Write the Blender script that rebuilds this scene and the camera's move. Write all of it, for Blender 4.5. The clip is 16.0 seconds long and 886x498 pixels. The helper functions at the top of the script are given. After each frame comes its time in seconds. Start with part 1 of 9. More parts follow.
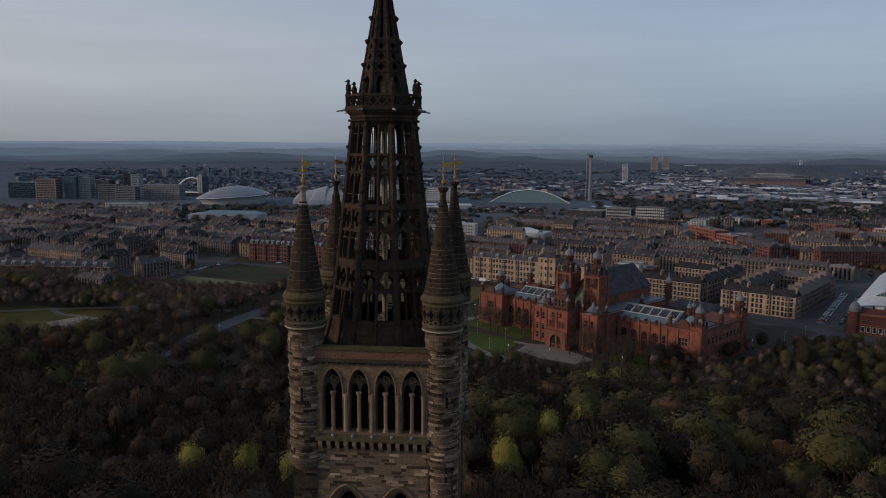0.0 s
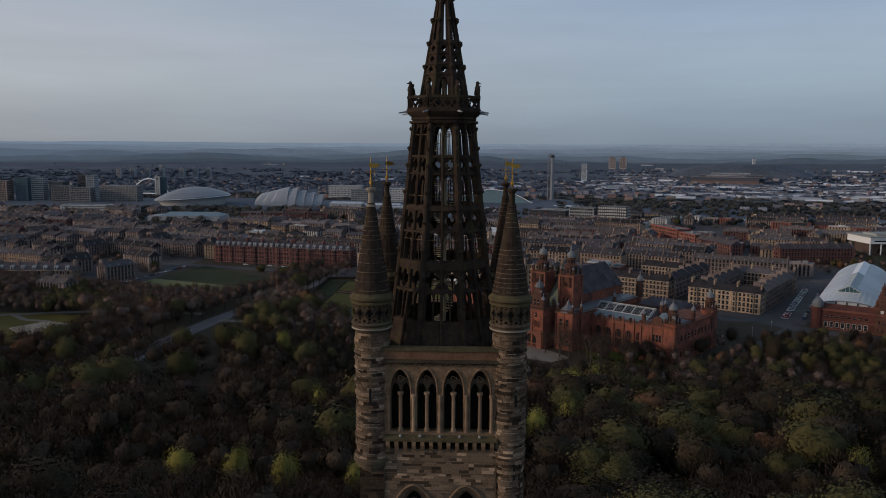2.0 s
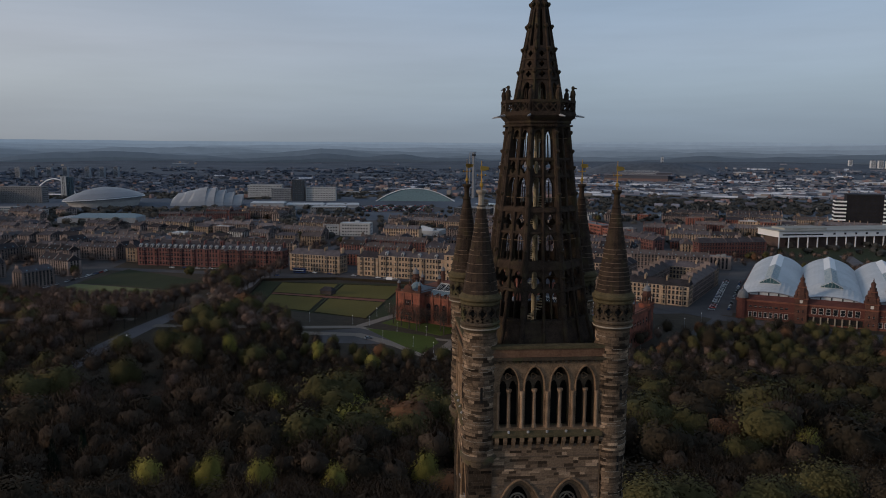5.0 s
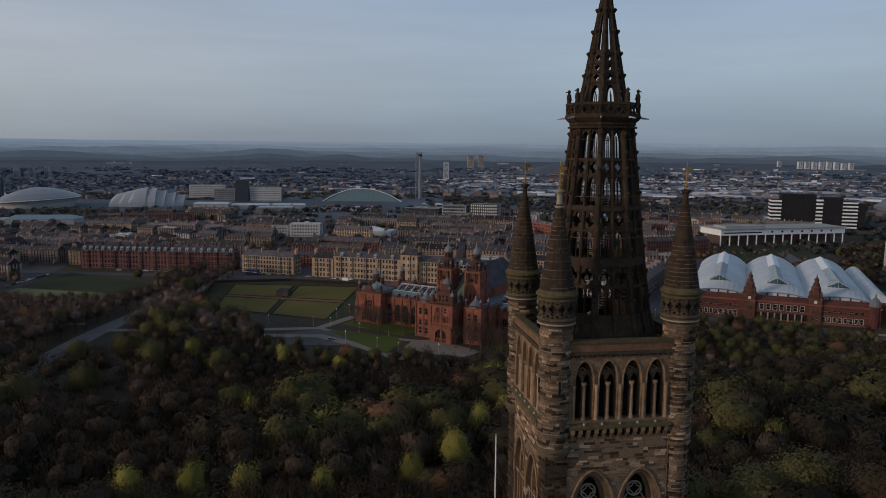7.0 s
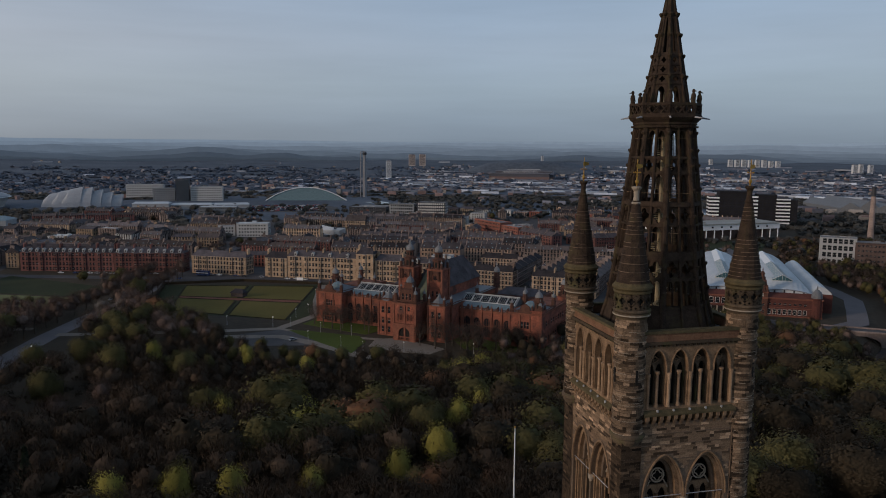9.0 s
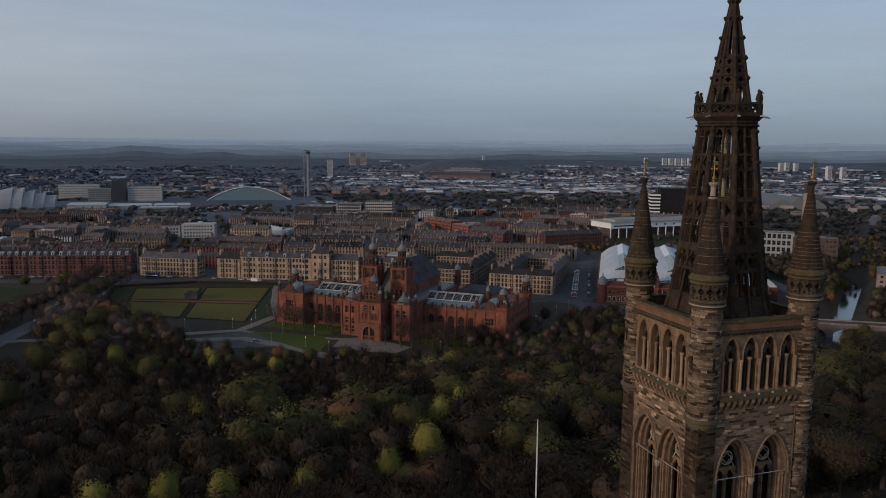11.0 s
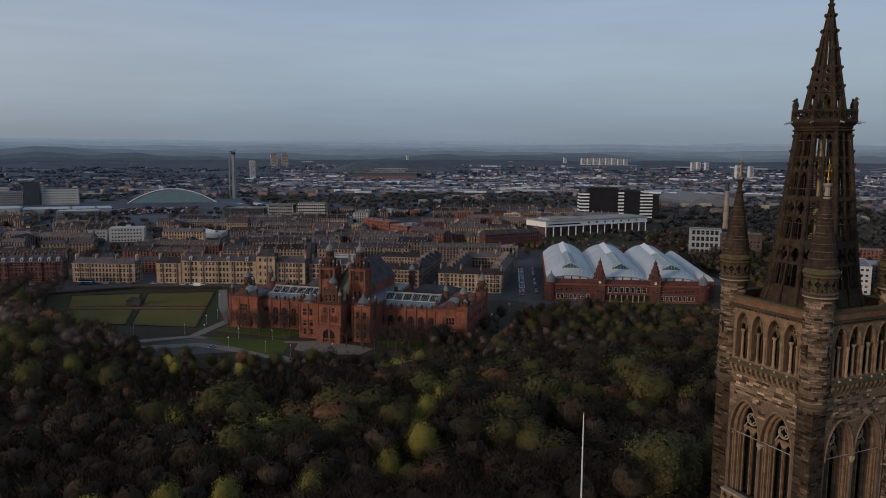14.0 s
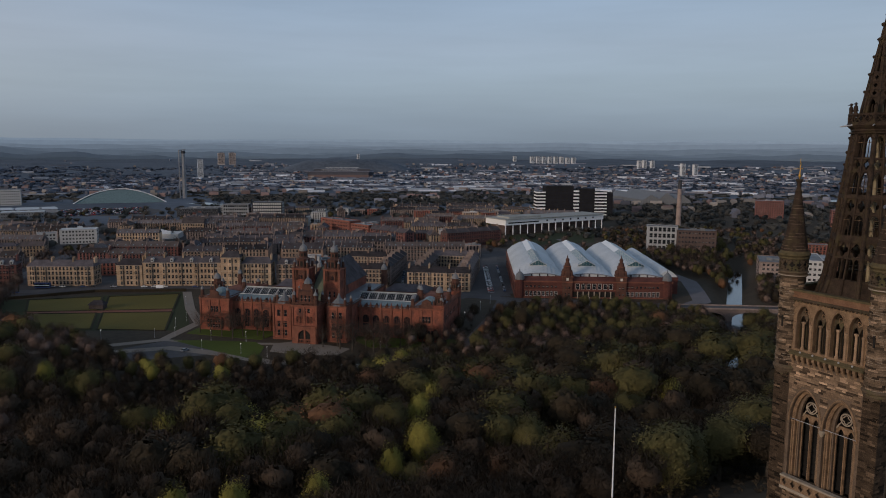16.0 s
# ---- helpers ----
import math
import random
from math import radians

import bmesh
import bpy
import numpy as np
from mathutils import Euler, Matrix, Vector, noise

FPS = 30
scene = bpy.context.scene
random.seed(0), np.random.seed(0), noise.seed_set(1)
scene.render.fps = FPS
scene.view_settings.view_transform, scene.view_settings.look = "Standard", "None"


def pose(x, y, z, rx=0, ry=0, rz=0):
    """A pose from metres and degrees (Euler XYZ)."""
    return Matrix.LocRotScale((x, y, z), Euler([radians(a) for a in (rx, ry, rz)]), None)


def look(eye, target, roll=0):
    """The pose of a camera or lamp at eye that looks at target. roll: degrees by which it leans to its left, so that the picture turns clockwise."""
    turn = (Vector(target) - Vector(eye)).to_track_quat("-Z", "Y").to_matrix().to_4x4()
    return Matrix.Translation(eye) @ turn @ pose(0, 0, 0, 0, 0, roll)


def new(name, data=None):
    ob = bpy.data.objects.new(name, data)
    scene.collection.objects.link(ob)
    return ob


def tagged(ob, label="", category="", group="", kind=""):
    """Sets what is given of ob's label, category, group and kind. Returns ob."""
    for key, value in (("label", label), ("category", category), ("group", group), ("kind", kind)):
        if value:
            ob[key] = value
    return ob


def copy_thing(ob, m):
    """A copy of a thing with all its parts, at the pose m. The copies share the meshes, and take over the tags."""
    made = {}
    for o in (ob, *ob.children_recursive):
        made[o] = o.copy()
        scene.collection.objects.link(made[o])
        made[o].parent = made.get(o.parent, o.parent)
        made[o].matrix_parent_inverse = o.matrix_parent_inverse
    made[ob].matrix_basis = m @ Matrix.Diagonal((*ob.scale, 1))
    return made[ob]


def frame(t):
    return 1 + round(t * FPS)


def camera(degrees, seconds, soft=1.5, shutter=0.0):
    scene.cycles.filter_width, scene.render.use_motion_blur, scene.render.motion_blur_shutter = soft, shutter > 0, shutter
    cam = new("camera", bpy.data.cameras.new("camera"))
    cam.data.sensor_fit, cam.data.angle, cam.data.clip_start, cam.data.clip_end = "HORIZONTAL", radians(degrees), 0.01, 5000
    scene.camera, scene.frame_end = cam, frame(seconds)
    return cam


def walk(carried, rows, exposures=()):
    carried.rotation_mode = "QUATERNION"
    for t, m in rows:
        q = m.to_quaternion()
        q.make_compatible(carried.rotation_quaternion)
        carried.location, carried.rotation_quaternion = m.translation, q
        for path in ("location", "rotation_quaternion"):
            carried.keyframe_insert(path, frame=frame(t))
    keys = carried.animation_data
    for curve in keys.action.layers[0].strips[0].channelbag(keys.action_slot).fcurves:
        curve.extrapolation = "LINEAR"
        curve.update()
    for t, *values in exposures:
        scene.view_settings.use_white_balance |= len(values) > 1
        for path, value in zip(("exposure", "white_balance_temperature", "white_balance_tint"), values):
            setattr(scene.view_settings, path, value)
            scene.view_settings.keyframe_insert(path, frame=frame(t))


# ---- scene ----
cam = camera(61.2, 16.0, soft=1.0)

PATH = [
    (0, (10.936, -63.330, 69.845), (10.752, -61.355, 69.587), 0.30),
    (0.5, (8.908, -63.577, 69.821), (8.749, -61.600, 69.564), 0.22),
    (1, (6.917, -63.938, 69.860), (6.784, -61.959, 69.603), 0.23),
    (1.5, (4.637, -64.174, 69.873), (4.532, -62.193, 69.615), 0.23),
    (2, (2.413, -64.452, 69.915), (2.337, -62.471, 69.658), 0.24),
    (2.5, (-0.083, -64.716, 69.949), (-0.124, -62.733, 69.690), 0.26),
    (3, (-2.477, -64.994, 70.010), (-2.483, -63.010, 69.752), 0.27),
    (3.5, (-5.132, -65.135, 70.088), (-5.096, -63.152, 69.830), 0.27),
    (4, (-7.644, -65.227, 70.145), (-7.573, -63.245, 69.886), 0.28),
    (6.5, (-21.690, -65.484, 70.275), (-21.424, -63.518, 70.015), 0.28),
    (7, (-24.488, -65.321, 70.184), (-24.186, -63.361, 69.925), 0.39),
    (7.5, (-27.583, -65.303, 70.181), (-27.238, -63.350, 69.922), 0.37),
    (8, (-30.565, -65.153, 70.137), (-30.183, -63.208, 69.877), 0.38),
    (8.5, (-33.695, -64.910, 70.153), (-33.273, -62.973, 69.892), 0.33),
    (9, (-36.705, -64.593, 70.098), (-36.246, -62.664, 69.836), 0.40),
    (11.5, (-52.852, -61.690, 69.884), (-52.204, -59.816, 69.621), 0.31),
    (12, (-56.023, -60.981, 69.953), (-55.344, -59.118, 69.691), 0.28),
    (12.5, (-59.457, -60.015, 69.956), (-58.743, -58.165, 69.693), 0.26),
    (13, (-62.654, -59.087, 69.982), (-61.909, -57.250, 69.719), 0.28),
    (13.5, (-66.070, -58.012, 70.031), (-65.292, -56.189, 69.769), 0.29),
    (14, (-69.555, -56.907, 70.129), (-68.744, -55.098, 69.867), 0.29),
    (14.5, (-72.836, -55.765, 70.283), (-71.995, -53.970, 70.019), 0.24),
    (15, (-76.114, -54.398, 70.235), (-75.241, -52.618, 69.972), 0.30),
    (15.5, (-79.358, -53.221, 70.270), (-78.456, -51.455, 70.006), 0.20),
    (16, (-82.955, -51.824, 70.395), (-82.021, -50.075, 70.130), 0.25),
]
walk(cam, [(t, look(eye, target, roll)) for t, eye, target, roll in PATH])

# ---------- world and light ----------
world = bpy.data.worlds.new("dusk_sky")
scene.world = world
world.use_nodes = True
wn, wl = world.node_tree.nodes, world.node_tree.links
wn.clear()
w_out = wn.new("ShaderNodeOutputWorld")
w_bg = wn.new("ShaderNodeBackground")
w_sky = wn.new("ShaderNodeTexSky")
w_sky.sky_type = "NISHITA"
w_sky.sun_disc = False
w_sky.sun_elevation = radians(9)
w_sky.sun_rotation = radians(-105)
w_sky.air_density, w_sky.dust_density, w_sky.ozone_density = 1.2, 2.5, 1.6
w_tc = wn.new("ShaderNodeTexCoord")
w_sep = wn.new("ShaderNodeSeparateXYZ")
wl.new(w_tc.outputs["Generated"], w_sep.inputs[0])
# high overcast: grey-blue veil, paler near the horizon, with long streaks
w_ramp = wn.new("ShaderNodeValToRGB")
els = w_ramp.color_ramp.elements
els[0].position, els[0].color = 0.0, (0.176, 0.222, 0.278, 1)
els[1].position, els[1].color = 1.0, (0.10, 0.145, 0.22, 1)
for p, c in ((0.015, (0.194, 0.247, 0.312)), (0.04, (0.222, 0.286, 0.366)), (0.08, (0.268, 0.340, 0.428)), (0.13, (0.288, 0.358, 0.462)), (0.2, (0.262, 0.345, 0.470)), (0.4, (0.18, 0.255, 0.37))):
    e = els.new(p)
    e.color = (*c, 1)
wl.new(w_sep.outputs["Z"], w_ramp.inputs[0])
w_map = wn.new("ShaderNodeMapping")
w_map.inputs["Scale"].default_value = (1.6, 1.6, 16.0)
wl.new(w_tc.outputs["Generated"], w_map.inputs[0])
w_noise = wn.new("ShaderNodeTexNoise")
w_noise.inputs["Scale"].default_value = 1.7
w_noise.inputs["Detail"].default_value = 5
w_noise.inputs["Roughness"].default_value = 0.55
wl.new(w_map.outputs[0], w_noise.inputs["Vector"])
w_str = wn.new("ShaderNodeMapRange")
w_str.inputs[1].default_value, w_str.inputs[2].default_value = 0.3, 0.7
w_str.inputs[3].default_value, w_str.inputs[4].default_value = 0.94, 1.06
wl.new(w_noise.outputs["Fac"], w_str.inputs[0])
w_mul = wn.new("ShaderNodeVectorMath")
w_mul.operation = "SCALE"
wl.new(w_ramp.outputs[0], w_mul.inputs[0])
wl.new(w_str.outputs[0], w_mul.inputs["Scale"])
# warmer and paler towards the low sun
w_warm = wn.new("ShaderNodeMix")
w_warm.data_type = "RGBA"
w_warm.blend_type = "MULTIPLY"
w_side = wn.new("ShaderNodeMapRange")
w_side.inputs[1].default_value, w_side.inputs[2].default_value = 0.25, -0.75
wl.new(w_sep.outputs["X"], w_side.inputs[0])
wl.new(w_side.outputs[0], w_warm.inputs["Factor"])
wl.new(w_mul.outputs[0], w_warm.inputs[6])
w_warm.inputs[7].default_value = (1.42, 1.18, 1.01, 1)
w_add = wn.new("ShaderNodeMix")
w_add.data_type = "RGBA"
w_add.blend_type = "ADD"
w_add.inputs["Factor"].default_value = 0.015
wl.new(w_warm.outputs[2], w_add.inputs[6])
wl.new(w_sky.outputs[0], w_add.inputs[7])
wl.new(w_add.outputs[2], w_bg.inputs["Color"])
w_bg.inputs["Strength"].default_value = 1.05
wl.new(w_bg.outputs[0], w_out.inputs[0])

sun_data = bpy.data.lights.new("sun", "SUN")
sun_data.energy = 1.42
sun_data.angle = radians(7)
sun_data.color = (1.0, 0.79, 0.64)
sun = new("sun", sun_data)
sun.matrix_world = look((-310, -80, 80), (0, 0, 0))

# ---------- materials ----------


def material(name, a, b, scale=1.0, rough=0.85, bump=0.0, metal=0.0, island=0.0, obrand=0.0, fine=8.0, moss=None):
    """Two tones mixed by noise at two scales, with optional scatter per piece."""
    m = bpy.data.materials.new(name)
    m.use_nodes = True
    n, l = m.node_tree.nodes, m.node_tree.links
    p = n["Principled BSDF"]
    tc = n.new("ShaderNodeTexCoord")
    n1 = n.new("ShaderNodeTexNoise")
    n1.inputs["Scale"].default_value = scale
    n1.inputs["Detail"].default_value = 4
    n2 = n.new("ShaderNodeTexNoise")
    n2.inputs["Scale"].default_value = scale * fine
    n2.inputs["Detail"].default_value = 3
    for k in (n1, n2):
        l.new(tc.outputs["Object"], k.inputs["Vector"])
    mix = n.new("ShaderNodeMath")
    mix.operation = "MULTIPLY_ADD"
    mix.inputs[1].default_value = 0.45
    l.new(n2.outputs["Fac"], mix.inputs[0])
    half = n.new("ShaderNodeMath")
    half.operation = "MULTIPLY"
    half.inputs[1].default_value = 0.55
    l.new(n1.outputs["Fac"], half.inputs[0])
    l.new(half.outputs[0], mix.inputs[2])
    fac = mix.outputs[0]
    r = n.new("ShaderNodeMapRange")
    r.inputs[1].default_value, r.inputs[2].default_value = 0.34, 0.66
    l.new(fac, r.inputs[0])
    fac = r.outputs[0]
    c = n.new("ShaderNodeMix")
    c.data_type = "RGBA"
    c.inputs[6].default_value = (*a, 1)
    c.inputs[7].default_value = (*b, 1)
    l.new(fac, c.inputs["Factor"])
    col = c.outputs[2]
    if moss:
        n3 = n.new("ShaderNodeTexNoise")
        n3.inputs["Scale"].default_value = scale * 0.6
        n3.inputs["Detail"].default_value = 6
        l.new(tc.outputs["Object"], n3.inputs["Vector"])
        r3 = n.new("ShaderNodeMapRange")
        r3.inputs[1].default_value, r3.inputs[2].default_value = 0.52, 0.66
        l.new(n3.outputs["Fac"], r3.inputs[0])
        c3 = n.new("ShaderNodeMix")
        c3.data_type = "RGBA"
        l.new(r3.outputs[0], c3.inputs["Factor"])
        l.new(col, c3.inputs[6])
        c3.inputs[7].default_value = (*moss, 1)
        col = c3.outputs[2]
    for amount, kind in ((island, "island"), (obrand, "object")):
        if amount:
            if kind == "island":
                src = n.new("ShaderNodeNewGeometry").outputs["Random Per Island"]
            else:
                src = n.new("ShaderNodeObjectInfo").outputs["Random"]
            mr = n.new("ShaderNodeMapRange")
            mr.inputs[3].default_value, mr.inputs[4].default_value = 1 - amount, 1 + amount
            if amount > 0.6:
                # mostly even blocks, some sooty, a few pale replacements
                fc = n.new("ShaderNodeFloatCurve")
                cv = fc.mapping.curves[0]
                cv.points[0].location, cv.points[1].location = (0, 0.05), (1, 1.0)
                for q in ((0.16, 0.12), (0.34, 0.28), (0.76, 0.34), (0.9, 0.55)):
                    cv.points.new(*q)
                fc.mapping.update()
                l.new(src, fc.inputs["Value"])
                src = fc.outputs[0]
                mr.inputs[3].default_value, mr.inputs[4].default_value = 0.08, 3.3
            l.new(src, mr.inputs[0])
            sc = n.new("ShaderNodeVectorMath")
            sc.operation = "SCALE"
            l.new(col, sc.inputs[0])
            l.new(mr.outputs[0], sc.inputs["Scale"])
            col = sc.outputs[0]
    l.new(col, p.inputs["Base Color"])
    p.inputs["Roughness"].default_value = rough
    p.inputs["Metallic"].default_value = metal
    p.inputs["Specular IOR Level"].default_value = 0.3
    if bump:
        bp = n.new("ShaderNodeBump")
        bp.inputs["Strength"].default_value = bump
        bp.inputs["Distance"].default_value = 0.05
        l.new(n2.outputs["Fac"], bp.inputs["Height"])
        l.new(bp.outputs[0], p.inputs["Normal"])
    if rough >= 0.85:
        p.inputs["Specular IOR Level"].default_value = 0.15
    return m


def glass(name, tint, rough=0.08, spec=0.5):
    m = material(name, tint, tuple(v * 1.5 for v in tint), 0.4, rough)
    m.node_tree.nodes["Principled BSDF"].inputs["Specular IOR Level"].default_value = spec
    return m


M_STONE = material("weathered_sandstone", (0.1050, 0.0777, 0.0562), (0.1995, 0.1428, 0.1015), 0.7, 0.9, 0.4, island=0.35, obrand=0.2)
M_STONE_DRESS = material("dressed_sandstone", (0.1134, 0.0735, 0.0454), (0.2992, 0.1963, 0.1188), 1.4, 0.88, 0.3)
M_COURSE_T = material("sooty_turret_block", (0.0582, 0.0426, 0.0302), (0.1926, 0.1344, 0.0893), 1.1, 0.92, 0.5, island=0.68)
M_COURSE = material("tower_block", (0.1071, 0.0735, 0.0497), (0.2625, 0.1796, 0.1145), 1.1, 0.9, 0.4, island=0.68, obrand=0.68)
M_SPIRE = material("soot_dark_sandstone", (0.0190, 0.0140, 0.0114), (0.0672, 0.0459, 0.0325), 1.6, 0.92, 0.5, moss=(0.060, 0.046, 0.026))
M_TURRET = material("turret_sandstone", (0.0470, 0.0358, 0.0255), (0.1053, 0.0773, 0.0522), 1.0, 0.92, 0.4, island=0.45, moss=(0.082, 0.074, 0.036))
# paler than the dressed stone, for the arcade shafts
M_SHAFT = material("pale_shaft_stone", (0.20, 0.132, 0.082), (0.36, 0.245, 0.158), 1.4, 0.88, 0.2, obrand=0.3)
M_RED_COPING = material("red_coping_stone", (0.12, 0.062, 0.038), (0.22, 0.125, 0.076), 0.8, 0.88, 0.3)
M_MOSS = material("mossy_ledge", (0.062, 0.051, 0.028), (0.135, 0.106, 0.057), 2.0, 0.95, 0.3)
M_PALE = material("pale_new_stone", (0.26, 0.215, 0.165), (0.38, 0.325, 0.255), 1.5, 0.85, 0.2)
M_PALE_TIMBER = material("pale_stair_timber", (0.27, 0.215, 0.13), (0.36, 0.30, 0.19), 1.5, 0.7)
# near-black carries the shade inside openings; the hospital windows share it
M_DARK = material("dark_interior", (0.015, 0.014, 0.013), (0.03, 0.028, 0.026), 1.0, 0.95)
M_LEAD = material("roof_lead", (0.10, 0.105, 0.115), (0.17, 0.18, 0.19), 0.6, 0.5, 0.1)
M_GOLD = material("gilded_metal", (0.40, 0.23, 0.05), (0.55, 0.33, 0.075), 2.0, 0.42, metal=0.8)
M_WHITE = material("white_paint", (0.72, 0.73, 0.74), (0.82, 0.82, 0.82), 0.5, 0.5)
M_IRON = material("grey_iron", (0.30, 0.30, 0.31), (0.42, 0.42, 0.43), 1.5, 0.5)

M_GROUND = material("park_ground", (0.0398, 0.0316, 0.0223), (0.0725, 0.0565, 0.0397), 0.02, 0.95, fine=14)
M_GRASS = material("mown_lawn", (0.0560, 0.0756, 0.0143), (0.0829, 0.1037, 0.0220), 0.05, 0.95, fine=20)
M_GREEN = material("bowling_green", (0.098, 0.080, 0.020), (0.132, 0.106, 0.028), 0.03, 0.95, fine=30)
M_FIELD = material("dull_playing_field", (0.0291, 0.0346, 0.0154), (0.0448, 0.0497, 0.0220), 0.05, 0.95, fine=20)
M_PITCH = material("worn_pitch", (0.13, 0.14, 0.055), (0.19, 0.185, 0.085), 0.03, 0.95, fine=20)
M_ROAD = material("asphalt", (0.0655, 0.0605, 0.0605), (0.1107, 0.1023, 0.1023), 0.06, 0.9, fine=20)
M_AVENUE = material("worn_grey_asphalt", (0.1243, 0.1122, 0.1144), (0.1751, 0.1595, 0.1628), 0.06, 0.9, fine=20)
M_PATH = material("pale_path", (0.1830, 0.1528, 0.1269), (0.2501, 0.2098, 0.1726), 0.06, 0.9, fine=20)
M_REDPATH = material("red_clay_path", (0.16, 0.065, 0.045), (0.21, 0.09, 0.06), 0.1, 0.9)
M_CITYGROUND = material("city_ground", (0.0497, 0.0462, 0.0462), (0.0972, 0.0902, 0.0902), 0.008, 0.92, fine=12)
M_WATER = material("river_water", (0.03, 0.035, 0.04), (0.045, 0.05, 0.055), 0.1, 0.12)
M_WATER.node_tree.nodes["Principled BSDF"].inputs["Specular IOR Level"].default_value = 0.7

M_REDSAND = material("red_sandstone", (0.105, 0.042, 0.032), (0.365, 0.126, 0.080), 0.22, 0.9, 0.1, fine=9, moss=(0.100, 0.052, 0.043))
M_BROWNBRICK = material("brown_brick", (0.066, 0.048, 0.044), (0.120, 0.084, 0.074), 0.15, 0.88, obrand=0.15)
M_HALLRED = material("dark_red_sandstone", (0.0638, 0.0276, 0.0246), (0.1441, 0.0552, 0.0434), 0.15, 0.9, 0.1, fine=12)
M_REDSOOT = material("sooty_red_sandstone", (0.058, 0.033, 0.027), (0.145, 0.070, 0.050), 0.3, 0.9)
M_REDTRIM = material("red_sandstone_trim", (0.125, 0.054, 0.040), (0.270, 0.108, 0.070), 0.3, 0.9)
M_CREAM = material("blond_sandstone", (0.2162, 0.1502, 0.0978), (0.5724, 0.4084, 0.2749), 0.16, 0.9, obrand=0.4, fine=10)
M_TRIM = material("pale_dressed_margin", (0.34, 0.265, 0.195), (0.50, 0.40, 0.305), 0.3, 0.85)
M_BUFF = material("pinkish_blond_sandstone", (0.1590, 0.1104, 0.0860), (0.3816, 0.2632, 0.1990), 0.16, 0.9, obrand=0.3, fine=10)
M_PANELS = material("grey_panels", (0.28, 0.285, 0.29), (0.38, 0.385, 0.39), 0.2, 0.7)
M_RIVERSTONE = material("grey_beige_cladding", (0.17, 0.165, 0.165), (0.26, 0.25, 0.245), 0.12, 0.85, obrand=0.25)
# blue-grey base colours of the far land stand in for haze
M_FARLAND = material("hazed_fields", (0.0704, 0.0840, 0.1046), (0.1232, 0.1434, 0.1771), 0.004, 0.95, fine=16)
M_FARHILL = material("hazed_slopes", (0.0660, 0.0795, 0.0989), (0.1210, 0.1411, 0.1702), 0.006, 0.95, fine=14)
M_GREYSTONE = material("grey_sandstone", (0.1543, 0.1198, 0.1073), (0.3146, 0.2445, 0.2145), 0.10, 0.9, obrand=0.3, fine=10)
M_TENRED = material("tenement_red_sandstone", (0.1113, 0.0535, 0.0482), (0.2279, 0.1027, 0.0874), 0.12, 0.9, obrand=0.25, fine=10)
M_BRICK = material("orange_brick", (0.1889, 0.0777, 0.0592), (0.2743, 0.1082, 0.0801), 0.15, 0.88, obrand=0.15)
M_HARL = material("white_render", (0.38, 0.375, 0.365), (0.52, 0.515, 0.50), 0.12, 0.85, obrand=0.12)
M_SLATE = material("slate_roof", (0.038, 0.0335, 0.036), (0.098, 0.086, 0.091), 0.18, 0.75, obrand=0.6, fine=14)
M_SLATE_W = material("roof_slate_rust", (0.062, 0.051, 0.049), (0.132, 0.108, 0.102), 0.18, 0.8, obrand=0.6, fine=14)
# lighter slate whose paleness stands in for haze over the farther rows
M_SLATE_G = material("haze_lifted_slate", (0.078, 0.068, 0.070), (0.160, 0.138, 0.138), 0.18, 0.95, obrand=0.5, fine=14)
for m in (M_SLATE, M_SLATE_W, M_SLATE_G):
    m.node_tree.nodes["Principled BSDF"].inputs["Specular IOR Level"].default_value = 0.1
    m.node_tree.nodes["Principled BSDF"].inputs["Roughness"].default_value = 0.95
M_FLATROOF = material("grey_membrane", (0.17, 0.175, 0.18), (0.28, 0.285, 0.29), 0.08, 0.8, obrand=0.35)
M_COLROOF = material("pale_gravel_roof", (0.27, 0.27, 0.245), (0.38, 0.38, 0.35), 0.05, 0.9, fine=12)
M_WHITEROOF = material("white_sheet_roof", (0.40, 0.425, 0.44), (0.56, 0.585, 0.605), 0.05, 0.55, fine=12)
M_ROOFLIGHT = glass("rooflight_glass", (0.13, 0.20, 0.235), 0.4, 0.3)
M_TEAL = glass("teal_gable_glass", (0.03, 0.075, 0.09), 0.3, 0.3)
M_DOME = material("pale_grey_dome", (0.14, 0.145, 0.15), (0.23, 0.235, 0.24), 0.8, 0.6)
M_SCIGLASS = glass("pale_teal_curtain_glass", (0.13, 0.195, 0.215), 0.25, 0.4)
M_GLASSROOF = glass("green_grey_patent_glazing", (0.105, 0.15, 0.17), 0.4)
M_COPPER = material("verdigris_copper", (0.085, 0.105, 0.075), (0.13, 0.15, 0.105), 0.3, 0.7)
M_PANE = glass("window_glass", (0.012, 0.014, 0.017), 0.2, 0.18)
M_PANE_B = glass("blue_curtain_glass", (0.045, 0.075, 0.095), 0.12)
M_FRAME = material("pale_window_frame", (0.52, 0.51, 0.48), (0.64, 0.63, 0.60), 1.0, 0.6)
M_DARKCLAD = material("dark_cladding", (0.030, 0.032, 0.038), (0.055, 0.058, 0.066), 0.1, 0.6)
M_BLACKCLAD = material("black_cladding", (0.013, 0.013, 0.016), (0.026, 0.026, 0.031), 0.1, 0.85)
M_STEEL = material("silver_cladding", (0.20, 0.205, 0.22), (0.29, 0.295, 0.31), 0.03, 0.42, metal=0.35, fine=20)
M_SHELL = material("pale_shell_cladding", (0.29, 0.30, 0.315), (0.39, 0.40, 0.42), 0.05, 0.5, fine=20)
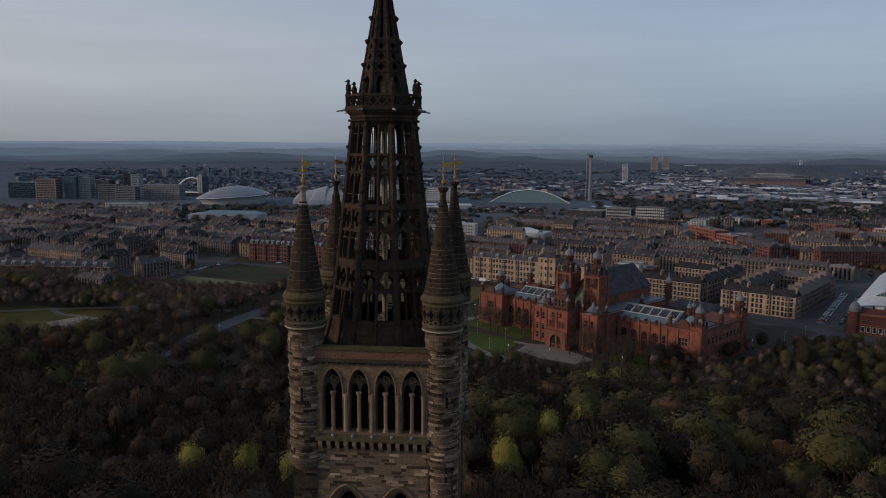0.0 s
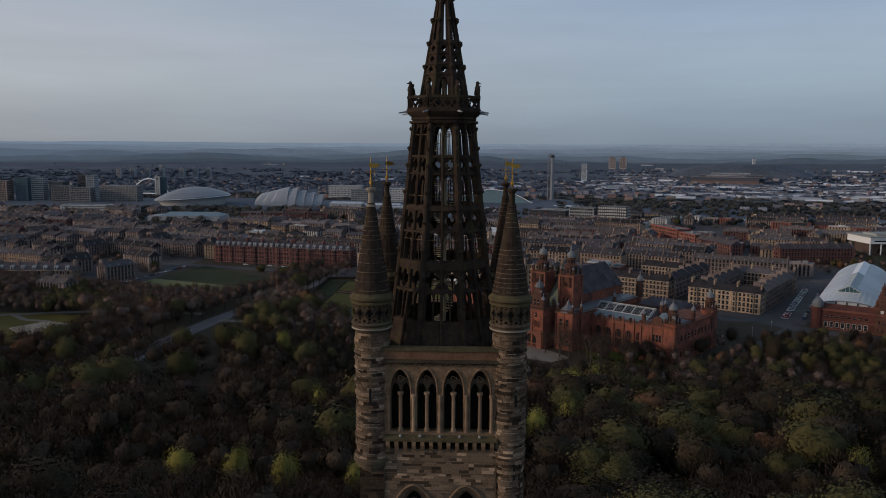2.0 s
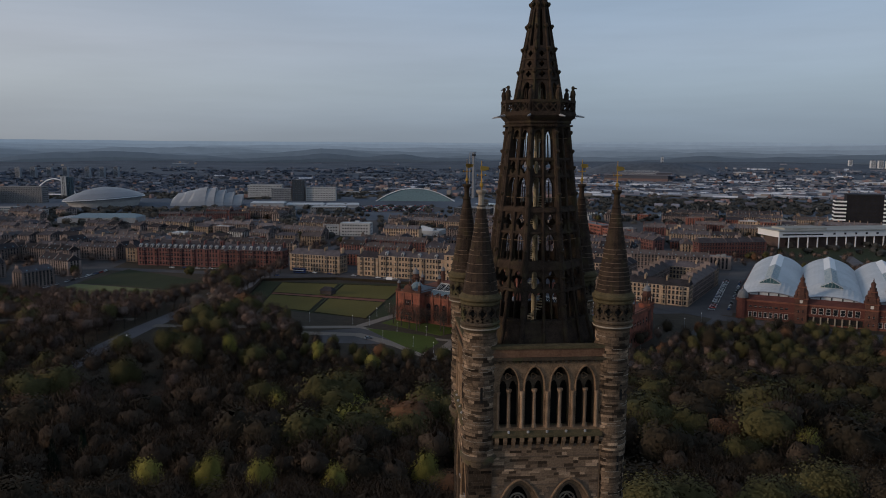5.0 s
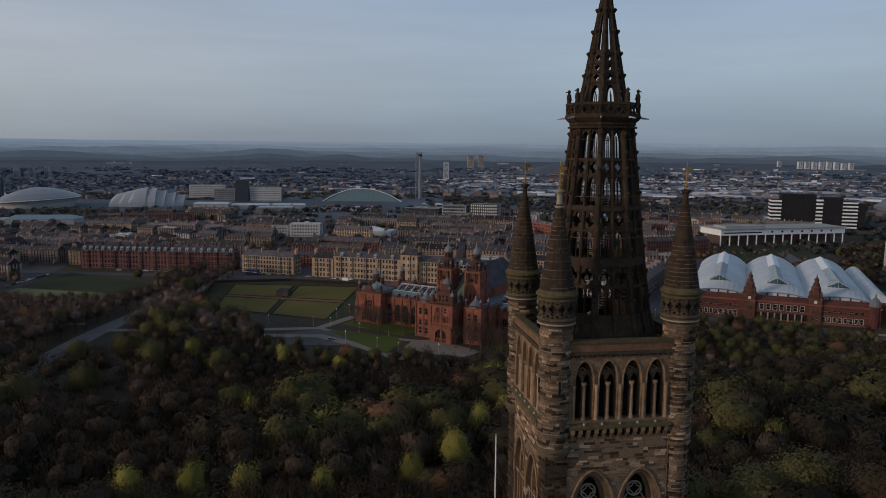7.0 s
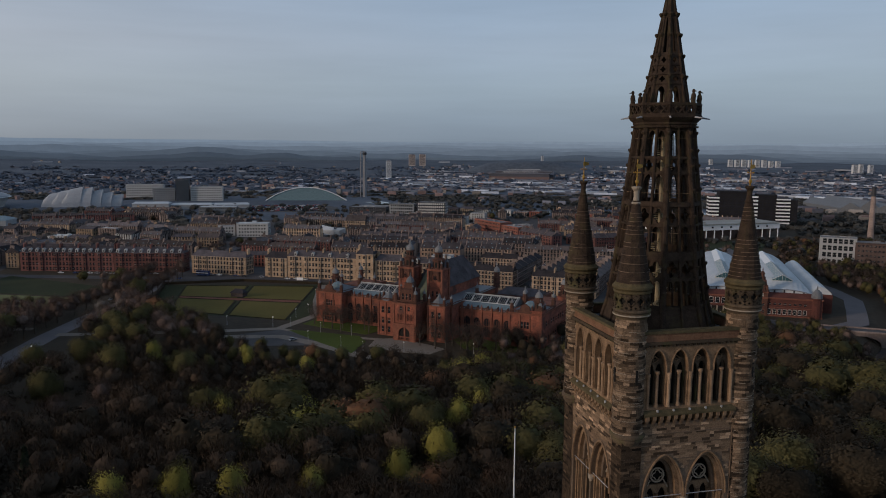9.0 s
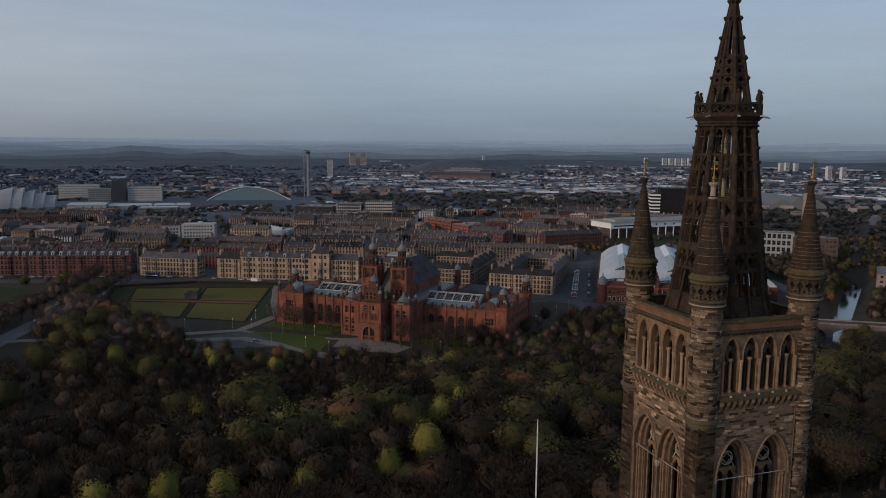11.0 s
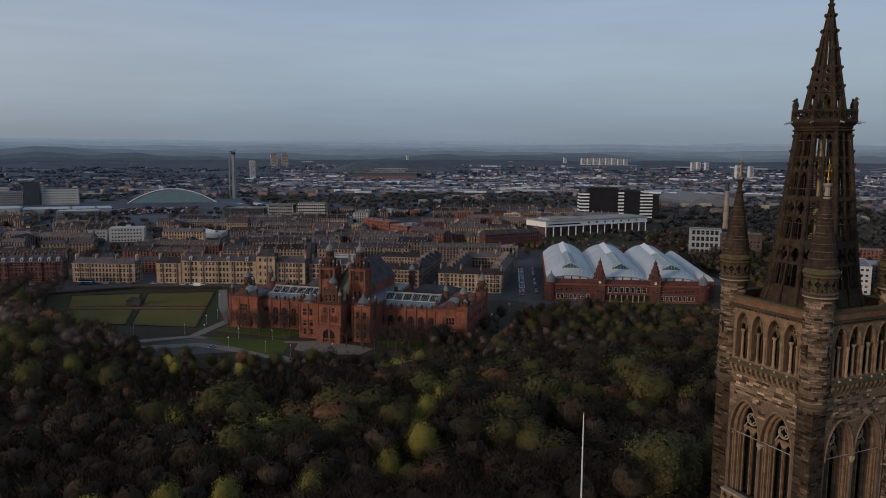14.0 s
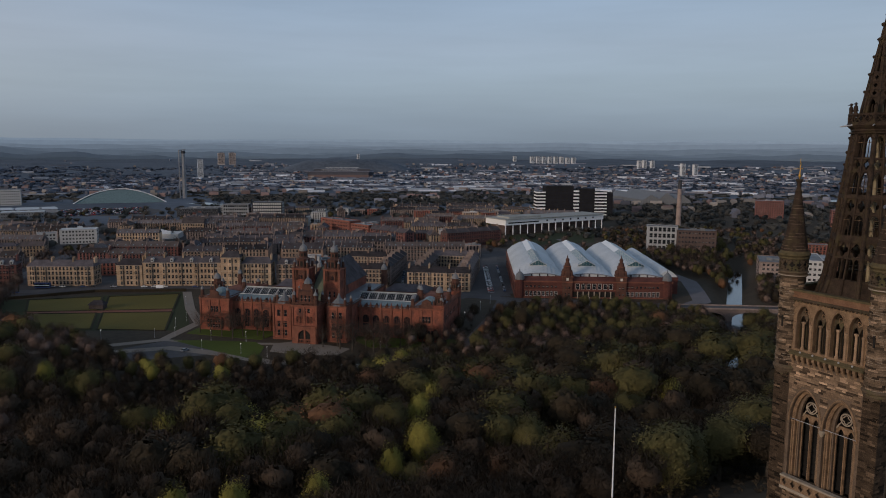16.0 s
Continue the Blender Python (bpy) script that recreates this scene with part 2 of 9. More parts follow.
M_BLUE = material("blue_sheet", (0.03, 0.16, 0.42), (0.05, 0.22, 0.52), 0.1, 0.6)
M_BARK = material("tree_bark", (0.050, 0.042, 0.034), (0.095, 0.080, 0.066), 1.2, 0.95)


def leaf_mat(name, a, b):
    return material(name, a, b, 0.25, 0.95, island=0.14, obrand=0.25)


M_LEAF = leaf_mat("spring_green_leaf", (0.0679, 0.0599, 0.0242), (0.1100, 0.0960, 0.0372))
M_LEAF_Y = leaf_mat("yellow_green_leaf", (0.1755, 0.1582, 0.0372), (0.2632, 0.2316, 0.0570))
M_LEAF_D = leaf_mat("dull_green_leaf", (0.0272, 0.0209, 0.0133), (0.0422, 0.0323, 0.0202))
M_TWIG = leaf_mat("bare_twigs", (0.054, 0.0385, 0.0270), (0.089, 0.0635, 0.0440))
# lighter copy of the bare twigs, paled to imitate haze on farther trees
M_TWIG_HAZED = leaf_mat("haze_lightened_twigs", (0.0983, 0.0678, 0.0546), (0.1521, 0.1062, 0.0856))
M_TWIG_R = leaf_mat("reddish_buds", (0.1053, 0.0542, 0.0298), (0.1521, 0.0791, 0.0422))
M_FIR = leaf_mat("dark_conifer", (0.010, 0.017, 0.010), (0.022, 0.030, 0.017))
M_BLOSSOM = leaf_mat("pale_blossom", (0.13, 0.110, 0.098), (0.20, 0.175, 0.155))
# far crowns are coloured blue-grey to imitate haze
M_FARWOOD = leaf_mat("hazed_woods", (0.1188, 0.1389, 0.1771), (0.1606, 0.1859, 0.2346))
M_MIDWOOD = leaf_mat("riverside_woods", (0.0814, 0.0773, 0.0678), (0.1276, 0.1210, 0.1069))

# ---------- small builders ----------


def part(name, bm, mat, parent, label=""):
    me = bpy.data.meshes.new(name)
    if isinstance(bm, tuple):
        me.from_pydata(bm[0], [], bm[1])
    else:
        bmesh.ops.remove_doubles(bm, verts=bm.verts, dist=0.0005)
        bmesh.ops.recalc_face_normals(bm, faces=bm.faces)
        bm.to_mesh(me)
        bm.free()
    me.materials.append(mat)
    ob = new(name, me)
    ob.parent = parent
    if label:
        tagged(ob, label)
    return ob


def thing(name, m, label, category, group="", kind=""):
    ob = new(name)
    ob.matrix_basis = m
    return tagged(ob, label, category, group, kind)


def solid(name, bm, mat, label, category, m=None, group="", kind=""):
    ob = part(name, bm, mat, None)
    if m is not None:
        ob.matrix_basis = m
    return tagged(ob, label, category, group, kind)


def shared(name, me, m, parent, label=""):
    ob = new(name, me)
    ob.parent = parent
    ob.matrix_basis = m
    if label:
        tagged(ob, label)
    return ob


def mesh_of(name, bm, mats):
    me = bpy.data.meshes.new(name)
    bmesh.ops.recalc_face_normals(bm, faces=bm.faces)
    bm.to_mesh(me)
    bm.free()
    for q in mats:
        me.materials.append(q)
    return me


def box(bm, x0, x1, y0, y1, z0, z1, mi=0):
    v = [bm.verts.new(p) for p in ((x0, y0, z0), (x1, y0, z0), (x1, y1, z0), (x0, y1, z0), (x0, y0, z1), (x1, y0, z1), (x1, y1, z1), (x0, y1, z1))]
    for f in ((3, 2, 1, 0), (4, 5, 6, 7), (0, 1, 5, 4), (1, 2, 6, 5), (2, 3, 7, 6), (3, 0, 4, 7)):
        bm.faces.new([v[i] for i in f]).material_index = mi
    return bm


def prism(bm, pts, z0, z1):
    a = [bm.verts.new((x, y, z0)) for x, y in pts]
    b = [bm.verts.new((x, y, z1)) for x, y in pts]
    n = len(pts)
    bm.faces.new(a[::-1])
    bm.faces.new(b)
    for i in range(n):
        bm.faces.new((a[i], a[(i + 1) % n], b[(i + 1) % n], b[i]))
    return bm


def lathe(bm, prof, n=16, cx=0.0, cy=0.0, turn=0.0, caps=True):
    rings = []
    for r, z in prof:
        rings.append([bm.verts.new((cx + r * math.cos(turn + 2 * math.pi * i / n), cy + r * math.sin(turn + 2 * math.pi * i / n), z)) for i in range(n)])
    for a, b in zip(rings, rings[1:]):
        for i in range(n):
            bm.faces.new((a[i], a[(i + 1) % n], b[(i + 1) % n], b[i]))
    if caps:
        bm.faces.new(rings[0][::-1])
        bm.faces.new(rings[-1])
    return bm


def rod(bm, a, b, r, n=6, r2=None):
    a, b = Vector(a), Vector(b)
    d = (b - a).normalized()
    s = d.orthogonal().normalized()
    t = d.cross(s)
    r2 = r if r2 is None else r2
    lo = [bm.verts.new(a + (s * math.cos(k) + t * math.sin(k)) * r) for k in (2 * math.pi * i / n for i in range(n))]
    hi = [bm.verts.new(b + (s * math.cos(k) + t * math.sin(k)) * r2) for k in (2 * math.pi * i / n for i in range(n))]
    for i in range(n):
        bm.faces.new((lo[i], lo[(i + 1) % n], hi[(i + 1) % n], hi[i]))
    bm.faces.new(lo[::-1])
    bm.faces.new(hi)
    return bm


def sweep(bm, pts, r, n=6):
    """One continuous round bar along a line of points."""
    pts = [Vector(p) for p in pts]
    rings, s = [], None
    for i, p in enumerate(pts):
        d = (pts[min(i + 1, len(pts) - 1)] - pts[max(i - 1, 0)]).normalized()
        s = d.orthogonal().normalized() if s is None else (s - d * s.dot(d)).normalized()
        t = d.cross(s)
        rings.append([bm.verts.new(p + (s * math.cos(k) + t * math.sin(k)) * r) for k in (2 * math.pi * j / n for j in range(n))])
    for a, b in zip(rings, rings[1:]):
        for j in range(n):
            bm.faces.new((a[j], a[(j + 1) % n], b[(j + 1) % n], b[j]))
    bm.faces.new(rings[0][::-1])
    bm.faces.new(rings[-1])
    return bm


def gable(bm, x0, x1, y0, y1, z0, h, hip=0.0, over=0.4):
    """Pitched roof with its ridge along x."""
    x0, x1, y0, y1 = x0 - over * (hip > 0), x1 + over * (hip > 0), y0 - over, y1 + over
    ym = (y0 + y1) / 2
    v = [bm.verts.new(p) for p in ((x0, y0, z0), (x1, y0, z0), (x1, y1, z0), (x0, y1, z0), (x0 + hip, ym, z0 + h), (x1 - hip, ym, z0 + h))]
    for f in ((3, 2, 1, 0), (0, 1, 5, 4), (2, 3, 4, 5), (1, 2, 5), (3, 0, 4)):
        bm.faces.new([v[i] for i in f])
    return bm


def arch_z(u, u0, u1, zs, za):
    """Height of a pointed arch over u."""
    w = (u1 - u0) / 2
    k = abs(u - (u0 + u1) / 2) / w
    return zs + (za - zs) * math.sqrt(max(0.0, 1 - k ** 1.7))


def arcade(bm, place, ua, ub, z0, z1, holes, d0=0.0, d1=0.4, steps=7):
    """A wall from ua to ub and z0 to z1 with pointed holes (u0, u1, bottom, spring, apex) through it; place(u, z, d) gives the point, d inwards."""
    def quad(pts):
        bm.faces.new([bm.verts.new(place(*p)) for p in pts])

    def slab(a, b, lo_a, lo_b, hi_a, hi_b):
        quad(((a, lo_a, d0), (b, lo_b, d0), (b, hi_b, d0), (a, hi_a, d0)))
        quad(((b, lo_b, d1), (a, lo_a, d1), (a, hi_a, d1), (b, hi_b, d1)))

    def across(a, za, b, zb):
        quad(((a, za, d0), (a, za, d1), (b, zb, d1), (b, zb, d0)))

    u = ua
    for h0, h1, hb, hs, ha in holes:
        if h0 > u + 1e-4:
            slab(u, h0, z0, z0, z1, z1)
        if hb > z0 + 1e-4:
            slab(h0, h1, z0, z0, hb, hb)
            across(h0, hb, h1, hb)
        quad(((h0, max(hb, z0), d0), (h0, hs, d0), (h0, hs, d1), (h0, max(hb, z0), d1)))
        quad(((h1, max(hb, z0), d1), (h1, hs, d1), (h1, hs, d0), (h1, max(hb, z0), d0)))
        us = [h0 + (h1 - h0) * (0.5 - 0.5 * math.cos(math.pi * i / (2 * steps))) for i in range(2 * steps + 1)]
        for a, b in zip(us, us[1:]):
            za, zb = arch_z(a, h0, h1, hs, ha), arch_z(b, h0, h1, hs, ha)
            slab(a, b, za, zb, z1, z1)
            across(a, za, b, zb)
        u = h1
    if ub > u + 1e-4:
        slab(u, ub, z0, z0, z1, z1)
    across(ua, z1, ub, z1)
    across(ua, z0, ub, z0)
    for e in (ua, ub):
        quad(((e, z0, d0), (e, z0, d1), (e, z1, d1), (e, z1, d0)))
    return bm


def foil(k, lobes=4):
    """Radius of a quatrefoil outline at angle k."""
    return 0.62 + 0.38 * abs(math.cos(lobes / 2 * k))


def pierced(bm, place, uc, zc, hu, hz, r, d0=0.0, d1=0.3, n=24, shape=foil):
    """A rectangular panel about (uc, zc) with a foiled hole of radius r (in u units ru, z units rz)."""
    ru, rz = r
    outer, inner = [], []
    for i in range(n):
        k = 2 * math.pi * i / n
        c, s = math.cos(k), math.sin(k)
        # square-to-frame projection in each axis's own unit
        t = max(abs(c), abs(s))
        outer.append((uc + hu * c / t, zc + hz * s / t))
        f = shape(k)
        inner.append((uc + ru * f * c, zc + rz * f * s))
    vo = [bm.verts.new(place(u, z, d0)) for u, z in outer]
    vi = [bm.verts.new(place(u, z, d0)) for u, z in inner]
    wo = [bm.verts.new(place(u, z, d1)) for u, z in outer]
    wi = [bm.verts.new(place(u, z, d1)) for u, z in inner]
    for i in range(n):
        j = (i + 1) % n
        bm.faces.new((vo[i], vo[j], vi[j], vi[i]))
        bm.faces.new((wo[j], wo[i], wi[i], wi[j]))
        bm.faces.new((vi[i], vi[j], wi[j], wi[i]))
    return bm

# ---------- the land ----------
CITY = -32.0


def step01(a, b, x):
    t = min(1.0, max(0.0, (x - a) / (b - a)))
    return t * t * (3 - 2 * t)


def land(x, y):
    """Height of the ground: the tower's hill, the wooded slope, the river valley, the flat town, rising hills far off."""
    z = 0.0 - 27.0 * step01(34, 118, y) - 6.0 * step01(120, 220, y) + 1.0 * step01(240, 300, y)
    if y < 38:
        z = 0.0
    z -= 9.0 * math.exp(-((x - 313 - 1.165 * (y - 283)) / 15.0) ** 2) * step01(170, 220, y) * (1 - step01(400, 440, y))
    r = math.hypot(x, y)
    if r > 1500:
        z += 10 * step01(2200, 3600, r) + 60 * step01(3300, 4850, r) * (0.6 + 0.55 * noise.noise((x / 900, y / 900, 3.1)))
        z += 8 * noise.noise((x / 400, y / 400, 0.3)) * step01(2000, 3500, r)
    return z


def axis_steps(lo, hi, near_lo, near_hi, fine, coarse):
    out, v = [], lo
    while v < hi:
        out.append(v)
        v += fine if near_lo <= v <= near_hi else coarse
    return out + [hi]


gx = axis_steps(-4700, 4700, -420, 560, 12, 140)
gy = axis_steps(-900, 4880, 0, 640, 10, 130)
gv = [(x, y, land(x, y)) for y in gy for x in gx]
gw = len(gx)
gf = [(j * gw + i, j * gw + i + 1, (j + 1) * gw + i + 1, (j + 1) * gw + i) for j in range(len(gy) - 1) for i in range(gw - 1)]
ground = part("ground", (gv, gf), M_GROUND, None)
tagged(ground, "dark park soil and grass falling to a wide flat town", "ground", kind="structure")
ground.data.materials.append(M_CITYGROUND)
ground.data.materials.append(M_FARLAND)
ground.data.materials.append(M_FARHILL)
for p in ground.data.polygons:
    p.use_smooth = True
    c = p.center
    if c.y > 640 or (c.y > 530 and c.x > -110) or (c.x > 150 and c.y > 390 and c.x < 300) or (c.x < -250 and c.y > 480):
        # beyond the near town the ground takes the haze-tinted colours
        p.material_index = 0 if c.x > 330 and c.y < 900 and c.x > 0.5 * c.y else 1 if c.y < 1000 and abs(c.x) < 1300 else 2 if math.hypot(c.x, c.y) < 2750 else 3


def sheet(name, pts, mat, label, category, lift=0.06, z=None, kind="structure"):
    """A flat piece of ground cover with a little thickness."""
    bm = bmesh.new()
    zz = CITY if z is None else z
    prism(bm, pts, zz - 0.3, zz + lift)
    return solid(name, bm, mat, label, category, kind=kind)


def strip(name, line, width, mat, label, category, lift=0.08, z=None, kind="structure"):
    """A road or path along a line of points, following the land."""
    vs, fs = [], []
    dense = []
    for (ax, ay), (bx, by) in zip(line, line[1:]):
        n = max(1, int(math.hypot(bx - ax, by - ay) / 8))
        dense += [(ax + (bx - ax) * i / n, ay + (by - ay) * i / n) for i in range(n)]
    dense.append(line[-1])
    for i, (x, y) in enumerate(dense):
        a, b = dense[max(0, i - 1)], dense[min(len(dense) - 1, i + 1)]
        d = Vector((b[0] - a[0], b[1] - a[1], 0)).normalized()
        s = Vector((-d.y, d.x, 0)) * width / 2
        for k, dz in ((-1, -0.4), (-1, lift), (1, lift), (1, -0.4)):
            px, py = x + s.x * k, y + s.y * k
            vs.append((px, py, (max(land(px, py), land(x, y)) if z is None else z) + dz))
        if i:
            o = 4 * i
            for j in range(3):
                fs.append((o - 4 + j, o - 3 + j, o + 1 + j, o + j))
    return tagged(part(name, (vs, fs), mat, None), label, category, kind=kind)


# ---------- the tower ----------
tower = thing("university_tower", pose(0, 0, 0), "tall weathered sandstone Gothic tower with an openwork spire", "tower")
F, TC = 6.35, 5.55          # half width of the walls, turret centres


def side(k):
    """place() for one of the four walls: 0 south-facing ... by quarter turns; d goes inwards."""
    c, s = (1, 0, -1, 0)[k], (0, 1, 0, -1)[k]

    def place(u, z, d):
        x, y = u, -F + d
        return Vector((c * x - s * y, s * x + c * y, z))
    return place


def big_arches(bm, pl, d0, d1, half, top_drop, z0=26.0, z1=46.0, ua=-F, ub=F):
    hs = [(-2.15 - half, -2.15 + half, 31.6, 38.7, 42.75 - top_drop), (2.15 - half, 2.15 + half, 31.6, 38.7, 42.75 - top_drop)]
    return arcade(bm, pl, ua, ub, z0, z1, hs, d0, d1)


ARC = [-3.2, -1.07, 1.07, 3.2]
for k in range(4):
    pl = side(k)
    bm = bmesh.new()
    big_arches(bm, pl, 0.0, 0.42, 1.98, 0.0, ua=-F + 0.42 * (k % 2), ub=F - 0.42 * (k % 2))
    part("belfry_wall", bm, M_STONE, tower)
    bm = bmesh.new()
    big_arches(bm, pl, 0.42, 0.8, 1.55, 0.35, ua=-4.6, ub=4.6)
    part("arch_order", bm, M_STONE_DRESS, tower)
    bm = bmesh.new()
    big_arches(bm, pl, 0.8, 1.15, 1.18, 0.7, ua=-4.4, ub=4.4)
    part("arch_order", bm, M_STONE, tower)
    # tracery of paired lights with a foiled eye
    bm = bmesh.new()
    for c in (-2.15, 2.15):
        arcade(bm, pl, c - 1.25, c + 1.25, 31.6, 39.6, [(c - 1.05, c - 0.13, 31.6, 37.9, 39.3), (c + 0.13, c + 1.05, 31.6, 37.9, 39.3)], 1.2, 1.4, 4)
    part("tracery", bm, M_STONE_DRESS, tower)
    # hood moulds, colonnettes, tie bars
    for c in (-2.15, 2.15):
        bm = bmesh.new()
        us = [c - 2.1 + 4.2 * (0.5 - 0.5 * math.cos(math.pi * i / 20)) for i in range(21)]
        pts = [pl(u, arch_z(u, c - 2.1, c + 2.1, 38.7, 42.95), -0.06) for u in us]
        sweep(bm, pts, 0.10, 6)
        part("hood_mould", bm, M_STONE_DRESS, tower)
        for e in (-1.8, -1.4, -1.05, 0, 1.05, 1.4, 1.8):
            bm = bmesh.new()
            dd = 0.3 if abs(e) > 1.7 else 0.72 if abs(e) > 1.3 else 1.1
            rod(bm, pl(c + e, 31.6, dd), pl(c + e, 38.4, dd), 0.085, 7)
            q = pl(c + e, 38.6, dd)
            lathe(bm, ((0.09, 38.35), (0.19, 38.6), (0.19, 38.78), (0.1, 38.8)), 7, q.x, q.y)
            part("colonnette", bm, M_STONE_DRESS, tower)
        # pale rosette in the head of each opening
        bm = bmesh.new()
        turn_ = [2 * math.pi * i / 28 for i in range(29)]
        sweep(bm, [pl(c + 0.66 * math.cos(q), 40.55 + 0.66 * math.sin(q), 1.12) for q in turn_], 0.085, 6)
        sweep(bm, [pl(c + 0.5 * foil(q) * math.cos(q), 40.55 + 0.5 * foil(q) * math.sin(q), 1.1) for q in turn_], 0.06, 5)
        for e in (-1, 1):
            sweep(bm, [pl(c + e * (1.12 - 0.46 * i / 5), 39.3 + 0.75 * i / 5, 1.15) for i in range(6)], 0.07, 5)
        part("rosette", bm, M_PALE, tower, "pale foiled stone rosette")
    q = pl(0, 38.5, 0.1)
    bm = bmesh.new()
    lathe(bm, ((0.14, 38.0), (0.33, 38.45), (0.33, 38.75), (0.16, 38.8)), 8, q.x, q.y)
    part("capital", bm, M_PALE, tower)
    bm = bmesh.new()
    rod(bm, pl(-4.2, 38.95, 0.15), pl(4.0, 38.95, 0.15), 0.04, 6)
    part("tie_bar", bm, M_IRON, tower, "thin pale tie bar across the arches")
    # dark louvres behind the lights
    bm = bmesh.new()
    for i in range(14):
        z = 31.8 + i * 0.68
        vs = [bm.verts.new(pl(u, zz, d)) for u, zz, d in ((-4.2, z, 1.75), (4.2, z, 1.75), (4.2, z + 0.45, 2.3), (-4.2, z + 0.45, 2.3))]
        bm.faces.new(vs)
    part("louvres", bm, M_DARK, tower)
    # near-black sheet painted as the shade inside the belfry
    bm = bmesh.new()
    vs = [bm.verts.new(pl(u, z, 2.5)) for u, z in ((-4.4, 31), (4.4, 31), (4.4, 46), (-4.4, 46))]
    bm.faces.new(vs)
    part("shade_backing", bm, M_DARK, tower)
    # balcony with a pierced parapet under the big arches
    bm = bmesh.new()
    for i in range(8):
        pierced(bm, pl, -3.85 + i * 1.1, 31.3, 0.55, 0.6, (0.34, 0.42), -0.62, -0.45)
    part("balcony_parapet", bm, M_STONE_DRESS, tower)
    bm = bmesh.new()
    for z0, z1, d in ((30.4, 30.72, -0.7), (31.88, 32.08, -0.7)):
        vs = []
        for dd in (d, 0.0):
            vs += [bm.verts.new(pl(u, z, dd)) for u, z in ((-4.45, z0), (4.45, z0), (4.45, z1), (-4.45, z1))]
        for f in ((0, 1, 2, 3), (7, 6, 5, 4), (0, 4, 5, 1), (3, 2, 6, 7)):
            bm.faces.new([vs[i] for i in f])
    part("balcony_ledge", bm, M_PALE, tower)
    # upper arcade
    bm = bmesh.new()
    arcade(bm, pl, -F + 0.5 * (k % 2), F - 0.5 * (k % 2), 47.0, 53.1, [(c - 0.8, c + 0.8, 47.5, 50.9, 52.6) for c in ARC], -0.02, 0.5)
    part("arcade_wall", bm, M_STONE_DRESS, tower)
    bm = bmesh.new()
    holes = []
    for c in ARC:
        holes += [(c - 0.74, c - 0.08, 47.5, 50.5, 51.35), (c + 0.08, c + 0.74, 47.5, 50.5, 51.35)]
    arcade(bm, pl, -4.4, 4.4, 47.2, 51.75, holes, 0.55, 0.78, 4)
    for c in ARC:
        for e in (-1, 1):
            vs = [bm.verts.new(pl(c + e * a, z, 0.66)) for a, z in ((0.8, 51.7), (0.8, 53.0), (0.26, 53.0), (0.26, 52.0), (0.5, 51.75))]
            bm.faces.new(vs if e > 0 else vs[::-1])
    part("lancet_tracery", bm, M_TURRET, tower)
    for i, c in enumerate(ARC):
        bm = bmesh.new()
        rod(bm, pl(c, 47.6, 0.08), pl(c, 50.45, 0.08), 0.15, 10)
        q = pl(c, 50, 0.08)
        lathe(bm, ((0.14, 50.4), (0.25, 50.62), (0.25, 50.75), (0.1, 50.78)), 8, q.x, q.y)
        lathe(bm, ((0.24, 47.5), (0.2, 47.75), (0.12, 47.85)), 8, q.x, q.y)
        part("mullion_shaft", bm, M_SHAFT, tower)
        bm = bmesh.new()
        us = [c - 0.86 + 1.72 * (0.5 - 0.5 * math.cos(math.pi * j / 14)) for j in range(15)]
        pts = [pl(c - 0.86, 50.0, -0.05)] + [pl(u, arch_z(u, c - 0.86, c + 0.86, 50.9, 52.72), -0.05) for u in us] + [pl(c + 0.86, 50.0, -0.05)]
        sweep(bm, pts, 0.075, 6)
        part("arch_moulding", bm, M_STONE_DRESS, tower)
        # trefoil eye over the pair of lancets
        bm = bmesh.new()
        ring = [pl(c + 0.27 * foil(2 * math.pi * j / 24, 3) * math.cos(2 * math.pi * j / 24), 51.72 + 0.27 * foil(2 * math.pi * j / 24, 3) * math.sin(2 * math.pi * j / 24), 0.5) for j in range(25)]
        sweep(bm, ring, 0.05, 5)
        part("trefoil", bm, M_STONE_DRESS, tower)
    for c in (-4.13, -2.13, 0, 2.13, 4.13):
        bm = bmesh.new()
        q = pl(c, 50, -0.1)
        rod(bm, pl(c, 47.55, -0.1), pl(c, 50.3, -0.1), 0.14, 8)
        lathe(bm, ((0.14, 50.2), (0.2, 50.45), (0.2, 50.6), (0.1, 50.62)), 8, q.x, q.y)
        lathe(bm, ((0.2, 47.5), (0.17, 47.7), (0.1, 47.8)), 8, q.x, q.y)
        part("pier_shaft", bm, M_SHAFT, tower)
    # near-black sheet stands in for the shade behind the arcade
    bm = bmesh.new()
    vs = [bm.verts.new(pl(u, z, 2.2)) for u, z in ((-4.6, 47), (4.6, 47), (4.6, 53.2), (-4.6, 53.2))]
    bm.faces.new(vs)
    part("shade_backing", bm, M_DARK, tower)
    # mossy sill, corbel table
    bm = bmesh.new()
    pr = [(-0.48, 46.78), (-0.48, 46.98), (0.5, 47.52), (0.5, 46.78)]
    a = [bm.verts.new(pl(-4.6, z, d)) for d, z in pr]
    b = [bm.verts.new(pl(4.6, z, d)) for d, z in pr]
    for i in range(4):
        bm.faces.new((a[i], a[(i + 1) % 4], b[(i + 1) % 4], b[i]))
    part("sloping_sill", bm, M_MOSS, tower, "mossy sloping stone sill")
    for i in range(13):
        u = -4.2 + i * 0.7
        bm = bmesh.new()
        pr = [(-0.44, 46.76), (-0.44, 46.4), (-0.3, 46.32), (-0.26, 46.1), (-0.1, 45.98), (0.0, 45.62), (0.0, 46.76)]
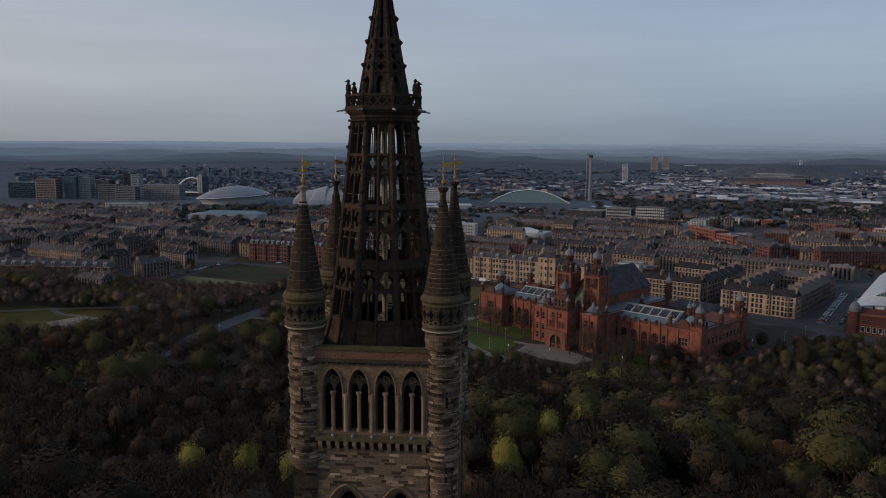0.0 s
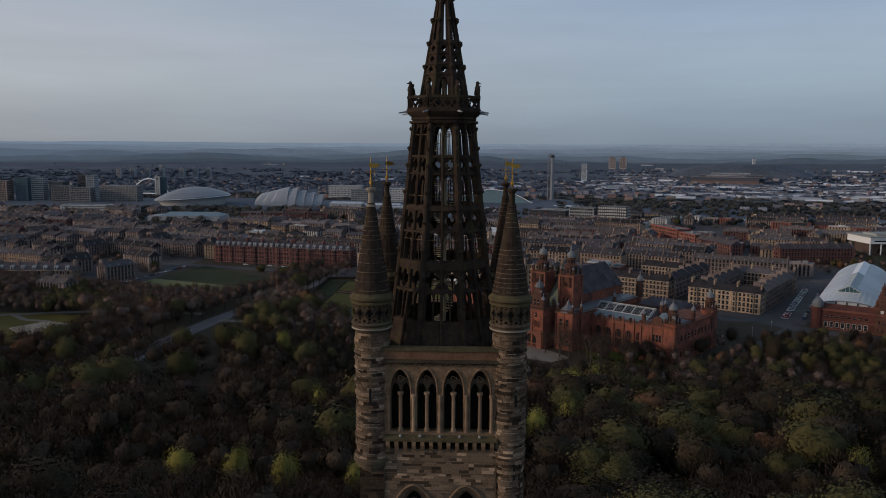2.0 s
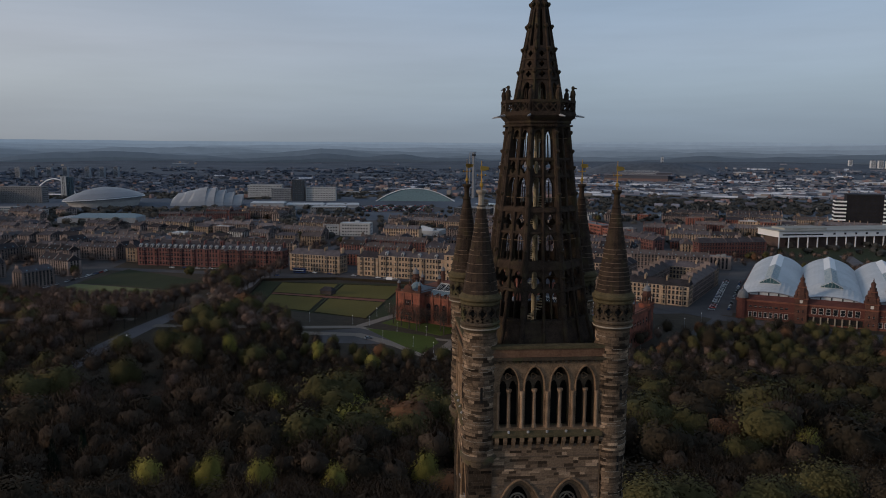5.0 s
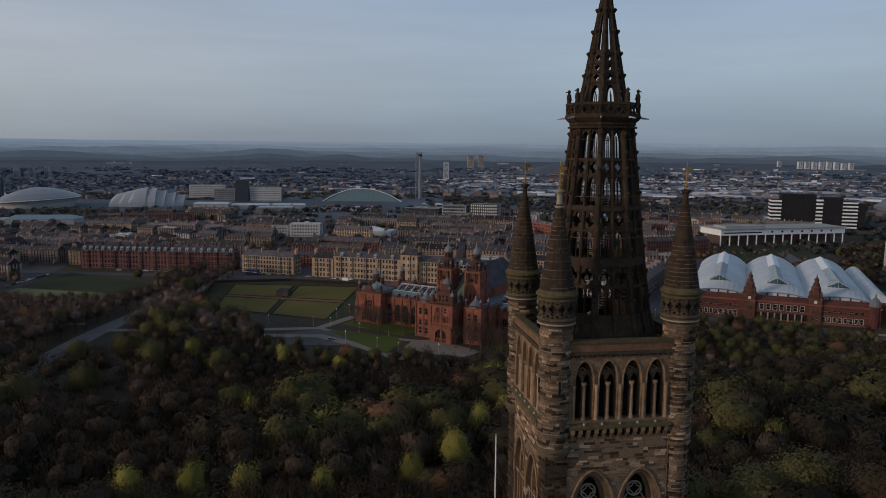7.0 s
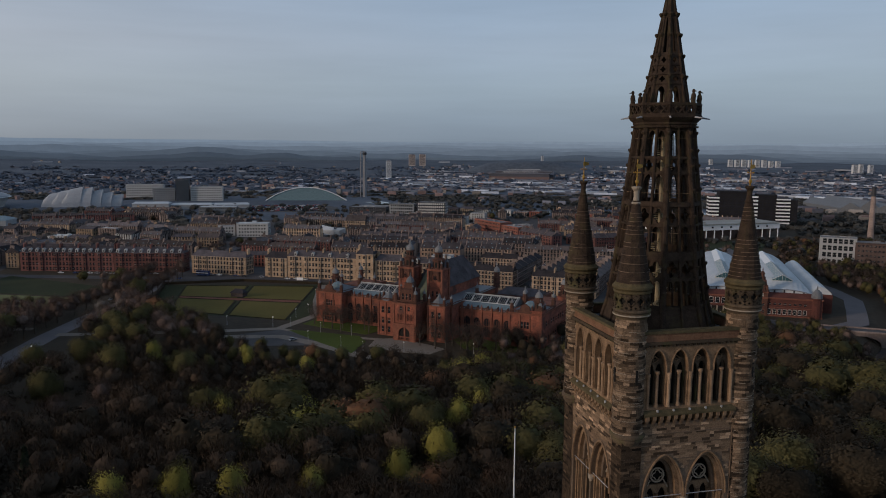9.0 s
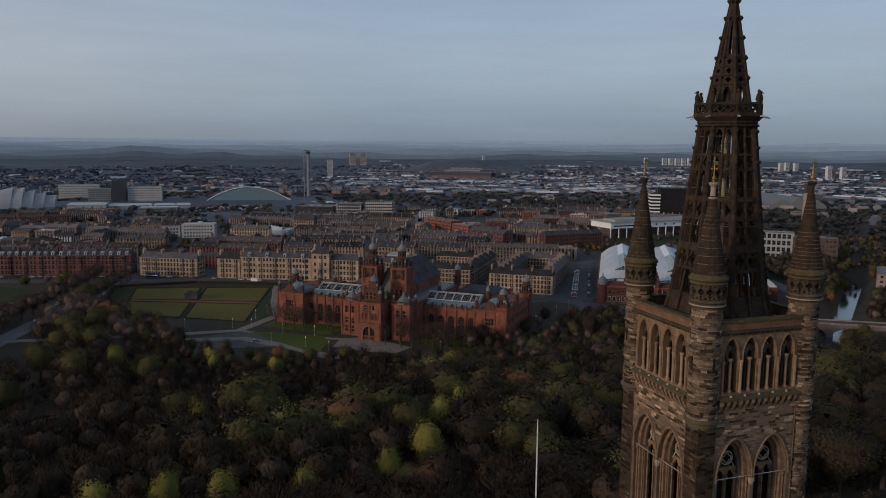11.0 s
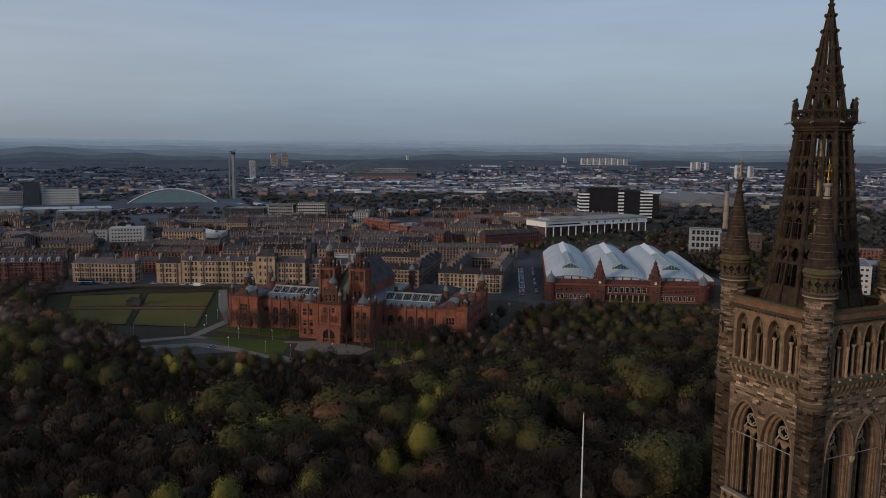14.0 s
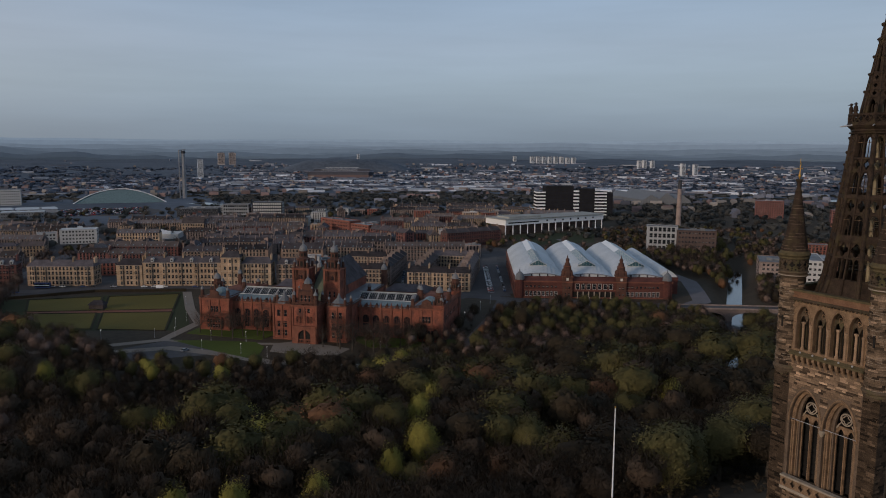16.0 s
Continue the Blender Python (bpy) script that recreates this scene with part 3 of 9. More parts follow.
        a = [bm.verts.new(pl(u - 0.16, z, d)) for d, z in pr]
        b = [bm.verts.new(pl(u + 0.16, z, d)) for d, z in pr]
        for j in range(len(pr)):
            bm.faces.new((a[j], a[(j + 1) % len(pr)], b[(j + 1) % len(pr)], b[j]))
        bm.faces.new(a[::-1])
        bm.faces.new(b)
        part("corbel", bm, M_STONE_DRESS, tower)
    # small floodlights along the sill
    for i in range(5):
        q = pl(-3.2 + i * 1.6, 47.0, -0.26)
        bm = bmesh.new()
        lathe(bm, ((0.05, 46.95), (0.05, 47.1), (0.11, 47.12), (0.11, 47.26), (0.04, 47.3)), 8, q.x, q.y)
        part("floodlight", bm, M_PANELS, tower, "small pale floodlight on the sill")
    # dentils, cornice, red coping
    bm = bmesh.new()
    for i in range(22):
        u = -4.4 + i * 0.42
        q = pl(u, 53.12, -0.1)
        box(bm, q.x - 0.1, q.x + 0.1, q.y - 0.1, q.y + 0.1, 53.02, 53.24)
    tagged(part("dentil_course", bm, M_TURRET, tower), kind="stuff")
    for z0, z1, d, mat, nm in ((53.24, 53.5, -0.32, M_TURRET, "cornice"), (53.5, 54.22, -0.16, M_RED_COPING, "parapet"), (54.22, 54.46, -0.3, M_MOSS, "coping")):
        bm = bmesh.new()
        vs = []
        for dd in (d, 0.5):
            vs += [bm.verts.new(pl(u, z, dd)) for u, z in ((-4.9, z0), (4.9, z0), (4.9, z1), (-4.9, z1))]
        for f in ((0, 1, 2, 3), (7, 6, 5, 4), (0, 4, 5, 1), (3, 2, 6, 7), (0, 3, 7, 4), (1, 5, 6, 2)):
            bm.faces.new([vs[i] for i in f])
        part(nm, bm, mat, tower)

bm = bmesh.new()
box(bm, -F + 0.02, F - 0.02, -F + 0.02, F - 0.02, -2, 26.0)
part("lower_wall", bm, M_STONE, tower)
bm = bmesh.new()
box(bm, -5.6, 5.6, -5.6, 5.6, 53.2, 53.5)
part("flat_roof", bm, M_LEAD, tower)
for sx in (-1, 1):
    for sy in (-1, 1):
        bm = bmesh.new()
        box(bm, min(sx * 4.55, sx * 6.47), max(sx * 4.55, sx * 6.47), min(sy * 4.55, sy * 6.47), max(sy * 4.55, sy * 6.47), -2, 45.4)
        part("corner_buttress", bm, M_STONE, tower)


WALL_STONE = {}


def stone_mesh(w, h):
    """One dressed block with softened edges, facing -y, its back at y = 0."""
    key = (round(w, 2), round(h, 2))
    if key not in WALL_STONE:
        b = 0.02
        vs = [(x, y, z) for y, e in ((0.02, 0.0), (-0.02, 0.0), (-0.03, b)) for x, z in ((-w / 2 + e, e), (w / 2 - e, e), (w / 2 - e, h - e), (-w / 2 + e, h - e))]
        fs = [(8, 9, 10, 11)]
        for o in (0, 4):
            fs += [(o + i, o + (i + 1) % 4, o + 4 + (i + 1) % 4, o + 4 + i) for i in range(4)]
        me = bpy.data.meshes.new("stone")
        me.from_pydata(vs, [], fs)
        me.materials.append(M_COURSE)
        WALL_STONE[key] = me
    return WALL_STONE[key]


def blocked(u, z, w, h):
    """Whether a block would lie over one of the arches or mouldings."""
    if z + h > 45.85 or z < 27:
        return True
    for c in (-2.15, 2.15):
        for e in (-w / 2, 0, w / 2):
            a = u + e - c
            if abs(a) < 2.16 and 30.3 < z + h and z < (38.7 + (43.0 - 38.7) * math.sqrt(max(0, 1 - (abs(a) / 2.16) ** 1.7)) if abs(a) < 2.16 else 0):
                return True
    return 30.2 < z + h and z < 32.2 and abs(u) < 4.6


stone_rng = random.Random(77)
singles = 0
rest = ([], [])
for k in (0, 3, 1, 2):
    z = 45.5
    while z > 27.2:
        h = stone_rng.choice((0.2, 0.24, 0.28))
        u = -4.5
        while u < 4.45:
            w = min(stone_rng.choice((0.42, 0.6, 0.8, 1.0)), 4.5 - u)
            if w < 0.25:
                break
            uu = u + w / 2
            if not blocked(uu, z, w, h):
                c, s_ = (1, 0, -1, 0)[k], (0, 1, 0, -1)[k]
                m = Matrix.Rotation(radians(90 * k), 4, "Z") @ pose(uu, -F - stone_rng.uniform(0, 0.012), z)
                me = stone_mesh(w - 0.02, h - 0.02)
                if k in (0, 3) and singles < 290 and (z > 41.5):
                    shared("stone", me, m, tower)
                    singles += 1
                else:
                    o = len(rest[0])
                    rest[0].extend(tuple(m @ v.co) for v in me.vertices)
                    rest[1].extend(tuple(i + o for i in p.vertices) for p in me.polygons)
            u += w
        z -= h
tagged(part("stone_facing", rest, M_COURSE, tower), kind="stuff")
# quoins of the corner buttresses
quoins = ([], [])
for sx in (-1, 1):
    for sy in (-1, 1):
        z = 27.0
        while z < 45.1:
            h = stone_rng.choice((0.22, 0.26, 0.3))
            h = min(h, 45.35 - z)
            for ax in (0, 1):
                a = 4.56
                while a < 6.5:
                    w = min(stone_rng.uniform(0.4, 1.1), 6.5 - a)
                    if 6.5 - a - w < 0.25:
                        w = 6.5 - a
                    p0, p1 = a + 0.01, a + w - 0.01
                    q0, q1 = 6.3, 6.485 + stone_rng.uniform(0, 0.035)
                    x0, x1, y0, y1 = (p0, p1, q0, q1) if ax == 0 else (q0, q1, p0, p1)
                    x0, x1 = sorted((sx * x0, sx * x1))
                    y0, y1 = sorted((sy * y0, sy * y1))
                    o = len(quoins[0])
                    quoins[0].extend([(x0, y0, z + 0.01), (x1, y0, z + 0.01), (x1, y1, z + 0.01), (x0, y1, z + 0.01), (x0, y0, z + h - 0.01), (x1, y0, z + h - 0.01), (x1, y1, z + h - 0.01), (x0, y1, z + h - 0.01)])
                    quoins[1].extend(tuple(i + o for i in f) for f in ((4, 5, 6, 7), (0, 1, 5, 4), (1, 2, 6, 5), (2, 3, 7, 6), (3, 0, 4, 7)))
                    a += w
            z += h
tagged(part("quoin_facing", quoins, M_COURSE, tower), kind="stuff")


def course_piece(r0, r1, a0, a1, z0, z1, seg=3):
    vs, fs = [], []
    for i in range(seg + 1):
        a = a0 + (a1 - a0) * i / seg
        c, s = math.cos(a), math.sin(a)
        vs += [(r1 * c, r1 * s, z0), (r1 * c, r1 * s, z1), (r0 * c, r0 * s, z1), (r0 * c, r0 * s, z0)]
    for i in range(seg):
        o = 4 * i
        fs += [(o, o + 4, o + 5, o + 1), (o + 1, o + 5, o + 6, o + 2), (o + 4, o, o + 3, o + 7)]
    fs += [(0, 1, 2, 3), (4 * seg + 3, 4 * seg + 2, 4 * seg + 1, 4 * seg)]
    return vs, fs


def join(target, vs, fs, off=(0, 0, 0)):
    o = len(target[0])
    target[0].extend((x + off[0], y + off[1], z + off[2]) for x, y, z in vs)
    target[1].extend(tuple(i + o for i in f) for f in fs)


def turret(sx, sy, stair):
    rng = random.Random(7 + sx * 3 + sy)
    cx, cy = sx * TC, sy * TC
    bm = bmesh.new()
    low = [(0.55, 43.55), (0.75, 43.7), (0.95, 43.9), (1.0, 44.1), (1.2, 44.2), (1.26, 44.4), (1.42, 44.5), (1.44, 44.72), (1.38, 44.78), (1.6, 44.9), (1.6, 45.12), (1.44, 45.25), (1.26, 45.3)]
    if stair:
        low = [(1.22, -2), (1.22, 29.8), (1.16, 30.2), (1.16, 46.0), (1.26, 46.4)]
    lathe(bm, low + [(1.26, 55.7)], 24, cx, cy)
    t = part("turret", bm, M_TURRET, tower, "round corner turret of banded stone")
    # ashlar courses of the shaft
    vs, fs = [], []
    pointing = ([], [])
    z = 45.25 if not stair else 30.0
    while z < 55.6:
        h = rng.choice((0.2, 0.24, 0.28))
        h = min(h, 55.7 - z)
        ledge = rng.choice((-0.03, 0.0, 0.0, 0.02, 0.07))
        a = rng.random() * 6
        if rng.random() < 0.75:
            b0 = a
            while rng.random() > 0.3:
                w = rng.uniform(0.3, 1.1)
                join(pointing, *course_piece(1.2, (1.36 if z > 45 else 1.25) + ledge + 0.035, b0, b0 + w, z - 0.012, z + 0.016, 3), (cx, cy, 0))
                b0 += w + rng.uniform(0.1, 1.2)
        end = a + 2 * math.pi
        while a < end - 0.02:
            w = min(end - a, rng.uniform(0.35, 0.85))
            if end - a - w < 0.2:
                w = end - a
            pv, pf = course_piece(1.1, (1.36 if z > 45 else 1.25) + ledge + rng.uniform(-0.02, 0.03), a + 0.01, a + w - 0.01, z + 0.012, z + h - 0.012)
            join((vs, fs), pv, pf, (cx, cy, 0))
            a += w
        z += h
    ob = part("ashlar_facing", (vs, fs), M_COURSE_T, t)
    tagged(ob, kind="stuff")
    tagged(part("lime_pointing", pointing, M_PALE, t), kind="stuff")
    # drum with foiled openings between two cornices
    bm = bmesh.new()
    lathe(bm, ((1.34, 55.6), (1.46, 55.8), (1.62, 55.9), (1.62, 56.08), (1.5, 56.15), (1.66, 56.3), (1.66, 56.42), (1.55, 56.5)), 24, cx, cy)
    part("lower_cornice", bm, M_TURRET, t)
    bm = bmesh.new()
    lathe(bm, ((1.6, 55.9), (1.64, 55.93), (1.64, 56.02), (1.6, 56.05)), 24, cx, cy, caps=False)
    part("pale_fillet", bm, M_PALE, t)
    bm = bmesh.new()
    n = 12
    for i in range(n):
        a = 2 * math.pi * i / n

        def pl(u, z, d, a=a):
            k = a + u
            return Vector((cx + (1.56 - d) * math.cos(k), cy + (1.56 - d) * math.sin(k), z))
        pierced(bm, pl, 0, 57.27, math.pi / n, 0.38, (0.215, 0.335), 0, 0.14, 16)
        for zc, hz, ru, rz in ((56.69, 0.2, 0.09, 0.11), (57.76, 0.11, 0.055, 0.06)):
            pierced(bm, pl, math.pi / n, zc, math.pi / n, hz, (ru, rz), 0, 0.14, 6, shape=lambda k: 1.0)
        sweep(bm, [pl(0.235 * math.cos(q), 57.27 + 0.37 * math.sin(q), -0.01) for q in (2 * math.pi * j / 8 + 0.39 for j in range(9))], 0.035, 4)
    part("pierced_drum", bm, M_TURRET, t)
    # near-black core stands in for shade behind the pierced holes
    bm = bmesh.new()
    lathe(bm, ((1.3, 56.3), (1.3, 58.0)), 16, cx, cy)
    part("drum_shade_core", bm, M_DARK, t)
    bm = bmesh.new()
    lathe(bm, ((1.55, 57.86), (1.66, 57.95), (1.66, 58.1), (1.58, 58.15), (1.76, 58.32), (1.76, 58.5), (1.6, 58.62), (1.5, 58.8)), 24, cx, cy)
    part("upper_cornice", bm, M_MOSS, t)
    # stone cone in stepped courses
    bm = bmesh.new()
    prof, z = [], 58.7
    cone_r = lambda q: 0.27 + 1.2 * ((66.0 - q) / 7.3) ** 1.05 if q < 66 else 0.27
    while z < 65.6:
        h = 0.36
        prof += [(cone_r(z) + 0.02, z), (cone_r(z + h) + 0.03, z + h - 0.03), (cone_r(z + h) + 0.015, z + h)]
        z += h
    lathe(bm, prof, 16, cx, cy)
    cone = part("stone_cone", bm, M_SPIRE, t)
    vs, fs = [], []
    zj = 58.7
    while zj < 65.5:
        rj = cone_r(zj) + 0.035
        a = rng.random() * 6
        while rng.random() > 0.12:
            w = rng.uniform(0.5, 1.6)
            join((vs, fs), *course_piece(rj - 0.06, rj + rng.uniform(0.005, 0.02), a, a + w, zj - 0.018, zj + 0.018, 4), (cx, cy, 0))
            a += w + rng.uniform(0.05, 0.5)
        zj += 0.36
    tagged(part("pale_jointing", (vs, fs), M_STONE, t), kind="stuff")
    for i, zz in enumerate((60.0, 62.1)):
        for j in range(4):
            bm = bmesh.new()
            a = math.pi / 4 + j * math.pi / 2 + i * 0.6
            q = Vector((cx + cone_r(zz) * math.cos(a), cy + cone_r(zz) * math.sin(a), zz))
            rod(bm, q + Vector((0, 0, -0.2)), q + Vector((-0.12 * math.cos(a), -0.12 * math.sin(a), 0.35)), 0.14, 5, 0.04)
            part("lucarne", bm, M_SPIRE, t)
    bm = bmesh.new()
    lathe(bm, ((0.33, 65.55), (0.4, 65.7), (0.27, 65.85), (0.23, 66.3), (0.24, 66.7), (0.42, 66.95), (0.42, 67.08), (0.2, 67.12)), 12, cx, cy)
    part("cap", bm, M_PALE if (sx < 0 and sy < 0) else M_SPIRE, t, "stone cap of the turret cone")
    bm = bmesh.new()
    lathe(bm, ((0.05, 67.1), (0.07, 67.3), (0.15, 67.42), (0.15, 67.6), (0.06, 67.72), (0.045, 68.1), (0.03, 69.45)), 8, cx, cy)
    for a in range(4):
        q = Vector((math.cos(a * math.pi / 2), math.sin(a * math.pi / 2), 0))
        rod(bm, Vector((cx, cy, 68.3)), Vector((cx, cy, 68.3)) + q * 0.3, 0.025, 5)
        lathe(bm, ((0.02, 68.22), (0.06, 68.3), (0.02, 68.38)), 6, cx + q.x * 0.32, cy + q.y * 0.32)
    vane = part("weather_vane", bm, M_GOLD, t, "gilded weather vane")
    bm = bmesh.new()
    pts = [(-0.12, 68.72), (0.2, 68.62), (0.62, 68.7), (0.78, 68.78), (0.62, 68.86), (0.76, 68.95), (0.3, 69.0), (-0.12, 69.02)]
    lo = [bm.verts.new((cx + x * 0.9, cy + x * 0.42 - 0.02, z)) for x, z in pts]
    hi = [bm.verts.new((cx + x * 0.9, cy + x * 0.42 + 0.02, z)) for x, z in pts]
    bm.faces.new(lo[::-1])
    bm.faces.new(hi)
    for i in range(len(pts)):
        bm.faces.new((lo[i], lo[(i + 1) % len(pts)], hi[(i + 1) % len(pts)], hi[i]))
    part("vane_flag", bm, M_GOLD, t)
    # slits
    for zz in ((50.5,) if not stair else (44.3, 50.5, 37.0)):
        for a in (math.pi, -math.pi / 2) if sx < 0 else (-math.pi / 2 + 0.35,):
            rr = 1.36 if zz > 45 else 1.26
            pv, pf = course_piece(rr - 0.1, rr + 0.07, a - 0.07, a + 0.07, zz - 0.65, zz + 0.65, 1)
            part("slit_window", (pv, pf), M_DARK, t).matrix_basis = pose(cx, cy, 0)
    return t


for sx in (-1, 1):
    for sy in (-1, 1):
        turret(sx, sy, sx > 0 and sy < 0)


# openwork octagonal spire
def spire_r(z):
    """Circumradius of the octagon."""
    if z < 56.0:
        return 4.62 + 0.75 * ((56.0 - z) / 2.6) ** 1.3
    if z < 60.4:
        return 4.62 - 0.62 * (z - 56.0) / 4.4
    if z < 73.4:
        return 4.0 - 1.38 * (z - 60.4) / 12.0
    return 2.12 - 1.98 * (z - 74.2) / 11.2


def octo(k):
    a = radians(45 * k)
    cs, sn = math.cos(a), math.sin(a)

    def place(u, z, d):
        r = spire_r(z)
        ap, hw = r * 0.9239 - d, r * 0.3827 - d * 0.4142
        x, y = ap, u * hw
        return Vector((cs * x - sn * y, sn * x + cs * y, z))
    return place


def octo_ring(bm, z0, z1, grow, thick=0.5):
    for k in range(8):
        pl = octo(k)
        for pts in (((-1, z0, -grow), (1, z0, -grow), (1, z1, -grow), (-1, z1, -grow)), ((-1, z1, -grow), (1, z1, -grow), (1, z1, thick), (-1, z1, thick)),
                    ((-1, z0, thick), (1, z0, thick), (1, z0, -grow), (-1, z0, -grow)), ((1, z0, thick), (-1, z0, thick), (-1, z1, thick), (1, z1, thick))):
            bm.faces.new([bm.verts.new(pl(*p)) for p in pts])
    return bm


def lights(n, w, zb, zs, za):
    return [(-0.84 + 1.68 * (i + 0.5) / n - w / 2, -0.84 + 1.68 * (i + 0.5) / n + w / 2, zb, zs, za) for i in range(n)]


bm = bmesh.new()
lathe(bm, ((0.06, -0.22), (0.18, -0.06), (0.21, 0.06), (0.12, 0.16)), 6)
CROCKET = mesh_of("crocket", bm, [M_SPIRE])
# bottom, top, lights a face, width of a light, springing, apex: the lights run in two bays either side of a mullion
TIERS = [(56.0, 58.45, 4, 0.37, 57.85, 58.38), (60.95, 63.35, 2, 0.70, 62.45, 63.28), (65.5, 68.1, 2, 0.70, 67.05, 68.02), (69.6, 72.1, 2, 0.70, 71.05, 72.02)]
for z0, z1, n, w, zs, za in TIERS:
    for k in range(8):
        bm = bmesh.new()
        arcade(bm, octo(k), -1, 1, z0, z1, lights(n, w, z0 + 0.06, zs, za), 0.04, 0.36, 4)
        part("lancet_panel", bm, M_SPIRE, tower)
for z0, z1, n, r in ((58.45, 60.3, 2, (0.41, 0.76)), (63.35, 65.2, 2, (0.37, 0.66)), (68.1, 69.6, 2, (0.34, 0.52))):
    for k in range(8):
        bm = bmesh.new()
        for i in range(n):
            pierced(bm, octo(k), -0.5 + i, (z0 + z1) / 2, 0.5, (z1 - z0) / 2, r, 0.06, 0.34)
        part("foiled_band", bm, M_SPIRE, tower)
for z0, z1, g in ((53.4, 53.75, 0.2), (55.75, 56.0, 0.12), (58.38, 58.6, 0.14), (60.25, 60.95, 0.14), (63.28, 63.46, 0.12), (65.1, 65.5, 0.14), (68.05, 68.2, 0.1), (69.45, 69.65, 0.12)):
    part("string_course", octo_ring(bmesh.new(), z0, z1, g), M_SPIRE, tower)
for z in (62.7, 66.3, 71.3):
    tagged(part("iron_tie", octo_ring(bmesh.new(), z, z + 0.03, 0.02, 0.03), M_STONE_DRESS, tower, "thin pale tie round the spire"), kind="")
for k in range(8):
    bm = bmesh.new()
    arcade(bm, octo(k), -1, 1, 53.45, 56.0, [], 0, 0.3)
    for i in range(2):
        for pts in (((-0.8 + i * 0.85, 54.2, -0.06), (-0.05 + i * 0.85, 54.2, -0.06), (-0.05 + i * 0.85, 55.3, -0.06), (-0.8 + i * 0.85, 55.3, -0.06)),):
            bm.faces.new([bm.verts.new(octo(k)(*p)) for p in pts])
    part("spire_base", bm, M_SPIRE, tower)
    # proud mullion up the middle of the face, slighter ones in its bays
    bm = bmesh.new()
    for z0, z1 in ((53.6, 58.5), (58.5, 63.4), (63.4, 68.1), (68.1, 72.2)):
        rod(bm, octo(k)(0, z0, -0.03), octo(k)(0, z1, -0.03), 0.13, 6, 0.12)
    part("mullion", bm, M_SPIRE, tower)
    for q in (-0.42, 0.42):
        for z0, z1 in ((61.0, 63.0), (65.55, 67.6), (69.65, 71.6)):
            part("slim_mullion", rod(bmesh.new(), octo(k)(q, z0, 0.2), octo(k)(q, z1, 0.2), 0.045, 5), M_SPIRE, tower)
    # cresting above the first band
    bm = bmesh.new()
    for i in range(7):
        u = -0.85 + i * 0.28
        rod(bm, octo(k)(u, 60.9, -0.02), octo(k)(u, 61.3, -0.02), 0.09, 4, 0.02)
    tagged(part("cresting", bm, M_SPIRE, tower), kind="stuff")
    # corner shafts with knobs, stepping in at each tier
    a = radians(45 * k + 22.5)
    bm = bmesh.new()
    levels = [53.5, 56.0, 58.5, 60.5, 63.4, 65.3, 68.1, 69.6, 72.3]
    rings = []
    for z in levels:
        r = spire_r(z)
        rings.append([bm.verts.new((r * math.cos(a) + 0.25 * math.cos(q), r * math.sin(a) + 0.25 * math.sin(q), z)) for q in (2 * math.pi * i / 8 for i in range(8))])
    for lo, hi in zip(rings, rings[1:]):
        for i in range(8):
            bm.faces.new((lo[i], lo[(i + 1) % 8], hi[(i + 1) % 8], hi[i]))
    part("corner_shaft", bm, M_SPIRE, tower)
    for z in (57.3, 59.6, 61.8, 64.2, 66.6, 68.8, 70.2, 71.8):
        r = spire_r(z) + 0.22
        shared("crocket", CROCKET, pose(r * math.cos(a), r * math.sin(a), z), tower)

# gallery
def gal(k):
    a = radians(45 * k)
    cs, sn = math.cos(a), math.sin(a)

    def place(u, z, d):
        ap, hw = 3.0 - d, (3.0 - d) * 0.4142
        x, y = ap, u * hw
        return Vector((cs * x - sn * y, sn * x + cs * y, z))
    return place


bm = bmesh.new()
lathe(bm, ((2.55, 72.0), (2.75, 72.2), (2.7, 72.35), (2.95, 72.6), (2.92, 72.75), (3.2, 73.0), (3.36, 73.2), (3.36, 73.38), (3.2, 73.42)), 8, turn=radians(22.5))
gallery = part("gallery", bm, M_SPIRE, tower, "octagonal stone gallery round the spire")
bm = bmesh.new()
for k in range(8):
    for i in range(16):
        q = gal(k)(-0.94 + i * 0.125, 72.5, 0.22)
        lathe(bm, ((0.09, 72.28), (0.1, 72.45)), 4, q.x, q.y)
part("gallery_dentils", bm, M_SPIRE, gallery)
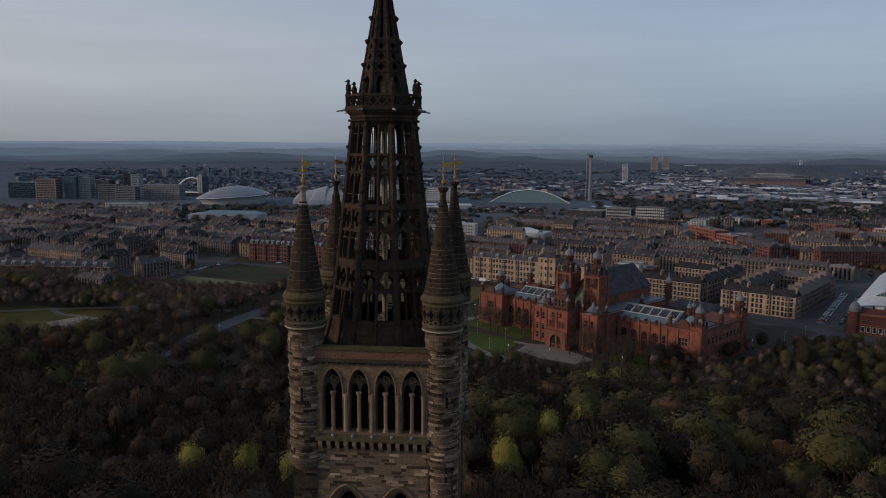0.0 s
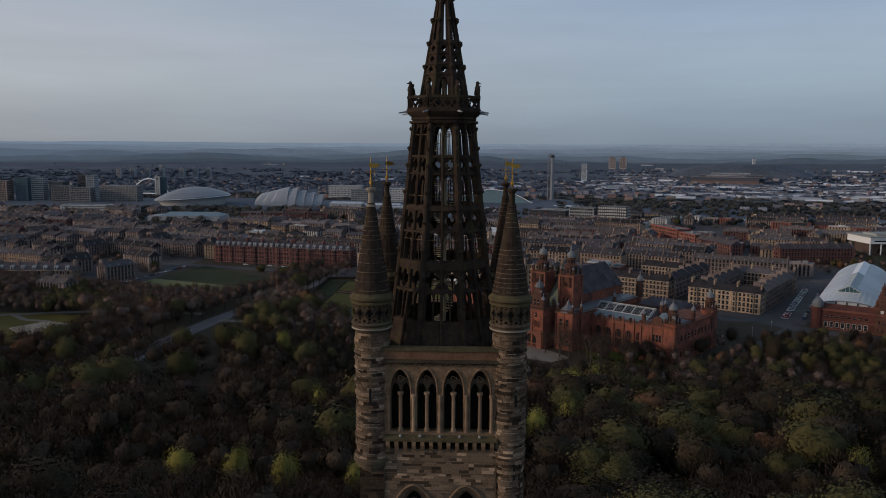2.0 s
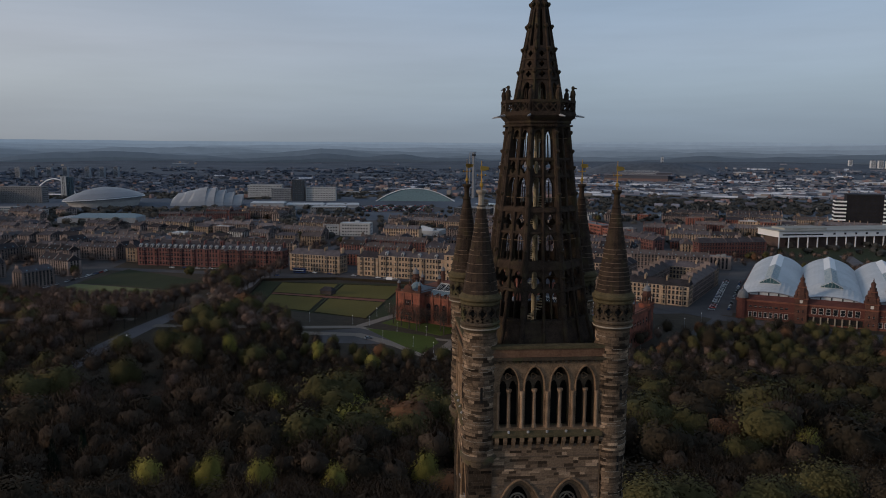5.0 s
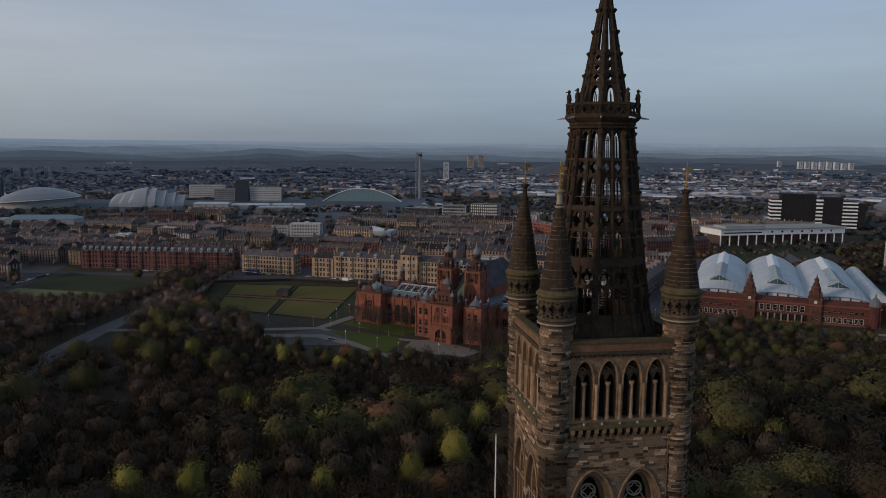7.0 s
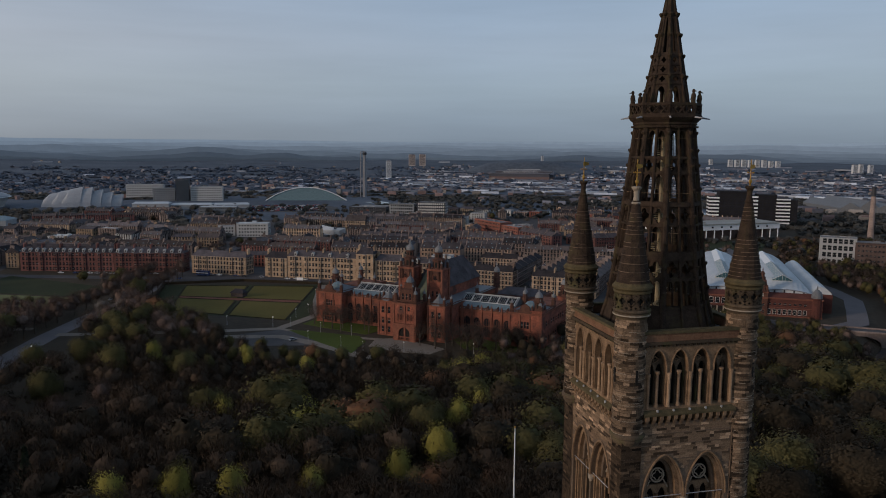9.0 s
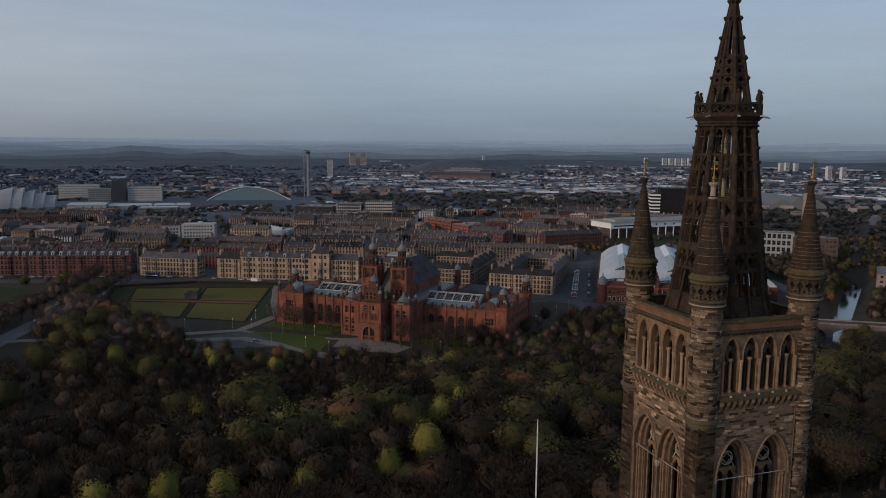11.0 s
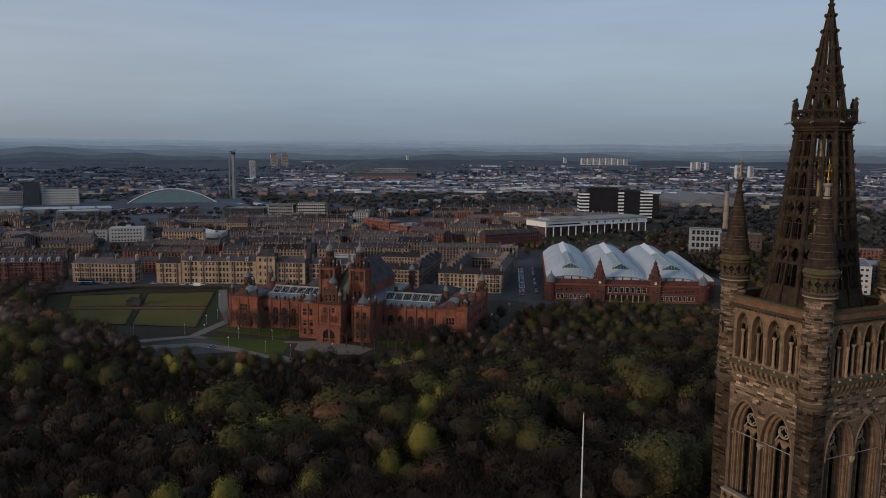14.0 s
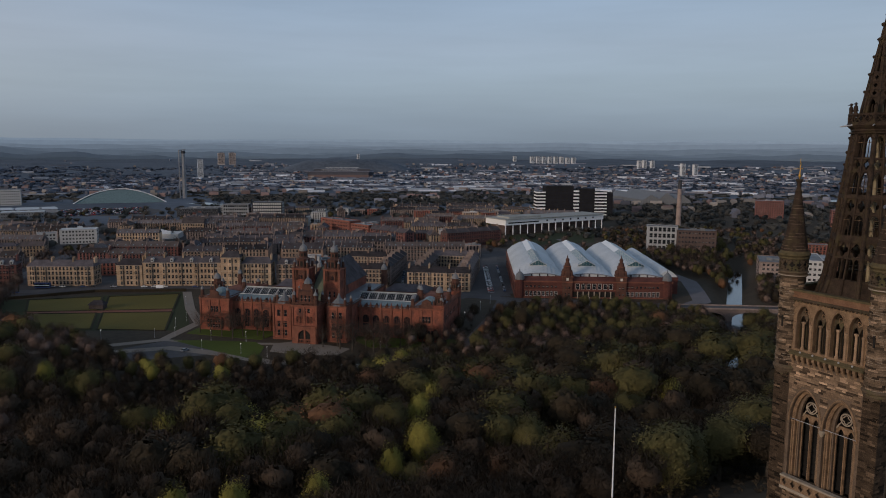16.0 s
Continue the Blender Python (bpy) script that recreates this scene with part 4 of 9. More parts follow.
for k in range(8):
    bm = bmesh.new()
    for z0, z1 in ((73.4, 73.55), (74.28, 74.5)):
        arcade(bm, gal(k), -1, 1, z0, z1, [], -0.05, 0.22)
    for i in range(3):
        for s in (-1, 1):
            c = -0.6 + i * 0.6
            rod(bm, gal(k)(c - 0.28, 73.92 - s * 0.4, 0.08), gal(k)(c + 0.28, 73.92 + s * 0.4, 0.08), 0.075, 4)
    for u in (-1, -0.92, 0.92):
        rod(bm, gal(k)(u, 73.4, 0.08), gal(k)(u, 74.35, 0.08), 0.13, 4)
    part("lattice_parapet", bm, M_SPIRE, gallery)
    a = radians(45 * k + 22.5)
    dx, dy = math.cos(a), math.sin(a)
    bm = bmesh.new()
    rod(bm, (3.1 * dx, 3.1 * dy, 73.25), (4.05 * dx, 4.05 * dy, 73.1), 0.12, 5, 0.05)
    part("water_spout", bm, M_IRON, gallery, "grey spout")
    # winged beast seated on the parapet corner
    bm = bmesh.new()
    bx, by = 3.02 * dx, 3.02 * dy
    lathe(bm, ((0.22, 74.45), (0.2, 74.75), (0.24, 75.0), (0.2, 75.25), (0.1, 75.4), (0.15, 75.52), (0.14, 75.64), (0.05, 75.72)), 8, bx, by)
    rod(bm, (bx, by, 75.56), (bx + 0.32 * dx, by + 0.32 * dy, 75.5), 0.09, 5, 0.03)
    rod(bm, (bx, by, 75.2), (bx - 0.26 * dx - 0.1 * dy, by - 0.26 * dy + 0.1 * dx, 74.75), 0.14, 5, 0.03)
    rod(bm, (bx, by, 75.2), (bx - 0.26 * dx + 0.1 * dy, by - 0.26 * dy - 0.1 * dx, 74.75), 0.14, 5, 0.03)
    part("stone_beast", bm, M_SPIRE, gallery, "dark stone winged beast")
# upper spire
for k in range(8):
    bm = bmesh.new()
    arcade(bm, octo(k), -1, 1, 73.45, 76.3, [(-0.5, 0.5, 74.5, 75.3, 76.05)], 0, 0.22, 4)
    for i in range(3):
        z = 76.7 + i * 0.86
        pierced(bm, octo(k), 0, z, 1.0, 0.43, (0.42, 0.27), 0, 0.15)
    arcade(bm, octo(k), -1, 1, 78.85, 85.2, [(-0.3, 0.3, 79.1, 81.6, 82.3)], 0, 0.2, 3)
    part("spire_face", bm, M_SPIRE, tower)
    a = radians(45 * k + 22.5)
    bm = bmesh.new()
    rod(bm, (spire_r(73.5) * math.cos(a), spire_r(73.5) * math.sin(a), 73.5), (spire_r(85.2) * math.cos(a), spire_r(85.2) * math.sin(a), 85.2), 0.15, 6, 0.06)
    part("spire_rib", bm, M_SPIRE, tower)
    for z in (76.95, 78.85, 80.75, 82.6, 84.2):
        r = spire_r(z) + 0.12
        shared("crocket", CROCKET, pose(r * math.cos(a), r * math.sin(a), z), tower)
    bm = bmesh.new()
    rod(bm, octo(k)(0, 74.5, 0.1), octo(k)(0, 75.5, 0.1), 0.05, 5)
    for i in range(3):
        z = 76.27 + i * 0.86
        rod(bm, octo(k)(-0.95, z, -0.04), octo(k)(0.95, z, -0.04), 0.07, 4)
    tagged(part("spire_mullion", bm, M_SPIRE, tower), kind="stuff")
bm = bmesh.new()
lathe(bm, ((0.2, 85.0), (0.34, 85.2), (0.34, 85.35), (0.16, 85.5), (0.24, 85.75), (0.1, 86.0)), 8)
part("finial", bm, M_SPIRE, tower)
# stair inside the spire
bm = bmesh.new()
lathe(bm, ((0.24, 53.5), (0.24, 76.0)), 8)
part("stair_newel", bm, M_PALE_TIMBER, tower)
bm = bmesh.new()
for i in range(95):
    a, z = i * 0.42, 53.8 + i * 0.2
    c, s = math.cos(a), math.sin(a)
    vs = [Vector((c * r - s * t, s * r + c * t, z + h)) for h in (0, 0.05) for r, t in ((0.12, -0.05), (0.85, -0.2), (0.85, 0.2), (0.12, 0.05))]
    q = [bm.verts.new(v) for v in vs]
    for f in ((3, 2, 1, 0), (4, 5, 6, 7), (0, 1, 5, 4), (1, 2, 6, 5), (2, 3, 7, 6), (3, 0, 4, 7)):
        bm.faces.new([q[j] for j in f])
part("stair_treads", bm, M_PALE_TIMBER, tower, "pale spiral stair treads")

# flagpole on the terrace in front of the tower
flagpole = thing("flagpole", pose(0.5, 42.2, 0), "tall white-painted flagpole with a gilt ball", "flagpole")
bm = bmesh.new()
lathe(bm, ((0.16, -1), (0.15, 8), (0.12, 18), (0.08, 27.0)), 10)
part("pole", bm, M_WHITE, flagpole)
bm = bmesh.new()
lathe(bm, ((0.02, 26.98), (0.16, 27.1), (0.16, 27.25), (0.02, 27.38)), 8)
part("ball", bm, M_GOLD, flagpole)
bm = bmesh.new()
lathe(bm, ((0.5, -1), (0.5, 0.3), (0.25, 0.45)), 8)
part("base", bm, M_STONE, flagpole)

# ---------- building kit ----------


def win_add(buf, place, u, z, w, h, bars=True):
    """One window: pane, raised margin and sill, in a shared buffer (vertices, faces, material indices)."""
    vs, fs, mi = buf

    def quad(pts, m):
        o = len(vs)
        vs.extend(place(*p) for p in pts)
        fs.append((o, o + 1, o + 2, o + 3))
        mi.append(m)
    a, b, c, d = u - w / 2, u + w / 2, z, z + h
    quad(((a, c, 0.03), (b, c, 0.03), (b, d, 0.03), (a, d, 0.03)), 1)
    t = 0.16
    for p in (((a - t, c - t, 0.1), (b + t, c - t, 0.1), (b, c, 0.1), (a, c, 0.1)), ((b + t, c - t, 0.1), (b + t, d + t, 0.1), (b, d, 0.1), (b, c, 0.1)),
              ((b + t, d + t, 0.1), (a - t, d + t, 0.1), (a, d, 0.1), (b, d, 0.1)), ((a - t, d + t, 0.1), (a - t, c - t, 0.1), (a, c, 0.1), (a, d, 0.1))):
        quad(p, 0)
    quad(((a, d, 0.03), (b, d, 0.03), (b, d, 0.1), (a, d, 0.1)), 0)
    quad(((a, c, 0.1), (b, c, 0.1), (b, c, 0.03), (a, c, 0.03)), 0)
    if bars:
        m = (c + d) / 2
        quad(((a, m - 0.035, 0.05), (b, m - 0.035, 0.05), (b, m + 0.035, 0.05), (a, m + 0.035, 0.05)), 2)


def win_mesh(name, buf, margin, pane=None):
    me = bpy.data.meshes.new(name)
    me.from_pydata(buf[0], [], buf[1])
    for q in (margin, pane or M_PANE, M_FRAME):
        me.materials.append(q)
    me.polygons.foreach_set("material_index", buf[2])
    return me


_single = {}


def single_window(w, h, margin, arched=False):
    """Shared mesh of one window, origin at the middle of its sill, facing -y."""
    key = (w, h, margin.name)
    if key not in _single:
        buf = ([], [], [])
        win_add(buf, lambda u, z, d: (u, -d, z), 0, 0, w, h)
        _single[key] = win_mesh("window", buf, margin)
    return _single[key]


def faces_of(L, W):
    """The four walls of a box as (length, place)."""
    return [(L, lambda u, z, d: (u, -d, z)), (W, lambda u, z, d: (L + d, u, z)), (L, lambda u, z, d: (L - u, W + d, z)), (W, lambda u, z, d: (-d, W - u, z))]


def tenement(x, y, ang, L, W, H, wall, roof, label, category="tenement", roof_h=4.2, hip=0.0, storeys=4, pitch=3.0, ww=1.55, wh=2.45, chim=True, plain=False,
             dormers=0, bays=(), flat=False, z=CITY, single=False, name="tenement", group="", pane=None, roof_lights=0, seed=0, sides=(0, 1, 2, 3)):
    rng = random.Random(seed + int(x * 7 + y * 13))
    ob = thing(name, pose(x, y, z, 0, 0, ang), label, category, group)
    bm = bmesh.new()
    box(bm, 0, L, 0, W, -1.0, H)
    part("wall", bm, wall, ob)
    sh = H / storeys
    trim = M_TRIM if wall in (M_CREAM, M_BUFF) else wall
    if flat:
        bm = bmesh.new()
        for a in ((-0.1, L + 0.1, -0.1, 0.35), (-0.1, L + 0.1, W - 0.35, W + 0.1), (-0.1, 0.35, 0.35, W - 0.35), (L - 0.35, L + 0.1, 0.35, W - 0.35)):
            box(bm, *a, H - 0.3, H + 0.6)
        part("parapet", bm, wall, ob)
        bm = bmesh.new()
        box(bm, 0.3, L - 0.3, 0.3, W - 0.3, H - 0.2, H + 0.15)
        for i in range(rng.randint(1, 3)):
            cx, cy = rng.uniform(0.2, 0.75) * L, rng.uniform(0.25, 0.6) * W
            box(bm, cx, cx + rng.uniform(2, 5), cy, cy + rng.uniform(2, 3.5), H + 0.15, H + rng.uniform(1.2, 2.6))
        part("roof", bm, roof, ob)
    else:
        bm = bmesh.new()
        gable(bm, 0, L, 0, W, H + 0.02, roof_h, hip)
        part("roof", bm, roof, ob)
    if not flat and not plain:
        bm = bmesh.new()
        box(bm, -0.25, L + 0.25, -0.3, 0.0, H - 0.45, H + 0.05)
        box(bm, -0.25, L + 0.25, W, W + 0.3, H - 0.45, H + 0.05)
        part("cornice", bm, trim, ob)
        for s in range(1, storeys):
            bm = bmesh.new()
            box(bm, -0.12, L + 0.12, -0.16, 0.0, s * sh + 0.1, s * sh + 0.4)
            part("string_course", bm, trim, ob)
    if chim and plain and not flat:
        n = max(1, int(L / 13))
        stone = M_GREYSTONE if rng.random() < 0.6 else wall
        skew = bmesh.new()
        for i in range(n + 1):
            cx = 0.7 + (L - 1.4) * i / n
            yo = rng.uniform(-1.0, 1.0)
            bm = bmesh.new()
            box(bm, cx - 0.45, cx + 0.45, W / 2 - 1.9 + yo, W / 2 + 1.9 + yo, H + roof_h * 0.4, H + roof_h + 1.4)
            for j in range(5):
                box(bm, cx - 0.14, cx + 0.14, W / 2 - 1.6 + yo + j * 0.8, W / 2 - 1.3 + yo + j * 0.8, H + roof_h + 1.4, H + roof_h + 2.2)
            part("chimney", bm, stone, ob)
            # pale raised skew across the roof over each party wall
            for e in (-1, 1):
                a = [skew.verts.new((cx + x, W / 2 + e * y, z)) for x, y, z in ((-0.2, 0, H + roof_h + 0.05), (0.2, 0, H + roof_h + 0.05), (0.2, W / 2 + 0.4, H + 0.25), (-0.2, W / 2 + 0.4, H + 0.25))]
                b = [skew.verts.new(v.co + Vector((0, 0, 0.28))) for v in a]
                skew.faces.new(b)
                for q in range(4):
                    skew.faces.new((a[q], a[(q + 1) % 4], b[(q + 1) % 4], b[q]))
        tagged(part("skew", skew, M_GREYSTONE, ob), kind="stuff")
    elif chim and not flat:
        n = max(1, int(L / 14))
        for i in range(n + 1):
            cx = 0.8 + (L - 1.6) * i / n
            bm = bmesh.new()
            box(bm, cx - 0.5, cx + 0.5, W / 2 - 2.2, W / 2 + 2.2, H + roof_h * 0.45, H + roof_h + 1.5)
            box(bm, cx - 0.6, cx + 0.6, W / 2 - 2.3, W / 2 + 2.3, H + roof_h + 1.5, H + roof_h + 1.75)
            for j in range(6):
                lathe(bm, ((0.17, H + roof_h + 1.75), (0.14, H + roof_h + 2.6)), 5, cx, W / 2 - 1.9 + j * 0.76)
            part("chimney", bm, wall, ob)
    buf = ([], [], [])
    for si, (length, place) in enumerate(faces_of(L, W)):
        if si not in sides:
            continue
        n = max(1, int((length - 1.5) / pitch))
        for s in range(storeys):
            for i in range(n):
                u = length / 2 + (i - (n - 1) / 2) * pitch
                if si == 0 and any(b - 1.9 < u < b + 1.9 for b in bays):
                    continue
                zz = s * sh + sh * 0.28
                if single and si == 0:
                    shared("window", single_window(ww, wh, trim), pose(u, 0, zz), ob)
                else:
                    win_add(buf, place, u, zz, ww, wh)
    for b in bays:
        bm = bmesh.new()
        prism(bm, [(b - 1.8, 0.0), (b - 1.05, -1.0), (b + 1.05, -1.0), (b + 1.8, 0.0)], -0.8, H - 0.5)
        bay = part("bay", bm, wall, ob)
        bm = bmesh.new()
        prism(bm, [(b - 1.95, 0.0), (b - 1.15, -1.15), (b + 1.15, -1.15), (b + 1.95, 0.0)], H - 0.5, H - 0.2)
        part("bay_roof", bm, M_LEAD, bay)
        for s in range(storeys):
            zz = s * sh + sh * 0.28
            win_add(buf, lambda u, z, d: (u, -1.0 - d, z), b, zz, 1.25, wh)
            for e in (-1, 1):
                win_add(buf, lambda u, z, d, e=e, b=b: (b + e * (1.42 + u * 0.6 + d * 0.8), -0.5 - (-u if False else -u * 0.8) - d * 0.6, z), 0, zz, 0.6, wh)
    if buf[0]:
        w = shared("glazing", win_mesh("glazing", buf, trim, pane), Matrix(), ob)
        tagged(w, kind="stuff")
    for i in range(dormers):
        u = L * (i + 0.5) / dormers
        bm = bmesh.new()
        box(bm, u - 1.0, u + 1.0, 0.3, 3.2, H + 0.3, H + 2.6)
        gable_v = [bm.verts.new(p) for p in ((u - 1.2, 0.1, H + 2.6), (u + 1.2, 0.1, H + 2.6), (u, 0.1, H + 3.6), (u - 1.2, 3.4, H + 2.6), (u + 1.2, 3.4, H + 2.6), (u, 3.4, H + 3.6))]
        for f in ((0, 1, 2), (5, 4, 3), (0, 2, 5, 3), (2, 1, 4, 5)):
            bm.faces.new([gable_v[j] for j in f])
        dm = part("dormer", bm, M_HARL, ob, "white dormer")
        bm = bmesh.new()
        box(bm, u - 0.5, u + 0.5, 0.24, 0.3, H + 0.8, H + 2.2)
        part("pane", bm, M_PANE, dm)
    if roof_lights and not flat:
        bm = bmesh.new()
        for i in range(roof_lights):
            u, k = L * (i + 0.5) / roof_lights + rng.uniform(-1, 1), 0.35
            yy, zz = -0.4 + (W / 2 + 0.4) * k, H + roof_h * k
            s = roof_h / (W / 2 + 0.4)
            v = [bm.verts.new((u + a, yy + b, zz + b * s + 0.1)) for a, b in ((-0.5, -0.5), (0.5, -0.5), (0.5, 0.5), (-0.5, 0.5))]
            bm.faces.new(v)
        tagged(part("skylights", bm, M_ROOFLIGHT, ob), kind="stuff")
    return ob


# ---------- museum of red sandstone ----------
KGA = -40.0
museum = thing("museum", pose(-8, 381, CITY, 0, 0, KGA), "ornate red sandstone museum with towers and glazed roofs", "museum")


def block(name, u0, u1, v0, v1, h, mat=M_REDSAND, cornice=True):
    bm = bmesh.new()
    box(bm, u0, u1, v0, v1, -2.5, h)
    b = part(name, bm, mat, museum)
    if cornice:
        for nm, lines in (("string_course", ((h * 0.47, h * 0.47 + 0.35, 0.18),)), ("cornice", ((h - 0.9, h - 0.3, 0.3), (h - 0.3, h + 0.1, 0.5))), ("plinth", ((-2.5, 0.9, 0.25),))):
            bm = bmesh.new()
            for z0, z1, g in lines:
                box(bm, u0 - g, u1 + g, v0 - g, v1 + g, z0, z1)
            part(nm, bm, M_REDTRIM, b)
        # sooty balustrade along the eaves
        bm = bmesh.new()
        for z0, z1 in ((h + 0.1, h + 0.35), (h + 1.15, h + 1.45)):
            box(bm, u0 - 0.3, u1 + 0.3, v0 - 0.3, v0 + 0.1, z0, z1)
            box(bm, u1 - 0.1, u1 + 0.3, v0 + 0.12, v1, z0, z1)
        k = u0
        while k < u1:
            box(bm, k, k + 0.28, v0 - 0.22, v0 + 0.02, h + 0.35, h + 1.15)
            k += 0.7
        tagged(part("balustrade", bm, M_REDSOOT, b), kind="stuff")
        bm = bmesh.new()
        n = max(2, int((u1 - u0) / 5.5))
        for i in range(n + 1):
            u = u0 + 0.4 + (u1 - u0 - 0.8) * i / n
            box(bm, u - 0.45, u + 0.45, v0 - 0.42, v0 - 0.02, -2.4, h - 0.95)
        tagged(part("pilaster_order", bm, M_REDTRIM, b), kind="stuff")
    return b


def pinnacle(parent, u, v, z, s=1.0, mat=M_REDSOOT, dome=True):
    """Small domed lantern on a corner."""
    bm = bmesh.new()
    lathe(bm, ((1.05 * s, z), (1.05 * s, z + 2.6 * s), (1.3 * s, z + 2.75 * s), (1.3 * s, z + 3.05 * s), (0.9 * s, z + 3.1 * s), (0.85 * s, z + 4.4 * s), (1.05 * s, z + 4.5 * s), (1.05 * s, z + 4.7 * s)), 8, u, v)
    p = part("lantern", bm, mat, parent)
    bm = bmesh.new()
    lathe(bm, ((1.0 * s, z + 4.7 * s), (0.95 * s, z + 5.3 * s), (0.65 * s, z + 5.9 * s), (0.25 * s, z + 6.3 * s), (0.12 * s, z + 6.6 * s), (0.2 * s, z + 6.9 * s), (0.04, z + 8.0 * s)), 8, u, v)
    part("dome", bm, M_DOME, p)
    return p


def mwin(parent, u, v, z, w, h, rot=0):
    shared("window", single_window(w, h, M_REDTRIM), pose(u, v, z, 0, 0, rot), parent)


def arch_window(parent, u, v, z, w, h):
    """Round-headed window with a moulded surround."""
    bm = bmesh.new()
    n = 10
    pts = [(u - w / 2, z)] + [(u - w / 2 * math.cos(math.pi * i / n), z + h + w / 2 * math.sin(math.pi * i / n)) for i in range(n + 1)] + [(u + w / 2, z)]
    fr = [(u + (a - u) * 1.22, z - 0.2 if b == z else z + (b - z) * 1.05) for a, b in pts]
    q = [bm.verts.new((a, v - 0.05, b)) for a, b in pts]
    bm.faces.new(q)
    pane = part("arched_pane", bm, M_PANE, parent)
    bm = bmesh.new()
    for i in range(len(pts) - 1):
        a, b, c, d = pts[i], pts[i + 1], fr[i + 1], fr[i]
        w4 = [bm.verts.new((p[0], v - 0.25, p[1])) for p in (a, b, c, d)]
        bm.faces.new(w4)
        w4 = [bm.verts.new(p) for p in ((a[0], v - 0.25, a[1]), (b[0], v - 0.25, b[1]), (b[0], v - 0.03, b[1]), (a[0], v - 0.03, a[1]))]
        bm.faces.new(w4)
    for k in (-1, 0, 1):
        box(bm, u + k * w / 3.2 - 0.07, u + k * w / 3.2 + 0.07, v - 0.16, v - 0.06, z, z + h + w * 0.3)
    part("arched_surround", bm, M_REDTRIM, pane)


def pavilion(u0, u1, v0, v1, h):
    b = block("end_pavilion", u0, u1, v0, v1, h)
    for u in (u0 + 1.2, u1 - 1.2):
        pinnacle(b, u, v0 + 1.2, h)
    w = u1 - u0
    c = (u0 + u1) / 2
    # stepped gable in the middle
    bm = bmesh.new()
    prism_pts = [(-4.2, 0), (4.2, 0), (4.2, 1.6), (2.8, 1.8), (2.4, 3.6), (0, 5.0), (-2.4, 3.6), (-2.8, 1.8), (-4.2, 1.6)]
    lo = [bm.verts.new((c + a, v0 - 0.3, h + z)) for a, z in prism_pts]
    hi = [bm.verts.new((c + a, v0 + 0.7, h + z)) for a, z in prism_pts]
    bm.faces.new(lo)
    bm.faces.new(hi[::-1])
    for i in range(len(lo)):
        bm.faces.new((lo[i], lo[(i + 1) % len(lo)], hi[(i + 1) % len(lo)], hi[i]))
    part("shaped_gable", bm, M_REDSOOT, b)
    for i in range(5):
        for z in (2.2, 4.6):
            mwin(b, c - 3.2 + i * 1.6, v0, z, 1.15, 2.1)
        mwin(b, c - 3.2 + i * 1.6, v0, 10.4, 1.2, 3.4)
    bm = bmesh.new()
    box(bm, c - 4.6, c + 4.6, v0 - 1.4, v0, 1.2, 7.6)
    bay = part("bay", bm, M_REDSAND, b)
    for i in range(5):
        for z in (1.9, 4.7):
            mwin(bay, c - 3.4 + i * 1.7, v0 - 1.4, z, 1.15, 2.0)
    bm = bmesh.new()
    gable(bm, u0 + 1, u1 - 1, v0 + 1, v1 - 1, h + 0.1, 3.2, hip=5, over=0)
    part("roof", bm, M_LEAD, b)
    # pale rooflight on the pavilion
    bm = bmesh.new()
    lathe(bm, ((4.0, h + 1.0), (3.6, h + 3.0), (2.2, h + 4.4), (0.6, h + 5.0)), 12, c, v0 + 9)
    part("glazed_dome", bm, M_GLASSROOF, b)
    return b


for u0, u1 in ((0.0, 18.0), (123.0, 141.0)):
    pv = pavilion(u0, u1, 0, 22, 18.3)
    rear = block("rear_pavilion", u0, u1, 22.02, 50, 17.8)
    uo = u0 if u0 < 60 else u1
    for v, s in ((24, 1.2), (46, 1.5)) if u0 < 60 else ((24, 1.2),):
        pinnacle(rear, uo + (1.6 if u0 < 60 else -1.6), v, 17.8, s)
    if u0 > 60:
        for v in range(4, 48, 4):
            for z in (3, 11):
                mwin(rear, u1, v, z, 1.4, 2.6, 90)

for u, v, z, sc in ((20, 33, 17, 1.2), (50, 33, 17, 1.2), (90, 33, 17, 1.2), (120, 33, 17, 1.2), (48.8, -3.4, 19, 0.8), (91.2, -3.4, 19, 0.8), (49, 60, 19, 2.0), (91, 60, 19, 2.0), (124, 21, 18.3, 1.3), (16.8, 21, 18.3, 1.3)):
    pinnacle(museum, u, v, z, sc)
